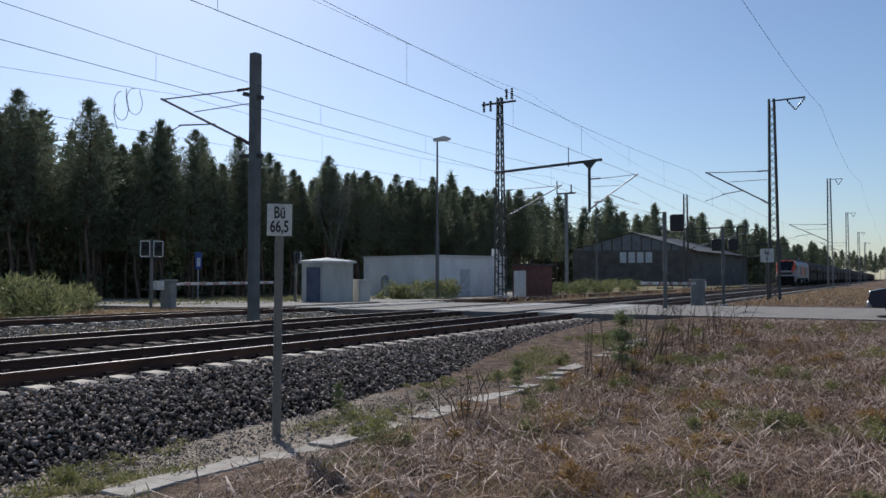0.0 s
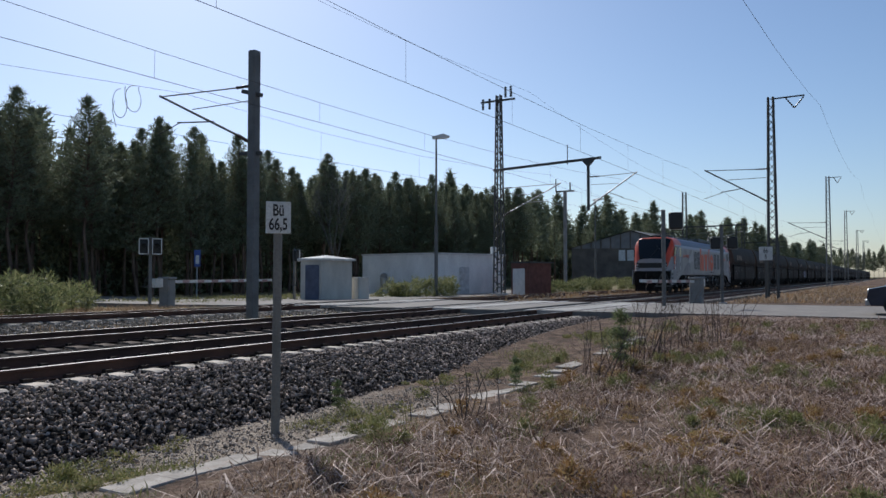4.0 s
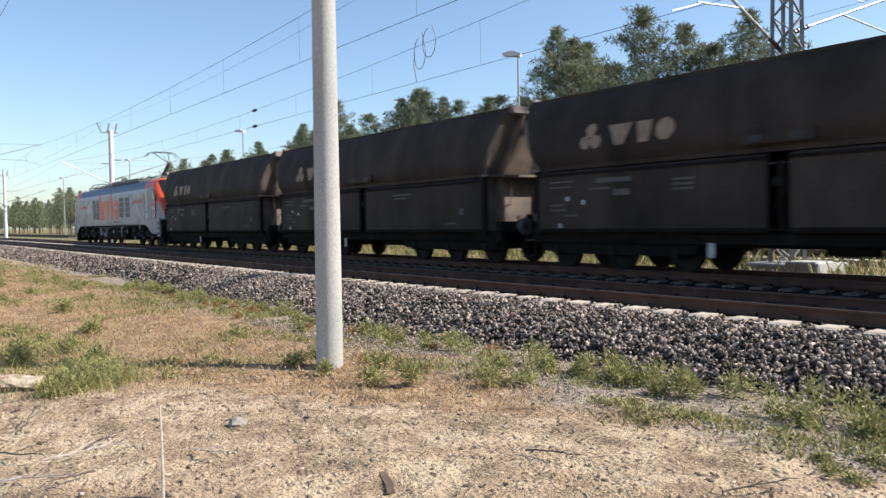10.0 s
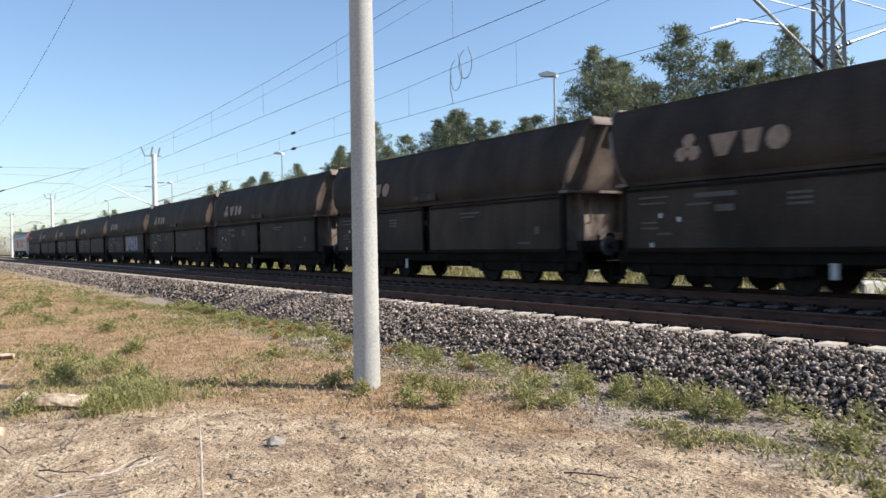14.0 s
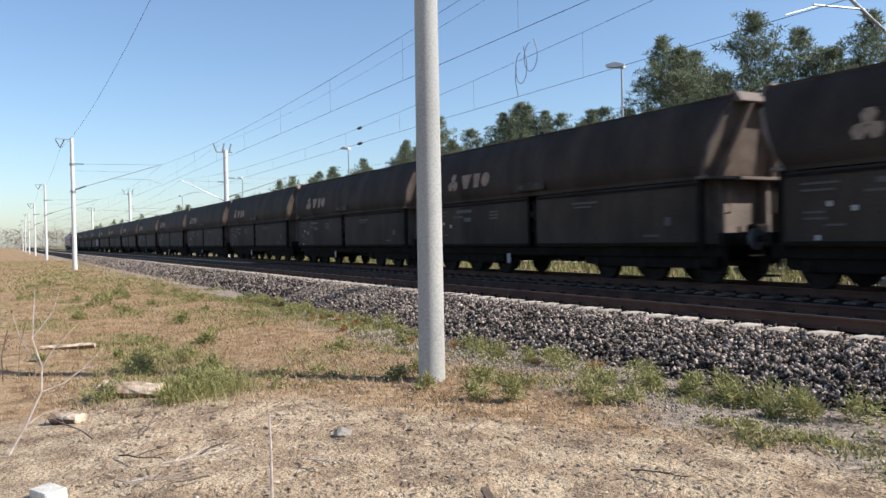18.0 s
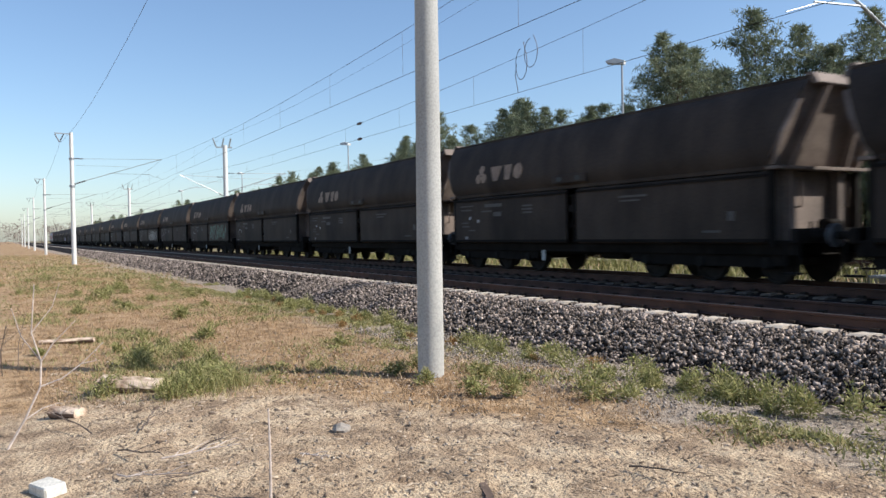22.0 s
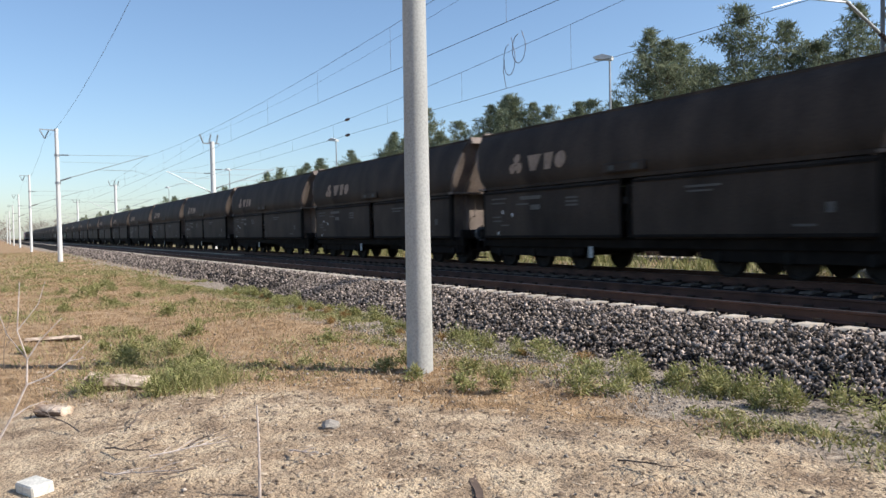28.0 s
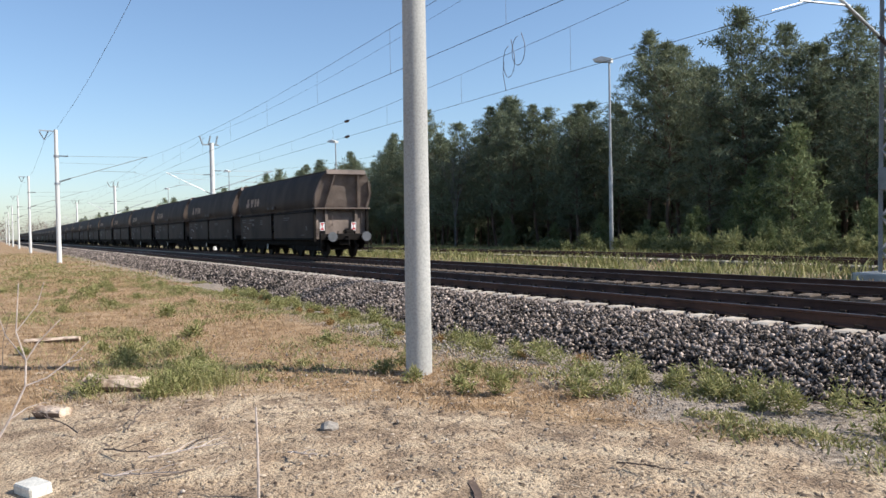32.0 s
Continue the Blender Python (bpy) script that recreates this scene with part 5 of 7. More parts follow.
        # Lighter grey than the frame: the lit buffer face is put into colour.
        part("buffer_head", Shape().bar((e * 7.36, s * 0.875, 1.02), (e * 7.395, s * 0.875, 1.02), 0.235, n=18), M_GRILLE, wagon, "worn grey buffer head")
        part("step", Shape().beam((e * (HB + 0.3), s * 1.3, 0.25), (e * (HB + 0.3), s * 1.3, 0.9), 0.03).beam((e * (HB + 0.65), s * 1.3, 0.25), (e * (HB + 0.65), s * 1.3, 0.9), 0.03).box(min(e * (HB + 0.28), e * (HB + 0.67)), max(e * (HB + 0.28), e * (HB + 0.67)), min(s * 1.2, s * 1.4), max(s * 1.2, s * 1.4), 0.25, 0.29), M_WAGONU, wagon)
    part("coupler", Shape().bar((e * (HB + 0.6), 0, 1.0), (e * 7.3, 0, 0.98), 0.05).bar((e * 7.28, 0.0, 0.98), (e * 7.3, 0, 0.55), 0.035), M_WAGONU, wagon)
    part("brake_hose", Shape().tube([(e * 6.95, 0.42, 0.9), (e * 7.15, 0.44, 0.55), (e * 7.3, 0.44, 0.45), (e * 7.4, 0.42, 0.6)], 0.03), M_WAGONU, wagon)
    bg = thing("bogie", "", "", pose(e * 4.25, 0, 0))
    bg.parent = wagon
    fr = Shape()
    for s in (-1, 1):
        y0, y1 = min(s * 0.98, s * 1.12), max(s * 0.98, s * 1.12)
        fr.extrude([(-2.25, 0.42), (-1.5, 0.36), (1.5, 0.36), (2.25, 0.42), (2.3, 0.62), (1.3, 0.70), (0.5, 0.66), (-0.5, 0.66), (-1.3, 0.70), (-2.3, 0.62)], "y", y0, y1)
        for a in (-1.75, 0.0, 1.75):
            for o in (-0.22, 0.22):
                fr.bar((a + o, s * 1.06, 0.5), (a + o, s * 1.06, 0.76), 0.07, n=8)
    fr.box(-0.3, 0.3, -1.0, 1.0, 0.45, 0.7)
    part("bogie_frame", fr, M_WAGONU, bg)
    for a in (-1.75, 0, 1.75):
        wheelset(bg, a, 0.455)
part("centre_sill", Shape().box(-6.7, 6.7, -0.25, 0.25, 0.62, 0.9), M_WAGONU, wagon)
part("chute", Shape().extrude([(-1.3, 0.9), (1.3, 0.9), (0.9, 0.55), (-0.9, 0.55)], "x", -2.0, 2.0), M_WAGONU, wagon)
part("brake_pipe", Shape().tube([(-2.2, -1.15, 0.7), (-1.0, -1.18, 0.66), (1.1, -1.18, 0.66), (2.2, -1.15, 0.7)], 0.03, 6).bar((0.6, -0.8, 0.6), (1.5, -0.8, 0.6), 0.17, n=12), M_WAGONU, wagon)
part("axle_plate", Shape().box(-1.62, -1.46, -1.26, -1.24, 0.36, 0.66, 0.01), M_LABEL, wagon, "pale hanging plate")

train_cars = [(loco, LOCO_9)]     # each with its place at 9 s
wagons = [wagon]
for k in range(1, WAGONS):
    wagons.append(copy_thing(wagon, pose(WAGON_9 + PITCH * k, TRACKS[2], 0)))
for k, w in enumerate(wagons):
    train_cars.append((w, WAGON_9 + PITCH * k))


def strokes(k, seed, x0, x1, z0, z1, mat, width, outline, label, n, spiky=0.0):
    """Spray-painted curved strokes of no readable meaning on a lower side flap; outline strokes lie under the fill."""
    q = random.Random(seed)
    step_ = (x1 - x0) / n
    level = 0
    for i in range(n):
        cx = x0 + step_ * (i + 0.5)
        for j in range(2):
            c = [Vector((cx + q.uniform(-0.5, 0.5) * step_, 0, (z0 if (j + m) % 2 else z1) + q.uniform(-0.2, 0.2) * (z1 - z0))) for m in range(4)]
            c = [Vector((p.x, 0, min(max(p.z, z0), z1))) for p in c]
            pts = [c[0] * (1 - t) ** 3 + c[1] * 3 * t * (1 - t) ** 2 + c[2] * 3 * t * t * (1 - t) + c[3] * t ** 3 for t in [m / 11 for m in range(12)]]
            parent = wagons[k]
            for g, mt in ((1.0, outline), (0.66, mat)):
                y = -1.4580 - level * 0.0003
                level += 1
                v = []
                for m, p in enumerate(pts):
                    d = (pts[min(m + 1, 11)] - pts[max(m - 1, 0)]).normalized()
                    w = width * g * (1 - spiky * abs(m / 5.5 - 1)) * (0.8 + 0.3 * math.sin(m * 0.9 + i))
                    v += [(p.x - d.z * w, y, p.z + d.x * w), (p.x + d.z * w, y, p.z - d.x * w)]
                parent = part("graffiti_outline" if g == 1.0 else "graffiti", Shape().add(v, [(2 * m, 2 * m + 1, 2 * m + 3, 2 * m + 2) for m in range(11)]), mt, parent, label if g < 1 else "")

strokes(14, 3, 0.6, 5.8, 1.05, 2.1, M_CHROME, 0.15, M_BLACK, "pale silver graffiti stroke", 11, 0.55)
strokes(16, 5, 0.7, 5.8, 1.05, 2.1, M_BLACK, 0.13, M_GREEN, "dark graffiti stroke with green edge", 8)
strokes(4, 18, 0.6, 4.7, 1.05, 2.2, M_BLACK, 0.16, M_GREEN, "green graffiti ground stroke", 5)
strokes(4, 8, 0.8, 4.5, 1.1, 2.1, M_VIOLET, 0.2, M_BLACK, "violet graffiti stroke with dark edge", 7)
strokes(4, 9, -3.1, -1.2, 1.1, 1.9, M_WAGON, 0.06, M_VIOLET, "thin violet graffiti outline", 4)

# tail plates on the last wagon
for yy in (-1.02, 0.62):
    p_ = part("tail_plate", Shape().box(HB + 0.125, HB + 0.14, yy - 0.12, yy + 0.12, 1.32, 1.72), M_WHITE, wagons[-1], "red and white tail plate")
    part("tail_mark", Shape().add([(HB + 0.145, yy - 0.1, 1.35), (HB + 0.145, yy + 0.1, 1.35), (HB + 0.145, yy, 1.52), (HB + 0.145, yy - 0.1, 1.69), (HB + 0.145, yy + 0.1, 1.69)], [(0, 1, 2), (2, 4, 3)]), M_RED, p_)

# ---------------------------------------------------------------- level crossing
M_PANEL = paint("crossing_deck", (0.36, 0.34, 0.31), 0.9, dark=0.8, scale=2, fine=40, bump=0.3, randomize=0.12)
RX0, RX1 = 26.0, 36.0
road = Shape()
def road_strip(ys, zs, x0=RX0, x1=RX1):
    for (ya, yb), (za, zb_) in zip(zip(ys, ys[1:]), zip(zs, zs[1:])):
        road.add([(x0, ya, za), (x1, ya, za), (x1, yb, zb_), (x0, yb, zb_), (x0, ya, za - 0.4), (x1, ya, za - 0.4), (x1, yb, zb_ - 0.4), (x0, yb, zb_ - 0.4)], [(0, 1, 2, 3), (4, 7, 6, 5), (0, 4, 5, 1), (2, 6, 7, 3), (0, 3, 7, 4), (1, 5, 6, 2)])
road_strip([-60, -4, 4, 7.5, 9.4], [-0.04, -0.02, -0.01, -0.01, -0.02])
road_strip([11.6, 13.75], [-0.02, -0.02])
road_strip([15.95, 19.2], [-0.02, -0.04])
road_strip([23.6, 27.5, 60], [-0.05, -0.1, -0.2])
solid("road", road, M_ASPHALT, "pale worn asphalt road over the level crossing", "road", kind="structure").matrix_basis = SWING
yard = Shape().add([(36, 24, -0.12), (75, 22.5, -0.2), (75, 34, -0.22), (36, 34, -0.14)], [(0, 1, 2, 3)])
solid("yard", yard, M_ASPHALT, "pale paved yard beside the hut", "yard", kind="structure").matrix_basis = SWING
deck = thing("crossing_deck", "pale concrete panels between the rails at the crossing", "crossing", kind="structure")
deck_mesh = Shape().box(0.01, 1.19, -0.66, 0.66, -0.14, -0.012, 0.01).mesh("panel", M_PANEL)
deck_out = Shape().box(0.01, 1.19, -0.16, 0.16, -0.14, -0.012, 0.01).mesh("panel", M_PANEL)
for c in (TRACKS[1], TRACKS[2], 21.3):
    for i in range(8):
        x = RX0 + i * 1.25
        part("panel", deck_mesh, None, deck, at=pose(x, c, 0))
        for o in (-1.0, 1.0):
            part("panel", deck_out, None, deck, at=pose(x, c + o, 0))


def crossing_signal(x, y, z0, turn, h, lamps, label, group="crossing signals", w=0.27, hh=0.32):
    m = thing("crossing_signal", label, "signal", pose(x, y, z0, 0, 0, turn), group)
    part("post", Shape().bar((0, 0, -0.1), (0, 0, h), 0.085, n=12), M_BACKLITSTEEL, m, smooth=True)
    part("foot", Shape().box(-0.22, 0.22, -0.22, 0.22, -0.1, 0.08, 0.02), M_CONCRETE, m)
    part("lower_stay", Shape().beam((-0.35, 0, 0.9), (0.35, 0, 0.9), 0.05).beam((-0.3, 0.05, 0.9), (0, 0.05, 1.6), 0.03).beam((0.3, 0.05, 0.9), (0, 0.05, 1.6), 0.03), M_DARKSTEEL, m)
    for dx, dz in lamps:
        hd = part("lamp_head", Shape().box(dx - w, dx + w, -0.2, 0.06, dz - hh, dz + hh, 0.05), M_BLACK, m, "black signal head")
        rim = Shape()
        q, g = w - 0.012, hh - 0.012
        for (a, b) in (((dx - q, dz - g), (dx + q, dz - g)), ((dx + q, dz - g), (dx + q, dz + g)), ((dx + q, dz + g), (dx - q, dz + g)), ((dx - q, dz + g), (dx - q, dz - g))):
            rim.beam((a[0], -0.21, a[1]), (b[0], -0.21, b[1]), 0.05)
        part("white_rim", rim, M_SIGNWHITE, hd)
        part("hood", Shape().bar((dx, -0.2, dz + 0.05), (dx, -0.42, dz + 0.02), 0.13, 0.12, n=14, caps=False), M_BLACK, hd)
    return m


crossing_signal(26.5, 30.6, -0.2, -40, 3.3, ((-0.30, 2.85), (0.30, 2.85)), "grey crossing signal with two boxed lamps", w=0.22, hh=0.38)
crossing_signal(35.4, 29.0, -0.2, 60, 3.0, ((0.0, 2.6),), "slim grey crossing signal beside the hut")
crossing_signal(32.2, 7.31, -0.1, 100, 4.0, ((-0.48, 3.55),), "dark crossing signal post beside the road", w=0.27, hh=0.34)
crossing_signal(40.36, 6.34, -0.15, 100, 3.8, ((-0.5, 3.0), (0.28, 3.0)), "dark crossing signal beyond the road", w=0.24, hh=0.29)


M_BAND = paint("faded_red", (0.38, 0.24, 0.22), 0.6, dark=0.8, scale=3)


def barrier(x, y, turn, ln, label):
    m = thing("barrier", label, "barrier", pose(x, y, -0.25, 0, 0, turn), "barriers of the crossing")
    part("drive_box", Shape().box(-0.23, 0.23, -0.3, 0.3, 0, 1.3, 0.05).box(-0.27, 0.27, -0.34, 0.34, 1.3, 1.42, 0.03), M_GREYSTEEL, m, "weathered grey drive box")
    b_ = part("boom", Shape().beam((0.4, 0, 1.2), (ln, 0, 1.25), 0.09, 0.13).box(-0.9, -0.4, -0.1, 0.1, 0.95, 1.35), M_SIGNWHITE, m)
    st = Shape()
    a = 1.0
    while a < ln - 0.6:
        st.beam((a, 0, 1.21), (a + 0.5, 0, 1.22), 0.094, 0.134)
        a += 1.1
    part("faded_band", st, M_BAND, b_, "faded greyish red band")
    return m


barrier(25.5, 28.3, 8, 8.6, "lowered white barrier with faded red bands with a grey drive box")
barrier(39.8, 7.45, 170, 6.5, "lowered white barrier with faded red bands beyond the road")


def sign_post(x, y, z0, h, w, hh, lines, label, size, lean=0.0, turn=0.0, r=0.03, post=M_GALV):
    """A white plate with dark lettering on a round post, facing -y before it is turned."""
    m = thing("sign_post", label, "sign", pose(x, y, z0, 0, lean, turn), "line-side signs")
    part("post", Shape().bar((0, 0, -0.3), (0, 0, h - 0.05), r, n=14), post, m, smooth=True)
    pl = part("plate", Shape().box(-w / 2, w / 2, -r - 0.022, -r - 0.004, h - hh, h, 0.004), M_SIGNWHITE, m, "white plate")
    for k, t in enumerate(lines):
        words("lettering", t, size, M_BLACK, pl, pose(0, -r - 0.0245, h - hh + hh * (0.56 - 0.44 * k), 90, 0, 0) @ Matrix.Diagonal((0.66, 1, 1, 1)), bold=0.004)
    return m


sign_post(7.07, 6.06, -0.75, 2.80, 0.285, 0.37, ("Bü", "66,5"), "white level-crossing kilometre sign on a weathered grey post", 0.19, 0.4, -49, 0.05, M_POST)
sign_post(47.1, 5.05, -0.3, 3.15, 0.7, 0.75, ("66", "6"), "white kilometre sign with black figures on a post", 0.40, 0, -80, 0.05, M_DARKSTEEL)
sign_post(7.4, 12.75, -0.25, 1.0, 0.2, 0.28, (), "small white line-side marker between the tracks", 0.1, 0, -20, 0.02)
bs = thing("sign_post", "small blue road sign on a grey post at the forest edge", "sign", pose(40.5, 42.0, -0.3, 0, 0, -30), "line-side signs")
part("post", Shape().bar((0, 0, -0.2), (0, 0, 3.4), 0.05), M_GALV, bs)
part("plate", Shape().box(-0.22, 0.22, -0.09, -0.055, 2.2, 3.4, 0.01), M_BLUE, bs, "blue plate")
part("plate_symbol", Shape().box(-0.12, 0.12, -0.1, -0.092, 2.4, 3.0), M_SIGNWHITE, bs)

# ---------------------------------------------------------------- buildings by the crossing
M_HUT = paint("hut_render", (0.52, 0.50, 0.45), 0.85, dark=0.85, scale=1.5, fine=30, streaks=0.4)
M_RENDER = paint("white_render", (0.84, 0.83, 0.80), 0.9, dark=0.8, light=1.05, scale=0.8, fine=20, streaks=0.4)
M_BRICK = paint("red_brown_brick", (0.16, 0.07, 0.055), 0.85, dark=0.7, scale=3, fine=25)
M_ROOF = paint("flat_roof_edge", (0.66, 0.65, 0.62), 0.8)
M_DOORB = paint("steel_blue_door", (0.10, 0.115, 0.17), 0.6)
M_HALL = paint("hall_wall", (0.15, 0.128, 0.11), 0.85, dark=0.7, scale=0.5, fine=8)
M_HALLG = paint("hall_gable", (0.21, 0.21, 0.215), 0.75, dark=0.8, scale=0.6, fine=8)
M_PANEGLASS = paint("pale_pane", (0.6, 0.62, 0.62), 0.3)

hut = thing("equipment_hut", "beige prefabricated equipment hut with a grey-blue steel door", "hut", pose(35.25, 26.92, -0.2, 0, 0, 0))
def quad_prism(s, o, a, b, z0, z1):
    pts = [o, (o[0] + a[0], o[1] + a[1]), (o[0] + a[0] + b[0], o[1] + a[1] + b[1]), (o[0] + b[0], o[1] + b[1])]
    return s.extrude(pts, "z", z0, z1)
A, B = (-0.18, 1.37), (2.3, -0.42)
part("wall", quad_prism(Shape(), (0, 0), A, B, 0, 2.3), M_HUT, hut)
part("roof_slab", quad_prism(Shape(), (-0.12, -0.15), (-0.2, 1.64), (2.52, -0.46), 2.3, 2.42).add([(-0.12, -0.15, 2.42), (2.40, -0.61, 2.42), (2.20, 1.03, 2.42), (-0.32, 1.49, 2.42), (1.0, 0.45, 2.62)], [(0, 1, 4), (1, 2, 4), (2, 3, 4), (3, 0, 4)]), M_ROOF, hut)
part("door", Shape().add([(-0.05, 0.16, 0.05), (-0.165, 1.05, 0.05), (-0.165, 1.05, 2.05), (-0.05, 0.16, 2.05)], [(0, 1, 2, 3)]), M_DOORB, hut, "grey-blue steel door")
cab = thing("cable_cabinet", "small pale cabinet beside the hut", "cabinet", pose(38.0, 26.6, -0.2, 0, 0, -10))
part("body", Shape().box(-0.1, 0.8, -0.4, 0.4, 0, 1.3, 0.03), M_HUT, cab)
part("lid", Shape().box(-0.14, 0.84, -0.44, 0.44, 1.3, 1.36, 0.02), M_ROOF, cab)

wb = thing("flat_roofed_building", "low white rendered flat-roofed building", "building", pose(52.6, 29.3, -0.25))
part("wall", quad_prism(Shape(), (0, 0), (1.2, 7.6), (6.9, -2.6), 0, 3.15), M_RENDER, wb)
part("roof_edge", quad_prism(Shape(), (-0.1, -0.12), (1.25, 7.8), (7.15, -2.66), 3.15, 3.3), M_ROOF, wb)
part("door", quad_prism(Shape(), (2.3, -0.9), (-0.02, -0.03), (0.95, -0.355), 0.0, 2.2), M_PANEGLASS, wb, "pale door")
part("down_pipe", Shape().bar((-0.06, -0.05, 0), (-0.06, -0.05, 3.1), 0.06), M_GALV, wb)
part("vent_pipe", Shape().tube([(0.45, 5.0, 0.0), (0.42, 5.0, 1.0), (0.35, 5.0, 1.4), (0.6, 5.1, 1.5)], 0.28, 12), M_GALV, wb, "bent grey vent pipe")
part("chimney", Shape().box(6.1, 6.7, -2.3, -1.8, 3.2, 3.9, 0.03), M_RENDER, wb)
shed = thing("brick_shed", "small dark brick shed with a white door", "shed", pose(53.9, 22.1, -0.25))
part("wall", quad_prism(Shape(), (0, 0), (1.1, 1.9), (2.6, -0.75), 0, 2.45), M_BRICK, shed)
part("door", Shape().add([(0.22, 0.42, 0.05), (0.98, 1.73, 0.05), (0.98, 1.73, 2.05), (0.22, 0.42, 2.05)], [(0, 1, 2, 3)]), M_WHITE, shed, "white door")
part("roof_edge", quad_prism(Shape(), (-0.1, -0.15), (1.2, 2.15), (2.8, -0.8), 2.45, 2.56), M_DARKSTEEL, shed)

hall = thing("goods_hall", "large old grey goods hall with a glazed gable", "hall", pose(162.5, 56.6, -0.3) @ Matrix.Scale(0.95, 4))
hw = (9.5, -24.5)
def on_front(u, z, o=0.0):
    return (hw[0] * u - o * 0.93, hw[1] * u - o * 0.36, z)
part("wall", Shape().add([on_front(0, 0), on_front(1, 0), on_front(1, 8.0), on_front(0, 8.0)], [(0, 1, 2, 3)]).add([on_front(1, 0), (hw[0] + 60, hw[1] - 4, 0), (hw[0] + 60, hw[1] - 4, 8.0), on_front(1, 8.0)], [(0, 1, 2, 3)]).add([on_front(0, 0), on_front(0, 8), (60, -4, 8), (60, -4, 0)], [(0, 1, 2, 3)]), M_HALL, hall)
part("gable", Shape().add([on_front(-0.02, 8.0, 0.05), on_front(1.02, 8.0, 0.05), on_front(0.5, 11.9, 0.05)], [(0, 1, 2)]), M_HALLG, hall, "blue-grey glazed gable")
for i in range(1, 12):
    u = i / 12
    part("gable_mullion", Shape().beam(on_front(u, 8.0, 0.1), on_front(u, 8.0 + 3.8 * (1 - abs(2 * u - 1)), 0.1), 0.25), M_HALL, hall)
part("roof", Shape().add([on_front(-0.05, 7.8, 0.6), on_front(0.5, 12.1, 0.6), (hw[0] * 0.5 + 60, hw[1] * 0.5 - 4, 12.1), (60, -4 + 1.2, 7.8)], [(0, 1, 2, 3)]).add([on_front(1.05, 7.8, 0.6), on_front(0.5, 12.1, 0.6), (hw[0] * 0.5 + 60, hw[1] * 0.5 - 4, 12.1), (hw[0] + 60, hw[1] - 5.2, 7.8)], [(0, 1, 2, 3)]), M_DARKSTEEL, hall)
for k in range(4):
    u = 0.40 + k * 0.072
    part("pane", Shape().add([on_front(u, 5.2, 0.06), on_front(u + 0.055, 5.2, 0.06), on_front(u + 0.055, 7.6, 0.06), on_front(u, 7.6, 0.06)], [(0, 1, 2, 3)]), M_PANEGLASS, hall, "pale window pane")


old = thing("station_building", "long low grey building with a pale roof behind the tracks", "building", pose(3.0, 40.0, -0.3))
part("wall", Shape().box(-9, 12, 0, 6, 0, 2.9), M_HALL, old)
part("roof", Shape().box(-9.4, 12.4, -0.5, 6.4, 2.9, 3.9, 0.15), M_ROOF, old, "pale flat roof band")


def lamp_post(x, y, z0, h, turn, label, arm=0.9):
    m = thing("street_lamp", label, "street lamp", pose(x, y, z0, 0, 0, turn), "lamp posts")
    # Posts at x > 0 take the darker steel that imitates backlight.
    part("post", Shape().bar((0, 0, -0.2), (0, 0, h * 0.45), 0.13, 0.12, n=12).bar((0, 0, h * 0.45), (0, 0, h), 0.085, 0.06, n=12), M_BACKLITSTEEL if x > 0 else M_GALV, m, smooth=True)
    part("head", Shape().extrude([(-0.15, h - 0.04), (arm, h + 0.1), (arm + 0.08, h + 0.24), (arm * 0.45, h + 0.36), (-0.2, h + 0.16)], "y", -0.24, 0.24), M_WHITE, m, "pale flat lamp head")
    return m


lamp_post(46.6, 25.9, -0.25, 10.9, -30, "tall grey lamp post beside the crossing")
lamp_post(-36.3, 32.8, -0.3, 11.6, 215, "tall galvanised lamp post before the forest")
for x, y, h in ((-77.0, 31.5, 11.0), (-118.0, 31.0, 11.0), (-165.0, 31.0, 11.0), (95.0, 30.0, 11.0)):
    lamp_post(x, y, -0.3, h, 205 if x < 0 else -30, "distant grey lamp post")
tw = thing("floodlight_tower", "slim lattice floodlight tower with rungs", "tower", pose(8.6, 48.0, -0.3))
part("lattice", lattice(Shape(), 0, 0, 0, 15.4, 0.30, 0.24, 0.05, 0.5), M_DARKSTEEL, tw)
rg = Shape()
for z in (10.6, 11.4, 12.2, 13.0, 13.8):
    rg.beam((-0.55, 0, z), (0.55, 0, z), 0.05)
part("rungs", rg, M_DARKSTEEL, tw)
part("floodlight", Shape().bar((0, 0, 15.3), (0, 0, 15.9), 0.3, 0.3, n=12), M_DARKSTEEL, tw)

# the waiting car
M_CAR = paint("car_paint", (0.02, 0.025, 0.05), 0.25, 0.3, dark=0.9, scale=2, bump=0)
M_TYRE = paint("tyre_rubber", (0.02, 0.02, 0.02), 0.9)
car = thing("car", "dark blue car waiting at the crossing", "car", pose(28.6, -2.05, -0.03, 0, 0, 90))
body = Shape()
side = [(-2.1, 0.35), (2.0, 0.3), (2.12, 0.55), (2.05, 0.82), (1.2, 1.0), (0.45, 1.42), (-1.3, 1.45), (-1.95, 1.05), (-2.15, 0.9)]
body.extrude(side, "y", -0.85, 0.85)
part("body", body, M_CAR, car)
part("windows", Shape().extrude([(1.05, 1.02), (0.45, 1.36), (-1.2, 1.38), (-1.75, 1.04)], "y", -0.856, 0.856), M_GLASS, car)
part("windscreen", Shape().add([(1.23, -0.72, 1.0), (1.23, 0.72, 1.0), (0.5, 0.66, 1.41), (0.5, -0.66, 1.41)], [(0, 1, 2, 3)]), M_GLASS, car)
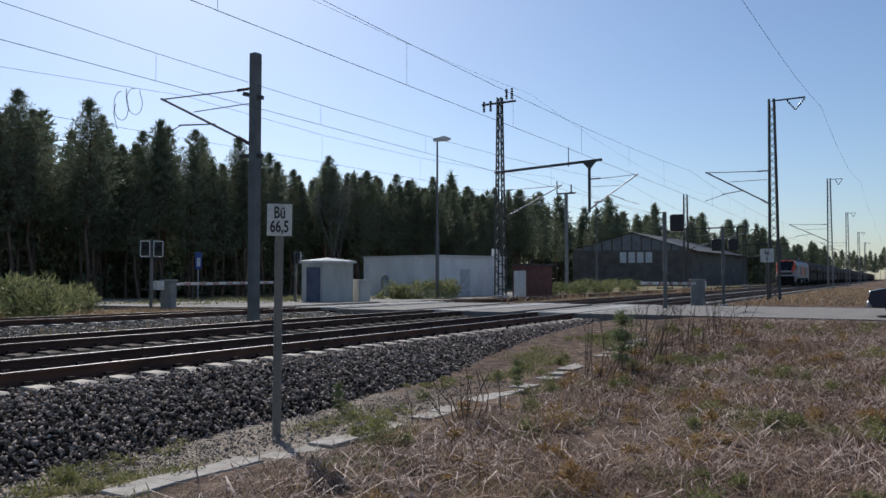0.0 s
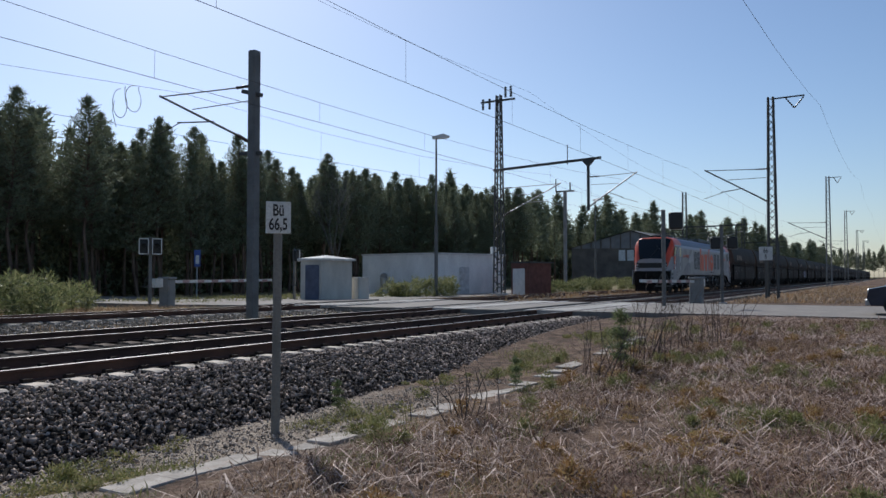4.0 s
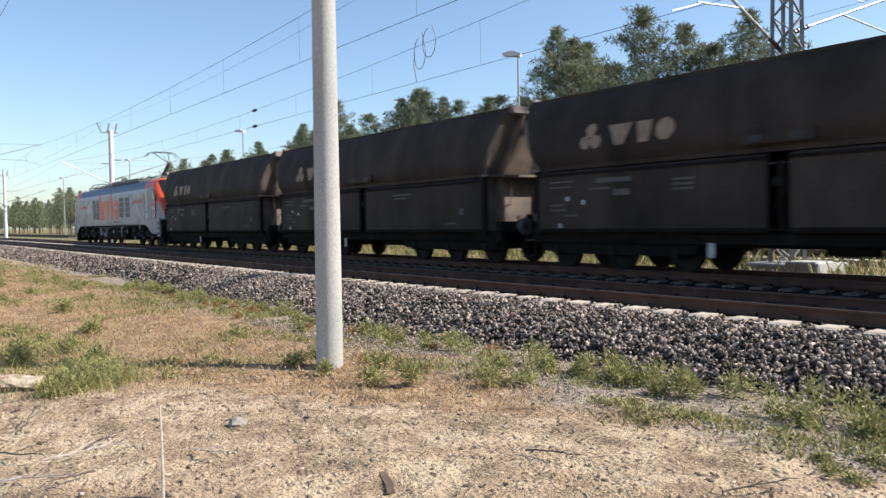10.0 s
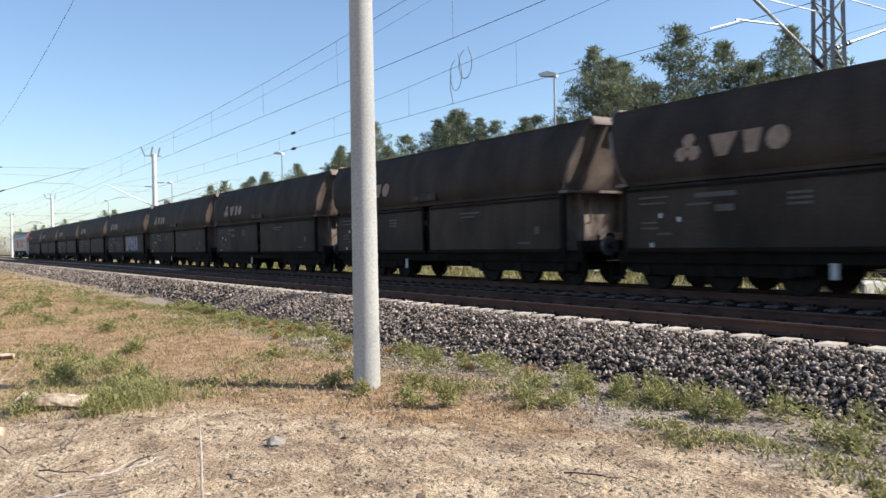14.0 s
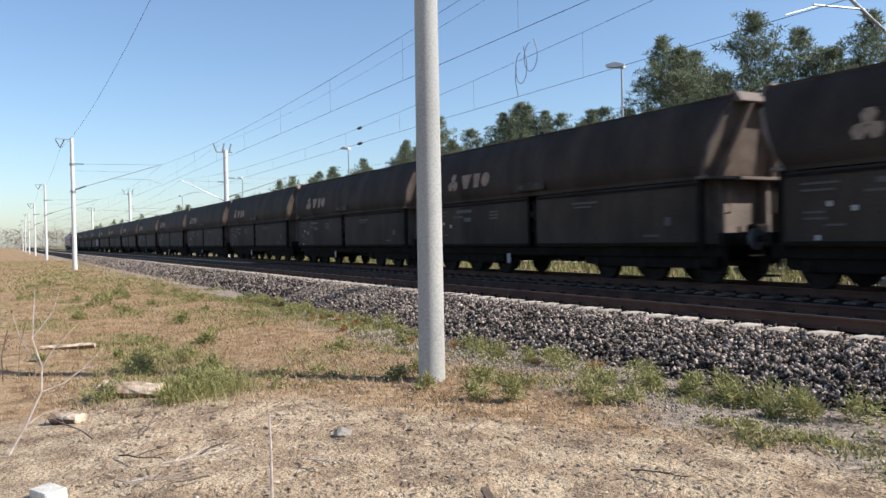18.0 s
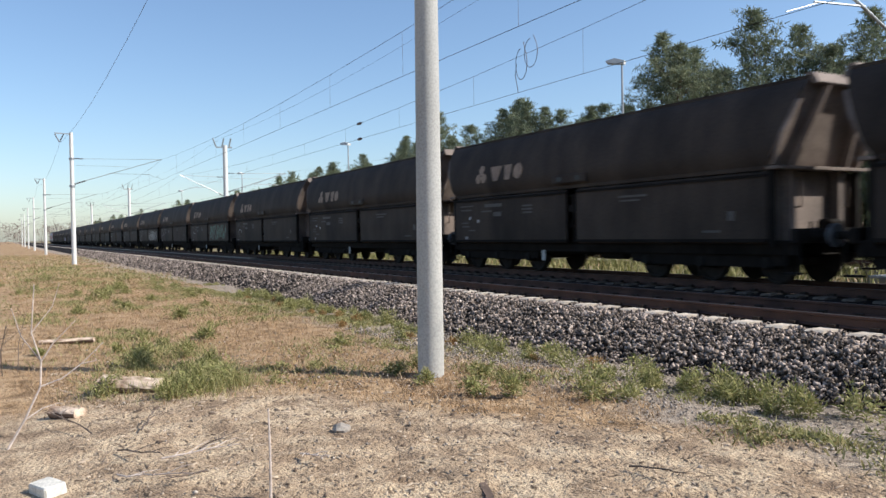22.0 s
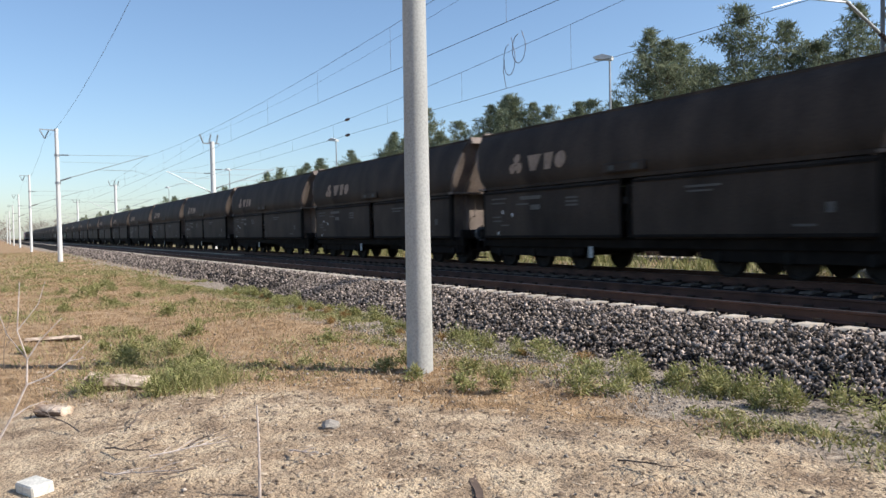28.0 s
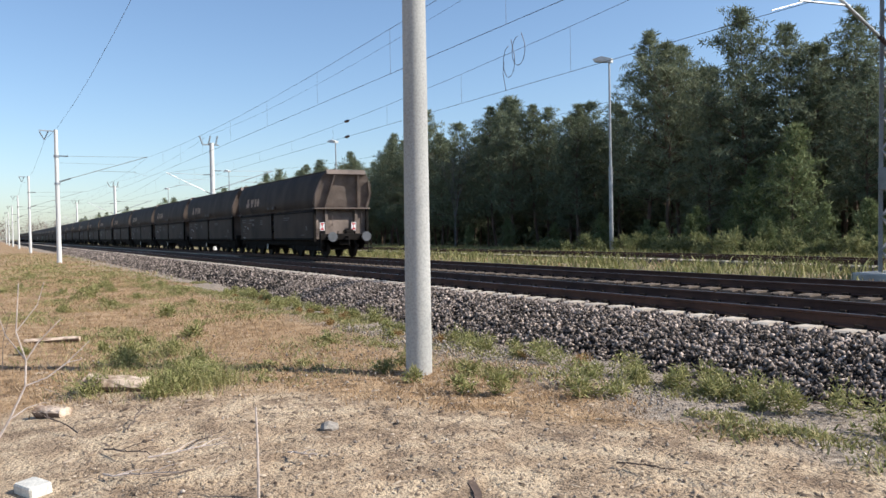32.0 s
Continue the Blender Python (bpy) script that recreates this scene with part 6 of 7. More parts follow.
for a in (-1.3, 1.35):
    for s in (-1, 1):
        w_ = part("wheel", Shape().bar((a, s * 0.72, 0.31), (a, s * 0.88, 0.31), 0.31, n=20), M_TYRE, car)
        part("rim", Shape().bar((a, s * 0.875, 0.31), (a, s * 0.89, 0.31), 0.2, n=14), M_GALV, w_)
for s in (-1, 1):
    part("headlight", Shape().box(1.9, 2.1, s * 0.62 - 0.16, s * 0.62 + 0.16, 0.66, 0.82, 0.03), M_GALV, car)
part("bumper", Shape().box(2.0, 2.16, -0.75, 0.75, 0.3, 0.5, 0.03), M_GALV, car)

# ---------------------------------------------------------------- trees
M_NEEDLE = leafy("pine_needles", (0.142, 0.168, 0.106), (0.23, 0.245, 0.15), 0.35, 0.28)
M_YOUNG = leafy("young_pine_needles", (0.125, 0.16, 0.07), (0.23, 0.25, 0.12), 0.35, 0.3)
M_BARK = paint("pine_bark", (0.13, 0.085, 0.06), 0.9, dark=0.6, light=1.5, scale=2, fine=15, streaks=0.4)
M_TWIG = paint("bare_twig", (0.13, 0.098, 0.08), 0.9)
M_BIRCH = paint("birch_bark", (0.20, 0.18, 0.165), 0.8, dark=0.6, scale=3)
M_GRASSG = leafy("green_grass", (0.185, 0.19, 0.07), (0.38, 0.33, 0.16), 0.35, 0.25)
M_STRAW = leafy("straw_grass", (0.38, 0.248, 0.134), (0.51, 0.38, 0.25), 0.35, 0.2)
M_HEATH = leafy("dead_bracken", (0.135, 0.075, 0.050), (0.36, 0.245, 0.18), 0.55, 0.1)
M_RUST = leafy("rusty_herb", (0.30, 0.17, 0.07), (0.42, 0.31, 0.13), 0.4, 0.3)
M_STALK = leafy("pale_stalk", (0.40, 0.29, 0.235), (0.62, 0.50, 0.42), 0.35, 0.1)
M_PALEWOOD = paint("weathered_pale_wood", (0.70, 0.66, 0.58), 0.85, dark=0.75, scale=9, fine=60)
M_LOG = paint("split_wood", (0.66, 0.52, 0.40), 0.85, dark=0.45, light=1.15, scale=9, fine=60, hue=(0.5, 0.3, 0.18), bump=0.5)


M_BAREWOOD = leafy("bare_wood", (0.22, 0.17, 0.145), (0.34, 0.28, 0.24), 0.3, 0.2)


def clump_cloud(rnd, centres, radii, per, size, flatten=0.7, outward=0.6, thin=0.3):
    """Small pointed leaf faces scattered about centres."""
    n = len(centres) * per
    c = np.repeat(np.asarray(centres, float), per, 0)
    r = np.repeat(np.asarray(radii, float), per)[:, None]
    d = rnd.normal(size=(n, 3))
    d /= np.linalg.norm(d, axis=1)[:, None]
    p = c + d * r * rnd.uniform(0.25, 1.0, (n, 1)) * np.array([1, 1, flatten])
    a = rnd.normal(size=(n, 3)) * 0.8 + np.array([0, 0, 0.5]) + d * outward
    a /= np.linalg.norm(a, axis=1)[:, None]
    b = np.cross(a, rnd.normal(size=(n, 3)))
    b /= np.linalg.norm(b, axis=1)[:, None]
    s = size * rnd.uniform(0.6, 1.4, (n, 1))
    v = np.stack([p - b * s * thin, p + b * s * thin, p + a * s], 1).reshape(-1, 3)
    return v, np.arange(3 * n).reshape(-1, 3)


def pine_parts(seed, h, bare, dense, size=0.21, per=9, width=0.20, tuft=0.13, blunt=0.8, flat_=0.55):
    """Trunk with whorls of rising limbs as one shape, and the crown's needle brushes. bare: the share of the trunk without green."""
    rnd = np.random.default_rng(seed)
    t = Shape()
    pts, x, y = [], 0.0, 0.0
    for i in range(7):
        pts.append((x, y, h * i / 6))
        x, y = x + rnd.normal() * 0.010 * h, y + rnd.normal() * 0.010 * h
    for i in range(6):
        t.bar(pts[i], pts[i + 1], 0.011 * h * (1 - i / 6.2), 0.011 * h * (1 - (i + 1) / 6.2), n=8, caps=False)
    centres, radii = [], []
    levels = int(h * dense)
    swell = rnd.uniform(0.75, 1.2, 9)
    for i in range(levels):
        u = min((i + rnd.uniform(0, 0.6)) / levels, 0.985)
        z = h * (bare + (1 - bare) * u)
        k = min(int(z / h * 6), 5)
        f = z / h * 6 - k
        bx, by = pts[k][0] + (pts[k + 1][0] - pts[k][0]) * f, pts[k][1] + (pts[k + 1][1] - pts[k][1]) * f
        ln0 = h * width * (1 - u) ** blunt * (0.5 + 0.5 * min(1.0, u / 0.25)) * swell[int(u * 8.99)] + 0.006 * h
        turn = rnd.uniform(0, 6.28)
        limbs = 7 if u < 0.8 else 5
        for m in range(limbs):
            a, ln = turn + 6.283 * m / limbs + rnd.normal() * 0.3, ln0 * rnd.uniform(0.6, 1.2)
            o = np.array((bx, by, z))
            tip = o + np.array((math.cos(a) * ln, math.sin(a) * ln, ln * rnd.uniform(0.15, 0.4) + ln * 0.7 * u))
            t.bar(tuple(o), tuple(tip), 0.0022 * h * (1 - u * 0.6), 0.0005 * h, n=4, caps=False)
            steps = (0.45, 0.72, 1.0) if ln < 0.09 * h else (0.35, 0.55, 0.72, 0.87, 1.0)
            for q in steps:
                w = o + (tip - o) * q + rnd.normal(size=3) * 0.10 * ln * np.array((1, 1, 0.35))
                centres.append(tuple(w))
                radii.append(tuft * rnd.uniform(0.7, 1.3) + 0.03 * ln)
    for q in (0.955, 0.975, 0.99, 1.0):
        centres.append((pts[-1][0], pts[-1][1], h * q))
        radii.append(tuft * 0.45)
    for z in np.linspace(h * 0.12, max(h * bare, h * 0.13), 12):      # dead branch stubs
        a = rnd.uniform(0, 6.3)
        t.bar((0, 0, z), (math.cos(a) * 0.08 * h, math.sin(a) * 0.08 * h, z + 0.15), 0.0016 * h, 0.0004 * h, n=4, caps=False)
    v, f = clump_cloud(rnd, centres, radii, per, size, flat_, 1.5, 0.10)
    return t, v, f


PINES = []
for seed, h, bare, dense in ((1, 13.2, 0.36, 2.2), (2, 13.8, 0.40, 2.2), (3, 12.6, 0.30, 2.3), (4, 14.2, 0.38, 2.1), (5, 12.8, 0.18, 1.7), (6, 11.6, 0.14, 1.8), (7, 12.2, 0.26, 1.7), (8, 13.4, 0.22, 1.6)):
    t, v, f = pine_parts(seed, h, bare, dense, width=0.20 if seed < 5 else 0.30, blunt=0.95 if seed < 5 else 0.8, size=0.27, per=11 if seed < 5 else 22, tuft=0.13 if seed < 5 else 0.24, flat_=0.55 if seed < 5 else 0.34)
    PINES.append((h, t.mesh("trunk", M_BARK, True), raw_mesh("crown", v, f, M_NEEDLE), v, f))


def pine(x, y, k, s, turn, label="dark green Scots pine at the forest edge"):
    h, tm, cm = PINES[k][:3]
    m = thing("pine_tree", label, "tree", pose(x, y, -0.35, 0, 0, turn) @ Matrix.Scale(s, 4), "pines of the forest edge")
    part("trunk", tm, None, m)
    part("crown", cm, None, m)
    return m


def edge_y(x):
    """Front line of the forest."""
    return float(np.interp(x, [-400, -120, -60, -40, -25, -8, 6, 14, 30, 60, 82, 116, 124, 215, 235, 330, 600], [44, 40, 38.5, 40, 42.5, 46, 54, 54, 47, 49, 47, 46, 80, 80, 44, 36, 44]))


def tall(x):
    return float(np.interp(x, [-112, -80, -72, -60, -48, -45.5, -44.5, -37.5, -36.5, -33.2, -32.6, -27.2, -26, -16, -8, 6, 14, 22, 30, 45, 60, 112, 124, 215, 235], [0.85, 0.9, 0.96, 1.0, 0.96, 0.86, 1.14, 1.18, 0.74, 0.74, 1.2, 1.2, 0.72, 0.78, 0.76, 0.74, 0.8, 0.93, 0.95, 0.93, 0.95, 1.0, 1.35, 1.35, 1.0]))


rnd = random.Random(11)
x = -112.0
while x < 112:
    for row in range(2):
        yy = edge_y(x) + row * 3.4 + rnd.uniform(-1.3, 1.3)
        pine(x + rnd.uniform(-1.2, 1.2) + row * 1.6, yy, rnd.randrange(4) + (0 if x > 8 else 4), rnd.uniform(0.88, 1.06) * tall(x), rnd.uniform(0, 360))
    x += rnd.uniform(2.8, 4.0) if x < 8 else rnd.uniform(1.3, 2.0)

# deeper rows and the far woods, nobody could count them
fv, ff, tv, n0 = [], [], Shape(), 0
def far_tree(x, y, s, thin=None):
    global n0
    h, _, _, v, f = PINES[rnd.randrange(4) + (0 if x > 8 else 4)]
    keep = len(f) // (thin or (8 if abs(x) < 130 else 10))
    grow = math.sqrt(thin or (8 if abs(x) < 130 else 10)) * (1.3 if x > 120 else 0.93)
    a = rnd.uniform(0, 6.28)
    w = v.reshape(-1, 3, 3)[np.random.default_rng(int(abs(x) * 97) + n0).permutation(len(f))[:keep]]
    mid = w.mean(1, keepdims=True)
    w = (mid + (w - mid) * grow).reshape(-1, 3)
    r = np.stack([w[:, 0] * math.cos(a) - w[:, 1] * math.sin(a), w[:, 0] * math.sin(a) + w[:, 1] * math.cos(a), w[:, 2]], 1) * s + np.array([x, y, -0.35])
    fv.append(r)
    ff.append(np.arange(len(r)).reshape(-1, 3) + n0)
    n0 += len(r)
    tv.bar((x, y, -0.4), (x, y, h * s * 0.8), 0.14, 0.05, n=5, caps=False)


x = -112.0
while x < 114:
    for row in range(6 if x > 8 else 3):
        far_tree(x + rnd.uniform(-1.5, 1.5), edge_y(x) + 6.0 + row * 3.6 + rnd.uniform(-1.5, 1.5), rnd.uniform(0.88, 1.05) * tall(x) * (1.0 if x > 8 else 0.86), 9 if x > 8 else 5)
    x += rnd.uniform(2.2, 3.2) if x > 8 else rnd.uniform(2.8, 4.0)
for sgn in (-1, 1):
    x = 113.0
    while x < 520:
        for row in range(2):
            far_tree(sgn * x + rnd.uniform(-2, 2), edge_y(sgn * x) + row * 6 + rnd.uniform(-3, 3), rnd.uniform(0.8, 1.15) * tall(sgn * x))
        x += rnd.uniform(3.0, 5.5) * (1 + (x - 113) / 250)
for k in range(34):     # the wood behind the goods hall
    u = k / 33
    for row in range(3):
        fx, fy = 128 + 110 * u, 82 - 50 * u
        far_tree(fx + row * 9 + rnd.uniform(-3, 3), fy + row * 9 + rnd.uniform(-3, 3), (1.25 + 0.15 * math.sin(k * 1.7)) * rnd.uniform(0.85, 1.1), 6)
for k in range(40):
    far_tree(238 + k * 5 + rnd.uniform(-3, 3), 34 - 0.12 * k + rnd.uniform(-2, 6), rnd.uniform(0.9, 1.25), 9)
for k in range(46):     # the wood that closes the view where the line bends away
    far_tree(640 + rnd.uniform(-12, 12), -60 + k * 2.9, rnd.uniform(1.2, 1.7))
x = 140.0
while x < 700:     # the wood on the near side, far along the line
    far_tree(x, -12 - (x - 140) * 0.05 + rnd.uniform(-4, 4), rnd.uniform(0.6, 1.0))
    x += rnd.uniform(5, 9)
und = np.random.default_rng(8)
cs, rs = [], []
for k in range(4200):
    ux = und.uniform(-125, 120) if k % 2 else und.uniform(8, 120)
    cs.append((ux, edge_y(ux) + und.uniform(3.0, 26), -0.3 + und.uniform(0.1, 6.0 if ux > 8 else 3.2) * und.uniform(0.3, 1)))
    rs.append(und.uniform(0.5, 1.1))
uv, uf = clump_cloud(und, cs, rs, 26, 0.42, 0.9)
tagged(new("undergrowth", raw_mesh("undergrowth", uv, uf, M_NEEDLE)), "dark undergrowth between the pine trunks", "undergrowth", kind="stuff")
cs, rs = [], []
for k in range(2400):
    ux = und.uniform(2, 122)
    cs.append((ux, edge_y(ux) + und.uniform(15, 30), -0.3 + und.uniform(0, 8.5)))
    rs.append(und.uniform(0.8, 1.5))
for k in range(1900):
    ux = und.uniform(-125, 6)
    cs.append((ux, edge_y(ux) + und.uniform(9, 20), -0.3 + und.uniform(0, 6.5)))
    rs.append(und.uniform(0.8, 1.4))
uv, uf = clump_cloud(und, cs, rs, 16, 0.95, 0.9)
for k in range(520):     # the low dark edge of the far woods
    if k % 3:
        u = und.uniform(0, 1)
        cs3 = (128 + 110 * u + und.uniform(0, 22), 82 - 50 * u + und.uniform(2, 22))
    else:
        cs3 = (und.uniform(236, 440), und.uniform(32, 44))
    wv, wf = clump_cloud(und, [(*cs3, und.uniform(0.3, 6.5))], [und.uniform(1.6, 2.8)], 22, 1.6, 0.9)
    uf = np.concatenate([uf, wf + len(uv)])
    uv = np.concatenate([uv, wv])
cs2 = [(-560 + und.uniform(-15, 15), und.uniform(-260, 9), und.uniform(0, 11)) for _ in range(620)]
cs2 += [(-560 + und.uniform(-15, 15), und.uniform(16, 60), und.uniform(0, 11)) for _ in range(90)]
wv, wf = clump_cloud(und, cs2, [und.uniform(2.0, 3.6) for _ in cs2], 26, 1.5, 1.2, 0.8, 0.1)
tagged(new("far_wood", raw_mesh("far_wood", wv, wf, M_BAREWOOD)), "distant brownish leafless wood along the horizon", "wood", kind="stuff")
tagged(new("forest_depth", raw_mesh("forest_depth", uv, uf, M_NEEDLE)), "dark depth of the pine forest", "forest", kind="stuff")
tagged(new("forest", raw_mesh("forest", np.concatenate(fv), np.concatenate(ff), M_NEEDLE)), "dark pine forest behind the edge trees", "forest", kind="stuff")
solid("forest_trunks", tv, M_BARK, "brown trunks of the pine forest", "forest", kind="stuff")


def bare_tree(x, y, h, seed, label):
    r = random.Random(seed)
    s = Shape()
    def grow(p, d, ln, rad, lvl):
        q = p + d * ln
        s.bar(p, q, rad, rad * 0.6, n=5 if lvl > 1 else 7, caps=False)
        if lvl >= 5:
            return
        for _ in range(3):
            nd = (d + Vector((r.uniform(-0.45, 0.45), r.uniform(-0.45, 0.45), r.uniform(0.1, 0.45)))).normalized()
            grow(q, nd, ln * r.uniform(0.6, 0.8), rad * 0.55, lvl + 1)
    grow(Vector((0, 0, -0.2)), Vector((0.02, 0, 1)), h * 0.30, 0.008 * h, 0)
    m = thing("birch_tree", label, "tree", pose(x, y, -0.3), "bare birches")
    part("crown_wood", s, M_BIRCH, m)


bare_tree(60.5, 45.0, 12.5, 3, "leafless pale birch before the dark pines")
bare_tree(64.0, 47.0, 11.5, 4, "leafless pale birch before the dark pines")
bare_tree(-62.0, 37.0, 9.5, 5, "leafless pale birch before the dark pines")

# young pines and shrubs along the far side
YOUNG = []
for seed, h in ((21, 3.2), (22, 2.2), (23, 4.2)):
    t, v, f = pine_parts(seed, h, 0.03, 4.5, 0.17, 12, 0.34, 0.12)
    YOUNG.append((t.mesh("trunk", M_BARK), raw_mesh("crown", v, f, M_YOUNG)))


def young_pine(x, y, k, s, z=-0.35):
    m = thing("young_pine", "bright green young pine on the verge", "tree", pose(x, y, z, 0, 0, rnd.uniform(0, 360)) @ Matrix.Scale(s, 4), "young pines")
    part("trunk", YOUNG[k][0], None, m)
    part("crown", YOUNG[k][1], None, m)


for x, y, k, s in ((-26.5, 36.5, 2, 1.6), (-30, 37.5, 2, 1.15), (-23.5, 34.6, 0, 0.8), (-28.6, 34.2, 0, 0.75), (-31.5, 34.4, 0, 0.7), (-20.8, 34.0, 0, 0.8), (-33.8, 34.6, 1, 0.8), (-25.8, 33.6, 1, 0.8), (-18.2, 33.6, 1, 0.9), (-33, 36.5, 1, 1.2), (-36.5, 36, 1, 0.9), (-22, 36, 1, 1.2), (-19.5, 35, 0, 0.9), (-41, 36, 0, 0.8), (-46, 36, 1, 0.9), (-27, 34.5, 1, 0.8), (-52, 36, 0, 0.8), (-58, 36, 1, 0.9), (-16, 36, 2, 0.9), (-10, 38, 1, 1.1), (-4, 36, 0, 1.1),
                   (5.0, 33, 1, 1.1), (1.0, 32, 0, 1.0)):
    young_pine(x, y, k, s)
t, v, f = pine_parts(29, 1.5, 0.2, 4.0, 0.13, 6, 0.30, 0.06)
YOUNG.append((t.mesh("trunk", M_BARK), raw_mesh("crown", v, f, M_YOUNG)))
young_pine(13.8, 3.9, 3, 0.75, -0.52)
young_pine(11.4, 4.9, 3, 0.35, -0.6)
young_pine(9.0, 6.6, 3, 0.3, -0.72)


# ---------------------------------------------------------------- grasses and dead stalks
def blades(name, spots, per, h, spread_, mat, label, lean=0.5, wide=0.008, seed=1, droop=0.0):
    """Tufts of thin blades; spots: x, y, size."""
    r = np.random.default_rng(seed)
    s = np.repeat(np.asarray(spots, float), per, 0)
    n = len(s)
    off = r.normal(size=(n, 2)) * spread_ * s[:, 2:3]
    base = np.stack([s[:, 0] + off[:, 0], s[:, 1] + off[:, 1], np.zeros(n)], 1)
    base[:, 2] = [ground_z(a, b) - 0.015 for a, b in base[:, :2]]
    hh = h * s[:, 2] * r.uniform(0.35, 1.15, n)
    dirn = r.normal(size=(n, 2)) * lean
    mid = base + np.stack([dirn[:, 0] * hh * 0.35, dirn[:, 1] * hh * 0.35, hh * 0.6], 1)
    tip = base + np.stack([dirn[:, 0] * hh, dirn[:, 1] * hh, hh * r.uniform(0.6, 1.0, n) * (1 - droop)], 1)
    a = r.uniform(0, 2 * math.pi, n)
    w = np.stack([np.cos(a), np.sin(a), np.zeros(n)], 1) * wide * r.uniform(0.6, 1.5, (n, 1))
    v = np.stack([base - w, base + w, mid + w * 0.7, tip, mid - w * 0.7], 1).reshape(-1, 3)
    f = np.arange(n)[:, None] * 5
    f = np.concatenate([f + np.array([0, 1, 2]), f + np.array([0, 2, 4]), f + np.array([4, 2, 3])], 1).reshape(-1, 3)
    return tagged(new(name, raw_mesh(name, v, f, mat)), label, "grass", kind="stuff")


def herbs(name, spots, mat, label, per=150, size=0.034, seed=41):
    """Low mounds of small leaves."""
    q = np.random.default_rng(seed)
    cs = [(a, b, ground_z(a, b) + 0.02 * k) for a, b, k in spots]
    v, f = clump_cloud(q, cs, [0.17 * k for _, _, k in spots], per, size, 0.5)
    v[:, 2] = np.maximum(v[:, 2], v[:, 2] * 0 - 0.9)
    return tagged(new(name, raw_mesh(name, v, f, mat)), label, "herbs", kind="stuff")


r = np.random.default_rng(5)
def scatter(n, x0, x1, y0, y1, lo=0.6, hi=1.3, patch=0.0, seed=0.0):
    out = []
    while len(out) < n:
        x, y = r.uniform(x0, x1), r.uniform(y0, y1)
        if patch and noise.noise((x * 0.55, y * 0.9, seed)) < patch:
            continue
        out.append((x, y, r.uniform(lo, hi)))
    return out


def off_sand(spots):
    """Leaves the trodden sand bare."""
    return [p for p in spots if p[0] < -8.8 or p[1] > min(0.55 * p[0] + 7.75, 5.5)]


blades("verge_grass", scatter(200, -30, 2.5, 5.2, 7.3, 0.6, 1.3, 0.12, 3.0), 60, 0.11, 0.15, M_GRASSG, "low green and yellow grass along the ballast foot", 0.8, 0.008, 2)
herbs("verge_herbs", scatter(200, -32, 2.2, 5.1, 7.25, 0.4, 1.1, 0.14, 3.0), M_GRASSG, "low green herbs along the ballast foot")
herbs("verge_herbs", scatter(90, 3, 20, 5.4, 7.4, 0.4, 1.0, 0.2, 5.0), M_GRASSG, "low green herbs along the ballast foot", 130, 0.034, 42)
herbs("verge_herbs", scatter(90, -34, -9, 0.8, 5.0, 0.4, 1.0, 0.22, 7.0), M_GRASSG, "low green herbs on the dry verge", 150, 0.034, 43)
herbs("verge_herbs", scatter(130, 3, 22, -1.0, 4.6, 0.4, 1.0, 0.2, 8.0), M_RUST, "rust-coloured herbs in the bracken", 110, 0.034, 44)
blades("verge_grass", scatter(700, -60, -9.0, 0.2, 6.3, 0.6, 1.3, 0.05, 7.0), 60, 0.11, 0.26, M_GRASSG, "patches of green grass on the dry verge", 0.7, 0.007, 3)
blades("dry_grass", off_sand(scatter(1900, -40, -7.2, 0.2, 6.4, 0.6, 1.2)), 36, 0.10, 0.3, M_STRAW, "dry straw-coloured grass on the verge", 0.9, 0.005, 4)
blades("dry_grass", off_sand(scatter(200, -8, 3.5, 3.6, 6.0, 0.6, 1.1, 0.05, 1.0)), 40, 0.11, 0.18, M_STRAW, "dry straw-coloured grass on the verge", 0.9, 0.005, 5)
blades("dry_grass", scatter(700, -110, -38, -6, 6.6, 0.8, 1.5), 24, 0.14, 0.7, M_STRAW, "dry straw-coloured grass along the line", 0.9, 0.016, 61)
blades("verge_grass", scatter(360, -110, -34, -6, 6.6, 0.8, 1.6, 0.02, 7.0), 26, 0.16, 0.6, M_GRASSG, "green and yellow grass along the line", 0.8, 0.016, 62)
blades("dead_bracken", scatter(1500, 3.2, 24, -1.5, 4.7, 0.6, 1.4, -0.25, 1.5), 34, 0.17, 0.22, M_HEATH, "brown dead bracken and heath stalks", 1.6, 0.0045, 6, 0.35)
blades("dead_bracken", scatter(420, 2.6, 24, 0.3, 5.2, 0.6, 1.2, 0.08, 2.0), 44, 0.16, 0.2, M_STRAW, "dry grass among the dead bracken", 0.9, 0.004, 7)
blades("verge_grass", scatter(300, 3, 24, -1.0, 7.2, 0.6, 1.2, 0.16, 9.0), 70, 0.15, 0.18, M_GRASSG, "green tufts among the dead bracken", 0.7, 0.005, 8)
blades("pale_stalks", scatter(1700, 3.0, 24, -1.5, 4.6, 0.6, 1.5, -0.1, 6.0), 8, 0.2, 0.28, M_STALK, "pale dry stalks lying in the bracken", 1.9, 0.0065, 21, 0.7)
blades("weeds", scatter(1000, -75, 6, 18.4, 35, 0.6, 1.7, -0.1, 4.0), 34, 0.32, 0.42, M_GRASSG, "tall weeds between the far tracks", 0.5, 0.02, 9)
blades("weeds", scatter(800, -75, 24, 18.4, 34, 0.5, 1.3), 24, 0.2, 0.5, M_STRAW, "dry grass between the far tracks", 0.6, 0.018, 10)
blades("weeds", scatter(300, 37, 110, 18, 24, 0.7, 1.5), 40, 0.3, 0.6, M_STRAW, "dry grass beyond the crossing", 0.6, 0.03, 11)
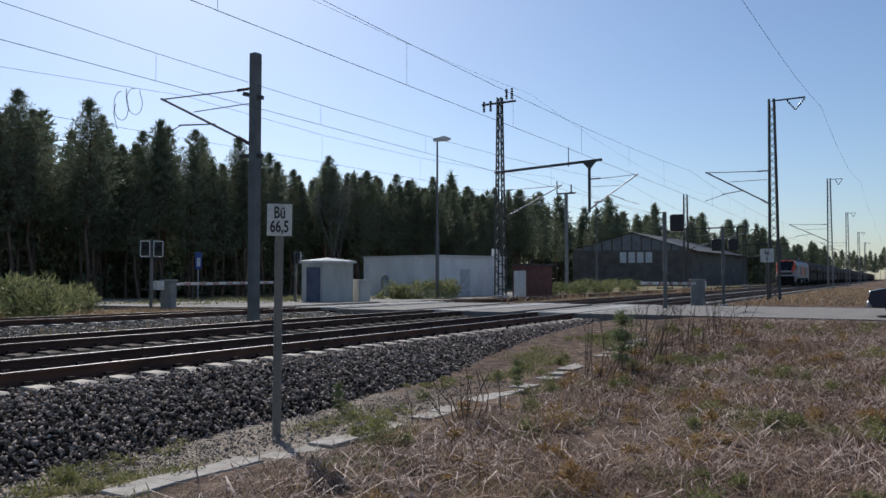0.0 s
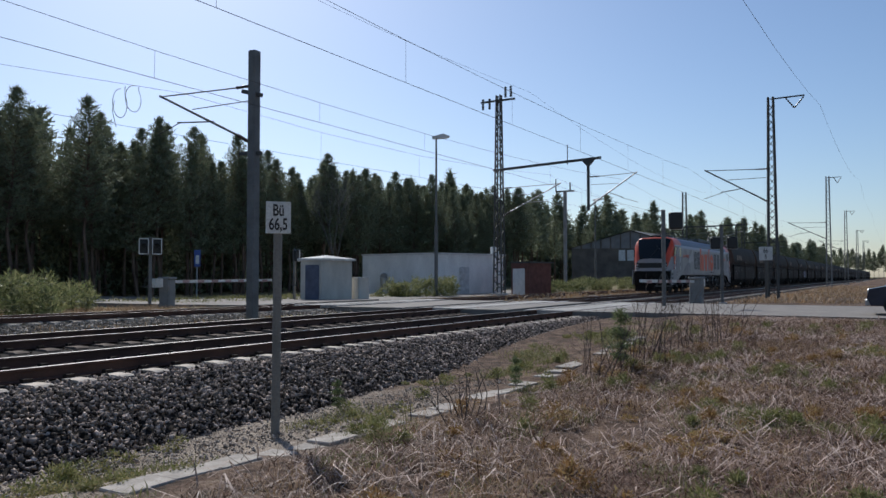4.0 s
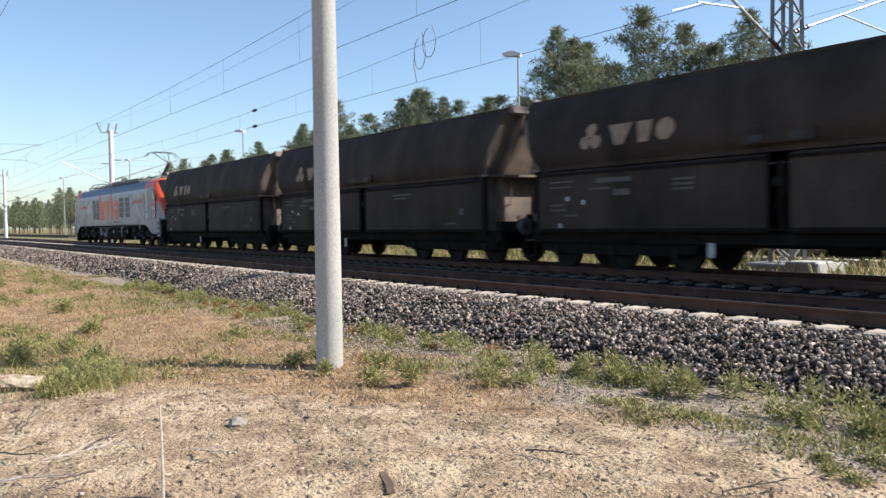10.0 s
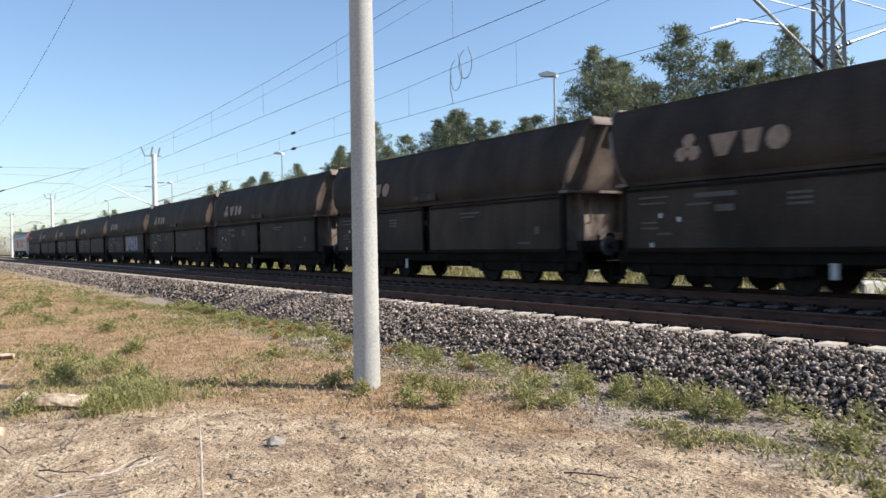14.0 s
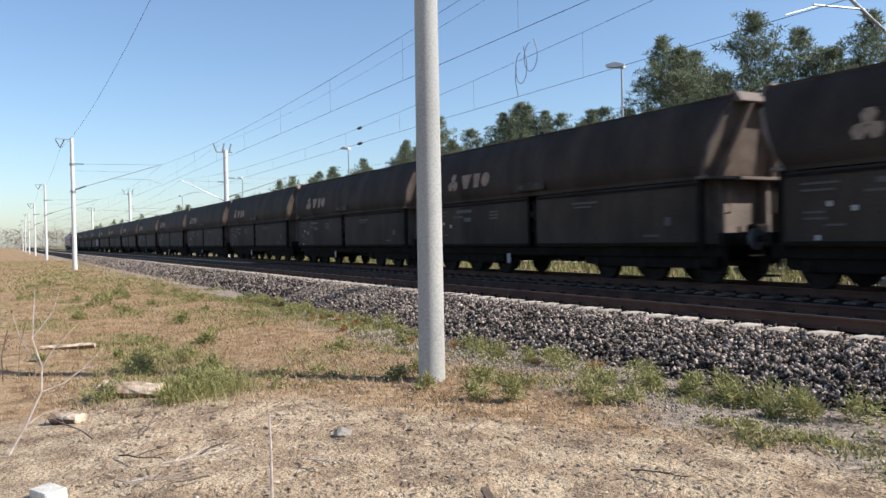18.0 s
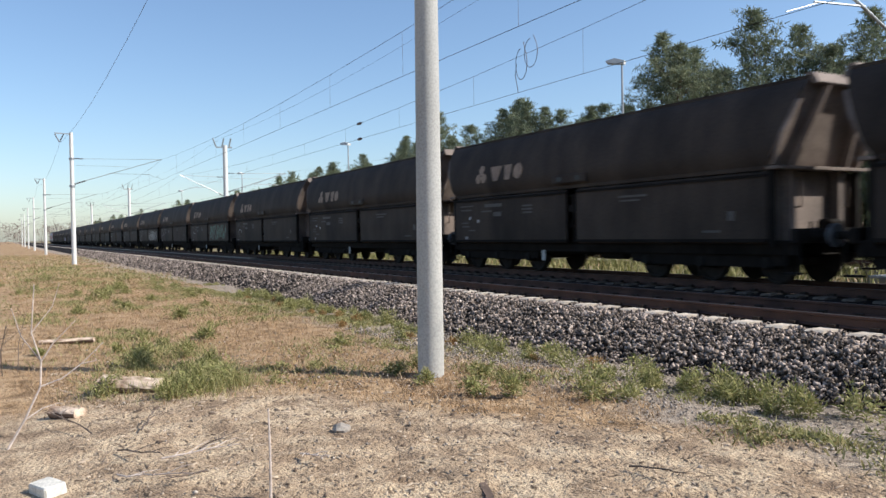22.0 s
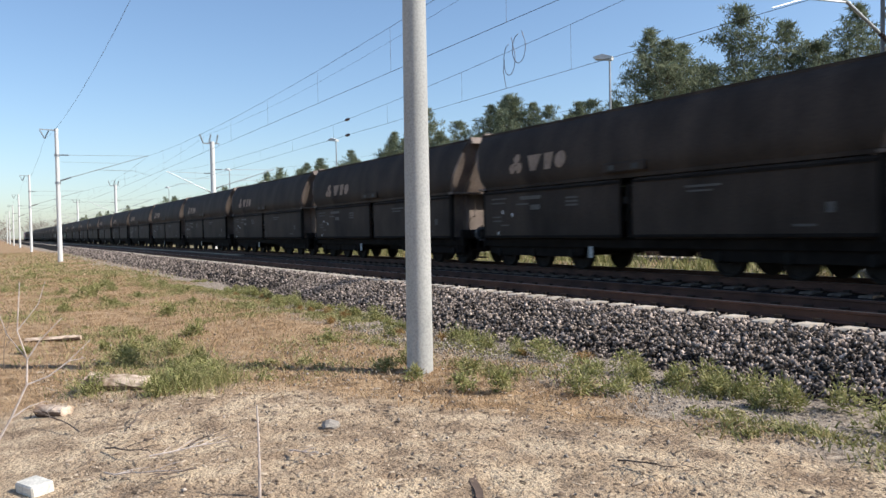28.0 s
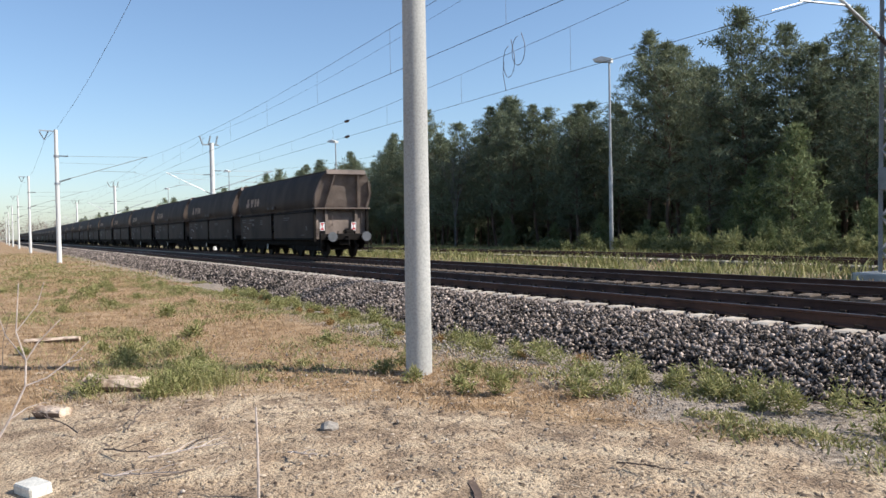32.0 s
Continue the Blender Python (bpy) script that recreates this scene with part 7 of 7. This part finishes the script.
blades("weeds", scatter(260, 27, 47, 29.5, 38, 0.6, 1.5), 36, 0.34, 0.45, M_GRASSG, "weeds about the far barrier", 0.5, 0.02, 13)
blades("weeds", scatter(120, 17, 26, 24.5, 31, 0.6, 1.3), 36, 0.25, 0.45, M_STRAW, "dry grass beside the loop track", 0.6, 0.018, 14)
blades("weeds", scatter(300, 40, 110, -8, 7, 0.7, 1.4), 44, 0.22, 0.7, M_STRAW, "dry grass beyond the road", 0.7, 0.03, 12)
def mounds(name, spots, mat, label, seed, per=420, size=0.06):
    """Bushy low plants: domes of fine sprigs."""
    q = np.random.default_rng(seed)
    cs, rs = [], []
    for x_, y_, k in spots:
        for _ in range(7):
            a_, d_ = q.uniform(0, 6.28), q.uniform(0, 0.17) * k
            cs.append((x_ + math.cos(a_) * d_, y_ + math.sin(a_) * d_ * 0.9, ground_z(x_, y_) + (0.03 + q.uniform(0, 0.15)) * k))
            rs.append(q.uniform(0.08, 0.15) * k)
    v, f = clump_cloud(q, cs, rs, per // 7, size, 0.95, 1.2, 0.14)
    return tagged(new(name, raw_mesh(name, v, f, mat)), label, "herbs", kind="stuff")


M_HERB = leafy("bushy_herb", (0.205, 0.21, 0.075), (0.40, 0.36, 0.17), 0.4, 0.25)
M_BROOM = leafy("broom_green", (0.145, 0.165, 0.07), (0.30, 0.29, 0.14), 0.4, 0.4)
foot = []
for x_ in np.arange(-26.0, 3.0, 0.33):
    if noise.noise((x_ * 0.8, 0.0, 5.0)) > -0.22:
        foot.append((x_ + r.uniform(-0.15, 0.15), 6.85 + 0.28 * noise.noise((x_ * 0.6, 3.0, 0.0)) + r.uniform(-0.3, 0.15), r.uniform(0.55, 1.25)))
foot += [(-6.5, 5.4, 1.2), (-6.3, 5.7, 1.1), (-10.8, 6.6, 1.2), (-7.4, 6.9, 1.2), (-6.6, 6.9, 1.2), (-6.3, 7.15, 1.2), (-5.7, 7.1, 1.3), (-5.1, 6.9, 1.3), (-4.7, 7.1, 1.3), (-3.7, 6.95, 1.4), (-3.4, 7.0, 1.4), (-3.1, 6.8, 1.5), (-7.5, 4.5, 0.9), (-7.1, 4.8, 1.0), (-9.5, 4.9, 1.1), (-2.6, 6.5, 1.5), (-2.1, 6.7, 1.4), (-1.8, 6.6, 1.4), (-1.3, 6.55, 1.3), (-0.9, 6.4, 1.1), (-2.0, 5.4, 0.9), (-6.9, 5.6, 1.2), (4.5, 6.6, 0.8), (-8.4, 4.4, 0.8), (-9.2, 4.4, 0.9), (-8.3, 5.1, 0.9)]
mounds("verge_bushes", foot, M_HERB, "bushy green and yellow herbs at the ballast foot", 51)
mounds("verge_bushes", scatter(22, -24, 2, 5.6, 7.0, 0.4, 0.7) + scatter(40, 3.4, 20, -0.5, 5.0, 0.5, 1.0), M_RUST, "rust-tinged herbs on the verge", 52, 300, 0.05)
mounds("verge_bushes", scatter(48, -40, -9.6, 0.2, 6.2, 0.5, 1.1, 0.12, 7.0), M_HERB, "feathery green bushes on the dry verge", 53, 260)
mounds("verge_bushes", scatter(90, 3.4, 22, -1.0, 6.8, 0.4, 1.0, 0.1, 9.0), M_HERB, "bushy green herbs in the dead bracken", 55, 300, 0.05)
mounds("green_bush", [(-9.15, 1.75, 1.3), (-9.35, 2.05, 1.6), (-9.6, 2.25, 1.3), (-9.05, 1.5, 0.9), (-10.0, 1.95, 1.2), (-9.75, 0.95, 1.1), (-10.6, 2.3, 1.0), (-11.6, 1.6, 1.0), (-12.2, 2.3, 1.1)], M_HERB, "low feathery green broom bush on the verge", 54, 520, 0.055)
blades("broom_sprigs", [(-9.15, 1.75, 1.0), (-9.35, 2.05, 1.3), (-9.6, 2.25, 1.1), (-10.0, 1.95, 1.0), (-9.75, 0.95, 0.9), (-10.6, 2.3, 0.9), (-11.6, 1.6, 0.9), (-12.2, 2.3, 1.0)], 300, 0.30, 0.24, M_HERB, "upright feathery sprigs of young broom", 0.75, 0.0026, 63)
mounds("verge_bushes", [(-38.2, 1.9, 3.2), (-39.0, 2.6, 2.8), (-37.4, 1.3, 2.4), (-24.9, 2.2, 1.7), (-25.3, 2.5, 1.4), (-19.6, -0.5, 3.4), (-20.4, -0.9, 3.0), (-30.5, 3.4, 1.5), (-18.2, 3.3, 1.3), (-14.2, 3.0, 1.2)], M_HERB, "taller green tufts on the dry verge", 56, 380, 0.08)
for k, (bx_, by_, bk) in enumerate(((21.5, 30.3, 5.0), (20.2, 29.2, 6.5), (18.6, 27.8, 6.5), (17.0, 28.4, 7.5), (15.2, 28.6, 7.0), (13.4, 28.9, 6.0), (11.6, 28.4, 6.5), (9.6, 29.5, 6.0), (16.0, 30.5, 7.5), (46.0, 27.0, 6.0), (47.8, 26.3, 6.5), (44.6, 27.6, 4.5), (62, 23.5, 5.0), (66, 23.0, 5.5), (71, 23.2, 6.0), (76, 23.0, 6.0), (84, 23.0, 6.5), (58.5, 23.0, 4.0)) + tuple((bx2, 33.5 + 1.2 * math.sin(bx2 * 1.7), 4.2 + 1.6 * math.sin(bx2 * 2.3)) for bx2 in (-44.0, -41.5, -38.0, -35.2, -33.0, -31.2, -30.0, -28.4, -27.0, -25.5, -24.0, -22.6, -21.0, -19.2, -17.4, -15.0, -12.0, -8.0, -4.0, 0.0))):
    cs = [(0, 0, 0)]
    q = np.random.default_rng(70 + k)
    cs = [(q.normal() * 0.16 * bk, q.normal() * 0.16 * bk, (0.02 + q.uniform(0, 0.17)) * bk) for _ in range(26)]
    bv, bf = clump_cloud(q, cs, [q.uniform(0.04, 0.075) * bk for _ in cs], 110, 0.2, 1.1, 1.4, 0.12)
    tagged(part("broom_bush", raw_mesh("broom_bush", bv, bf, M_BROOM), None, None, at=settle(pose(bx_, by_, -0.3))), "bushy light green broom on the far side of the tracks", "bush", "broom bushes")


def stalks(x, y, n, h, seed, label, spread_=0.25):
    """Bare upright twigs, branching."""
    q = random.Random(seed)
    s = Shape()
    for _ in range(n):
        p = Vector((q.gauss(0, spread_), q.gauss(0, spread_), -0.05))
        d = Vector((q.gauss(0, 0.22), q.gauss(0, 0.22), 1)).normalized()
        ln = h * q.uniform(0.6, 1.1)
        a, b = p + d * ln * 0.5, p + d * ln + Vector((q.gauss(0, 0.08), q.gauss(0, 0.08), 0))
        s.bar(p, a, 0.008, 0.006, n=4, caps=False).bar(a, b, 0.006, 0.003, n=4, caps=False)
        for _ in range(4):
            c = p + (b - p) * q.uniform(0.35, 0.9)
            s.bar(c, c + Vector((q.gauss(0, 0.2), q.gauss(0, 0.2), q.uniform(0.05, 0.3))) * h * 0.7, 0.004, 0.002, n=3, caps=False)
    solid("bare_shrub", s, M_TWIG, label, "shrub", pose(x, y, ground_z(x, y)), "bare shrubs")


for x, y, n, h, sd in ((12.9, 4.0, 12, 1.25, 1), (15.8, 3.6, 14, 1.5, 2), (17.2, 3.2, 12, 1.4, 3), (8.8, 4.55, 14, 0.75, 4), (18.5, 2.9, 10, 1.5, 5), (14.3, 3.7, 8, 1.7, 6)):
    stalks(x, y, n, h, sd, "leafless thin brown shrub in the dead bracken")
M_PALEBARK = paint("pale_sapling_bark", (0.60, 0.50, 0.44), 0.85, dark=0.7, scale=8)
sapling = thing("sapling", "leafless pale sapling with forked branches beside the path", "sapling", pose(-7.7, 0.02, -0.6))
for pts, r_ in (([(0, -0.12, -0.1), (0, 0.06, 0.22), (0, 0.19, 0.5), (0, 0.2, 0.72), (0.02, 0.13, 0.98), (0.05, 0.16, 1.4)], 0.0115),
                ([(0, 0.19, 0.5), (0.03, 0.36, 0.56), (0.05, 0.52, 0.68), (0.08, 0.70, 0.86)], 0.0079),
                ([(0, 0.2, 0.72), (0.02, 0.3, 0.88), (0.05, 0.48, 1.07)], 0.0072),
                ([(0.05, 0.52, 0.68), (0.06, 0.66, 0.70)], 0.005), ([(0, 0.2, 0.72), (-0.05, 0.05, 0.95), (-0.06, -0.02, 1.2)], 0.006),
                ([(0, 0.06, 0.22), (-0.04, 0.2, 0.3), (-0.06, 0.34, 0.33)], 0.006), ([(0.02, 0.13, 0.98), (0.0, 0.3, 1.2), (0, 0.36, 1.4)], 0.005)):
    part("stem" if r_ > 0.0115 else "branch", Shape().pipe(pts, r_, r_ * 0.4, 7), M_PALEBARK, sapling, smooth=True)
solid("dry_stalk", Shape().pipe([(0.0, 0, -0.1), (0.004, 0.002, 0.2), (-0.004, 0.004, 0.42), (-0.012, 0.0, 0.64)], 0.011, 0.006, 7), M_PALEBARK, "single straight dry stalk on the path", "stalk", pose(-5.16, 1.50, -0.62), smooth=True)


def dead_twig(x, y, ln, turn, seed):
    """A fallen branch with side twigs lying on the ground."""
    q = random.Random(seed)
    m = thing("fallen_twig", "grey-brown fallen twig lying on the sandy ground", "twig", pose(x, y, ground_z(x, y) + 0.012, 0, -4, turn), "fallen twigs")
    pts = [Vector((ln * k / 6, q.uniform(-0.03, 0.03) * ln, 0.02 + 0.05 * ln * k / 6 + q.uniform(0, 0.012))) for k in range(7)]
    part("stem", Shape().pipe(pts, 0.008, 0.003, 6), M_TWIG if seed % 3 else M_PALEBARK, m)
    for k in (1, 2, 3, 4, 5):
        d = Vector((q.uniform(0.5, 1.0), q.choice((-1, 1)) * q.uniform(0.4, 0.9), q.uniform(0.0, 0.35))) * ln * q.uniform(0.15, 0.35)
        part("side_twig", Shape().pipe([pts[k], pts[k] + d * 0.5 + Vector((0, 0, 0.01)), pts[k] + d], 0.004, 0.0018, 5), M_TWIG if seed % 3 else M_PALEBARK, m)


for k, (tx, ty, tl, ta) in enumerate(((-6.9, 0.75, 0.75, 20), (-6.4, 1.0, 0.6, 75), (-6.7, 1.35, 0.45, 120), (-7.6, 0.6, 0.8, 200), (-6.2, 0.65, 0.7, 40), (-5.9, 1.25, 0.4, 300), (-7.4, 1.0, 0.5, 160), (-6.0, 2.0, 0.35, 15), (-4.4, 4.0, 0.5, 10), (-2.9, 4.3, 0.45, 60))):
    dead_twig(tx, ty, tl, ta, 80 + k)
stalks(-12.5, -0.4, 14, 0.9, 11, "leafless thin brown shrub on the verge", 0.4)

def litter(n, x0, x1, y0, y1, seed, big=1.0, mat=None):
    """Dark clods, bark and short twigs on the sand."""
    q = np.random.default_rng(seed)
    x, y = q.uniform(x0, x1, n), q.uniform(y0, y1, n)
    a, ln, w = q.uniform(0, 6.28, n), q.uniform(0.008, 0.05, n) * q.uniform(0.3, 1, n) * (0.5 + 0.5 * big), q.uniform(0.002, 0.009, n) * big
    z = np.array([ground_z(p, t) for p, t in zip(x, y)])
    d = np.stack([np.cos(a), np.sin(a), q.normal(size=n) * 0.12], 1) * ln[:, None]
    s_ = np.stack([-np.sin(a), np.cos(a), np.zeros(n)], 1) * w[:, None]
    p = np.stack([x, y, z + 0.004], 1)
    top = p + np.stack([np.zeros(n), np.zeros(n), w * 1.5], 1)
    v = np.stack([p - d - s_, p + d - s_, p + d + s_, p - d + s_, top - d * 0.8, top + d * 0.8], 1).reshape(-1, 3)
    f = np.array([(0, 1, 5), (0, 5, 4), (2, 3, 4), (2, 4, 5), (1, 2, 5), (3, 0, 4)])
    f = (np.arange(n)[:, None, None] * 6 + f[None]).reshape(-1, 3)
    tagged(new("litter", raw_mesh("litter", v, f, mat or M_LITTER)), "dark bark bits and twigs on the sand", "litter", kind="stuff")


M_CLOD = leafy("dark_clods", (0.10, 0.07, 0.05), (0.2, 0.15, 0.11), 0.4, 0.0)
M_LITTER = leafy("litter", (0.19, 0.14, 0.10), (0.48, 0.38, 0.28), 0.5, 0.0)
litter(9000, -12, 4, 0.4, 5.6, 31)
litter(170, -9, 3, 1.0, 5.6, 32, 1.7, M_CLOD)

# stones and wood on the path
def pebble(x, y, r_, seed, name, mat, label, flat_=0.7):
    bm = bmesh.new()
    bmesh.ops.create_icosphere(bm, subdivisions=2, radius=r_)
    for v in bm.verts:
        k = 1 + 0.25 * noise.noise(v.co / r_ * 1.3 + Vector((seed, 0, 0)))
        v.co = Vector((v.co.x * k * 1.2, v.co.y * k, v.co.z * k * flat_))
    me = bpy.data.meshes.new(name)
    bm.to_mesh(me)
    bm.free()
    me.materials.append(mat)
    tagged(part(name, me, mat, at=pose(x, y, ground_z(x, y) + r_ * flat_ * 0.5, 0, 0, seed * 40)), label, "stone", "stones on the path")


pebble(-6.63, 2.59, 0.075, 1, "stone", M_FIELDSTONE, "rounded grey stone on the sandy path")
pebble(-1.6, 2.9, 0.06, 4, "stone", M_FIELDSTONE, "small grey stone on the sandy path")


def log(x, y, ln, r_, turn, label):
    """A split log: flat pale top, dark bark round the underside."""
    q = random.Random(int(x * 100))
    m = thing("log", label, "log", pose(x, y, ground_z(x, y) + r_ * 0.55, q.uniform(-12, 12), q.uniform(-4, 4), turn), "logs on the verge")
    def ring(px, k):
        return [(px, r_ * k * math.cos(a) * (1 + 0.12 * q.uniform(-1, 1)), r_ * k * math.sin(a) * (0.85 if a > math.pi else 0.55 + 0.12 * q.uniform(-1, 1))) for a in [2 * math.pi * i / 14 for i in range(14)]]
    rings = [ring(-ln / 2 + ln * i / 6, 1 - 0.03 * i) for i in range(7)]
    top, low = Shape(), Shape()
    v = [p for g in rings for p in g]
    for k in range(6):
        for i in range(14):
            (top if i < 7 else low).f.append((k * 14 + i, k * 14 + (i + 1) % 14, k * 14 + 14 + (i + 1) % 14, k * 14 + 14 + i))
    for s_ in (top, low):
        s_.v, s_.m = list(v), [0] * len(s_.f)
    part("split_face", top, M_LOG, m, "pale split wood")
    part("bark", low, M_BARK, m, "dark bark")
    part("cut_face", Shape().add(rings[0], [tuple(range(14))]), M_LOG, m)
    part("cut_face", Shape().add(rings[-1], [tuple(range(14))]), M_LOG, m)


log(-9.76, 1.20, 0.72, 0.155, 55, "pale split log with dark bark lying in the grass")
log(-15.2, 0.85, 0.9, 0.08, 70, "pale reddish split log lying in the grass")
log(-8.68, 0.47, 0.33, 0.10, 40, "short pale split log lying on the path")
solid("wood_block", Shape().box(-0.12, 0.12, -0.08, 0.08, -0.02, 0.075, 0.012), M_PALEWOOD, "short pale sawn wood block on the path", "wood block", pose(-6.25, 0.2, ground_z(-6.25, 0.2), 5, 0, 25))
strip = Shape().extrude([(-0.27, -0.02), (-0.1, -0.035), (0.1, -0.02), (0.26, -0.03), (0.24, 0.02), (0.08, 0.035), (-0.12, 0.025), (-0.25, 0.03)], "z", 0.0, 0.014)
solid("bark_strip", strip, M_BARK, "dark strip of bark on the sand", "bark", pose(-4.62, 2.88, ground_z(-4.62, 2.88), 0, 0, -25))

# ---------------------------------------------------------------- sleepers, trough covers, ballast stones
M_DUSTY = paint("brake_dusted_concrete", (0.058, 0.040, 0.031), 0.95, dark=0.6, light=1.3, scale=5, fine=40, spec=0.08)
# Sleeper ends of track 2: the train's shade painted as a darker colour.
M_SHADEDEND = paint("dusted_sleeper_end", (0.19, 0.15, 0.12), 0.95, dark=0.7, light=1.2, scale=5, fine=40, spec=0.08)
sleeper_mesh = Shape().extrude([(-1.3, -0.19), (-1.29, -0.33), (1.29, -0.33), (1.3, -0.19), (1.24, -0.168), (0.95, -0.168), (0.6, -0.175), (0.3, -0.205), (-0.3, -0.205), (-0.6, -0.175), (-0.95, -0.168), (-1.24, -0.168)], "x", -0.13, 0.13)
sleeper_shape = sleeper_mesh
sleeper_mid = Shape().extrude([(-0.93, -0.3), (0.93, -0.3), (0.93, -0.1645), (0.6, -0.1715), (0.3, -0.2015), (-0.3, -0.2015), (-0.6, -0.1715), (-0.93, -0.1645)], "x", -0.133, 0.133)
sleeper_shape.add(sleeper_mid.v, sleeper_mid.f, 1)
sleeper_mesh = sleeper_shape.mesh("sleeper", [M_SLEEPER, M_DUSTY])
# Copy for track 2 with the train's shade in the end colour.
sleeper_shaded = sleeper_shape.mesh("sleeper", [M_SHADEDEND, M_DUSTY])
clip_shape = Shape()
for s in (-1, 1):
    for o in (-0.13, 0.13):
        a = s * 0.7525 + o
        clip_shape.box(-0.06, 0.06, a - 0.045, a + 0.045, -0.17, -0.12)
clip_mesh = clip_shape.mesh("clip", M_CLIP)
sl_rest, cl_rest = Shape(), Shape()
for tr, (x0, x1) in {1: (-60.0, 25.6), 2: (-50.0, 25.6)}.items():
    setting = thing("track_%d" % tr, "concrete sleepers of the running line", "track", kind="structure")
    xs = np.arange(-900, 1300) * 0.6
    for x in xs:
        x = float(x)
        if 25.8 < x < 36.2 or abs(x) > 420:
            continue
        if x0 <= x <= x1:
            p_ = part("sleeper", sleeper_mesh if tr == 1 else sleeper_shaded, None, setting, at=pose(x, TRACKS[tr] + random.uniform(-0.01, 0.01), 0, 0, 0, random.uniform(-0.4, 0.4) - 90 + 90))
            part("rail_clip", clip_mesh, None, p_)
        else:
            sl_rest.box(x - 0.13, x + 0.13, TRACKS[tr] - 1.3, TRACKS[tr] + 1.3, -0.33, -0.17)
part("sleeper_row", sl_rest, M_SLEEPER, None)
tagged(bpy.data.objects["sleeper_row"], "far rows of concrete sleepers", "sleepers", kind="stuff")
M_WOODSL = paint("wooden_sleeper", (0.24, 0.20, 0.16), 0.9, dark=0.6, scale=4)
w3 = Shape()
for x in np.arange(-130, 26, 0.62):
    c = track3(float(x))
    w3.box(x - 0.12, x + 0.12, c - 1.25, c + 1.25, -0.32, -0.168)
for x in np.arange(37, 140, 0.62):
    c = track3(float(x))
    w3.box(x - 0.12, x + 0.12, c - 1.25, c + 1.25, -0.32, -0.168)
tagged(part("sleeper_row_loop", w3, M_SLEEPER, None), "weathered sleepers of the loop track", "sleepers", kind="stuff")

slab_mesh = Shape().box(-0.245, 0.245, -0.17, 0.17, -0.08, 0.0, 0.012).mesh("trough_cover", M_SLAB)
for i in range(38):
    x = -0.2 + i * 0.5
    y = 5.35 - 0.005 * x
    if random.random() < 0.2 and i > 3:
        continue
    part("trough_cover", slab_mesh, None, trough, at=pose(x, y + random.uniform(-0.015, 0.015), ground_z(x, y) + 0.022 + random.uniform(-0.022, 0.012), random.uniform(-2, 2), random.uniform(-1.5, 1.5), -1.7 + random.uniform(-1.5, 1.5)))


def bed_z(y):
    return np.interp(y, [7.15, 7.9, 8.75, 9.6, 11.4, 12.66, 13.9, 15.8, 16.6, 18.2], [-0.86, -0.5, -0.225, -0.20, -0.20, -0.24, -0.20, -0.20, -0.225, -0.55])


def stones(name, n, x0, x1, y0, y1, lo, hi, seed, zfun=bed_z, label="loose grey crushed stones of the ballast", power=1.0, mat=None):
    q = np.random.default_rng(seed)
    x = q.uniform(x0, x1, n)
    y = y0 + (y1 - y0) * q.uniform(0, 1, n) ** power
    s = q.uniform(lo, hi, n)
    keep = ~((np.abs(np.abs(y - TRACKS[1]) - 0.7525) < 0.12) | (np.abs(np.abs(y - TRACKS[2]) - 0.7525) < 0.12))
    on1 = (np.abs(((x + 0.3) % 0.6) - 0.3) < 0.15) & ((np.abs(y - TRACKS[1]) < 1.3) | (np.abs(y - TRACKS[2]) < 1.3))
    keep &= ~on1
    x, y, s = x[keep], y[keep], s[keep]
    n = len(x)
    z = zfun(y) + s * 0.25 + q.uniform(-0.035, 0.05, n) - 0.036 * np.clip((y - 8.6) / 0.3, 0, 1)
    core = np.array([(1, 0, 0), (-1, 0, 0), (0, 1, 0), (0, -1, 0), (0, 0, 1), (0, 0, -1)], float) * 0.62
    v = (core[None] + q.normal(size=(n, 6, 3)) * 0.13) * (s[:, None, None] * q.uniform(0.34, 1.35, (n, 1, 3)))
    m = q.normal(size=(n, 3, 3))
    m, _ = np.linalg.qr(m)
    v = np.einsum("nij,nkj->nki", m, v) + np.stack([x, y, z], 1)[:, None, :]
    f = np.array([(0, 2, 4), (2, 1, 4), (1, 3, 4), (3, 0, 4), (2, 0, 5), (1, 2, 5), (3, 1, 5), (0, 3, 5)])
    f = (np.arange(n)[:, None, None] * 6 + f[None]).reshape(-1, 3)
    tagged(new(name, raw_mesh(name, v.reshape(-1, 3), f, mat or M_STONE)), label, "stones", kind="stuff")


stones("ballast_stones", 96000, -24, 26, 6.85, 9.5, 0.030, 0.066, 1, power=0.92)
stones("ballast_stones", 9000, -60, -24, 7.0, 9.3, 0.05, 0.09, 2)
stones("ballast_stones", 14000, -26, 26, 9.3, 17.6, 0.03, 0.06, 3, mat=M_RUSTSTONE)
stones("ballast_stones", 6000, -120, -60, 7.0, 9.3, 0.08, 0.14, 5)
stones("ballast_stones", 6000, -8, 26, 18.3, 25.6, 0.04, 0.09, 7, np.vectorize(lambda y: -0.195), "loose grey stones about the loop track", mat=M_GRIT)
gz = np.vectorize(lambda y: -0.62 - 0.1 * smooth(5.6, 6.8, y))
stones("grit", 16000, -14, 14, 5.55, 7.1, 0.01, 0.035, 4, gz, "loose grit below the ballast", mat=M_GRIT)
stones("grit", 1500, -14, 4, 1.0, 5.6, 0.012, 0.035, 6, gz, "small stones on the sandy path", mat=M_GRIT)


# ---------------------------------------------------------------- what moves
def motions():
    for car_, at9 in train_cars:
        walk(car_, [(t, pose(at9 + way, TRACKS[2], 0)) for t, way in RUN])


motions()
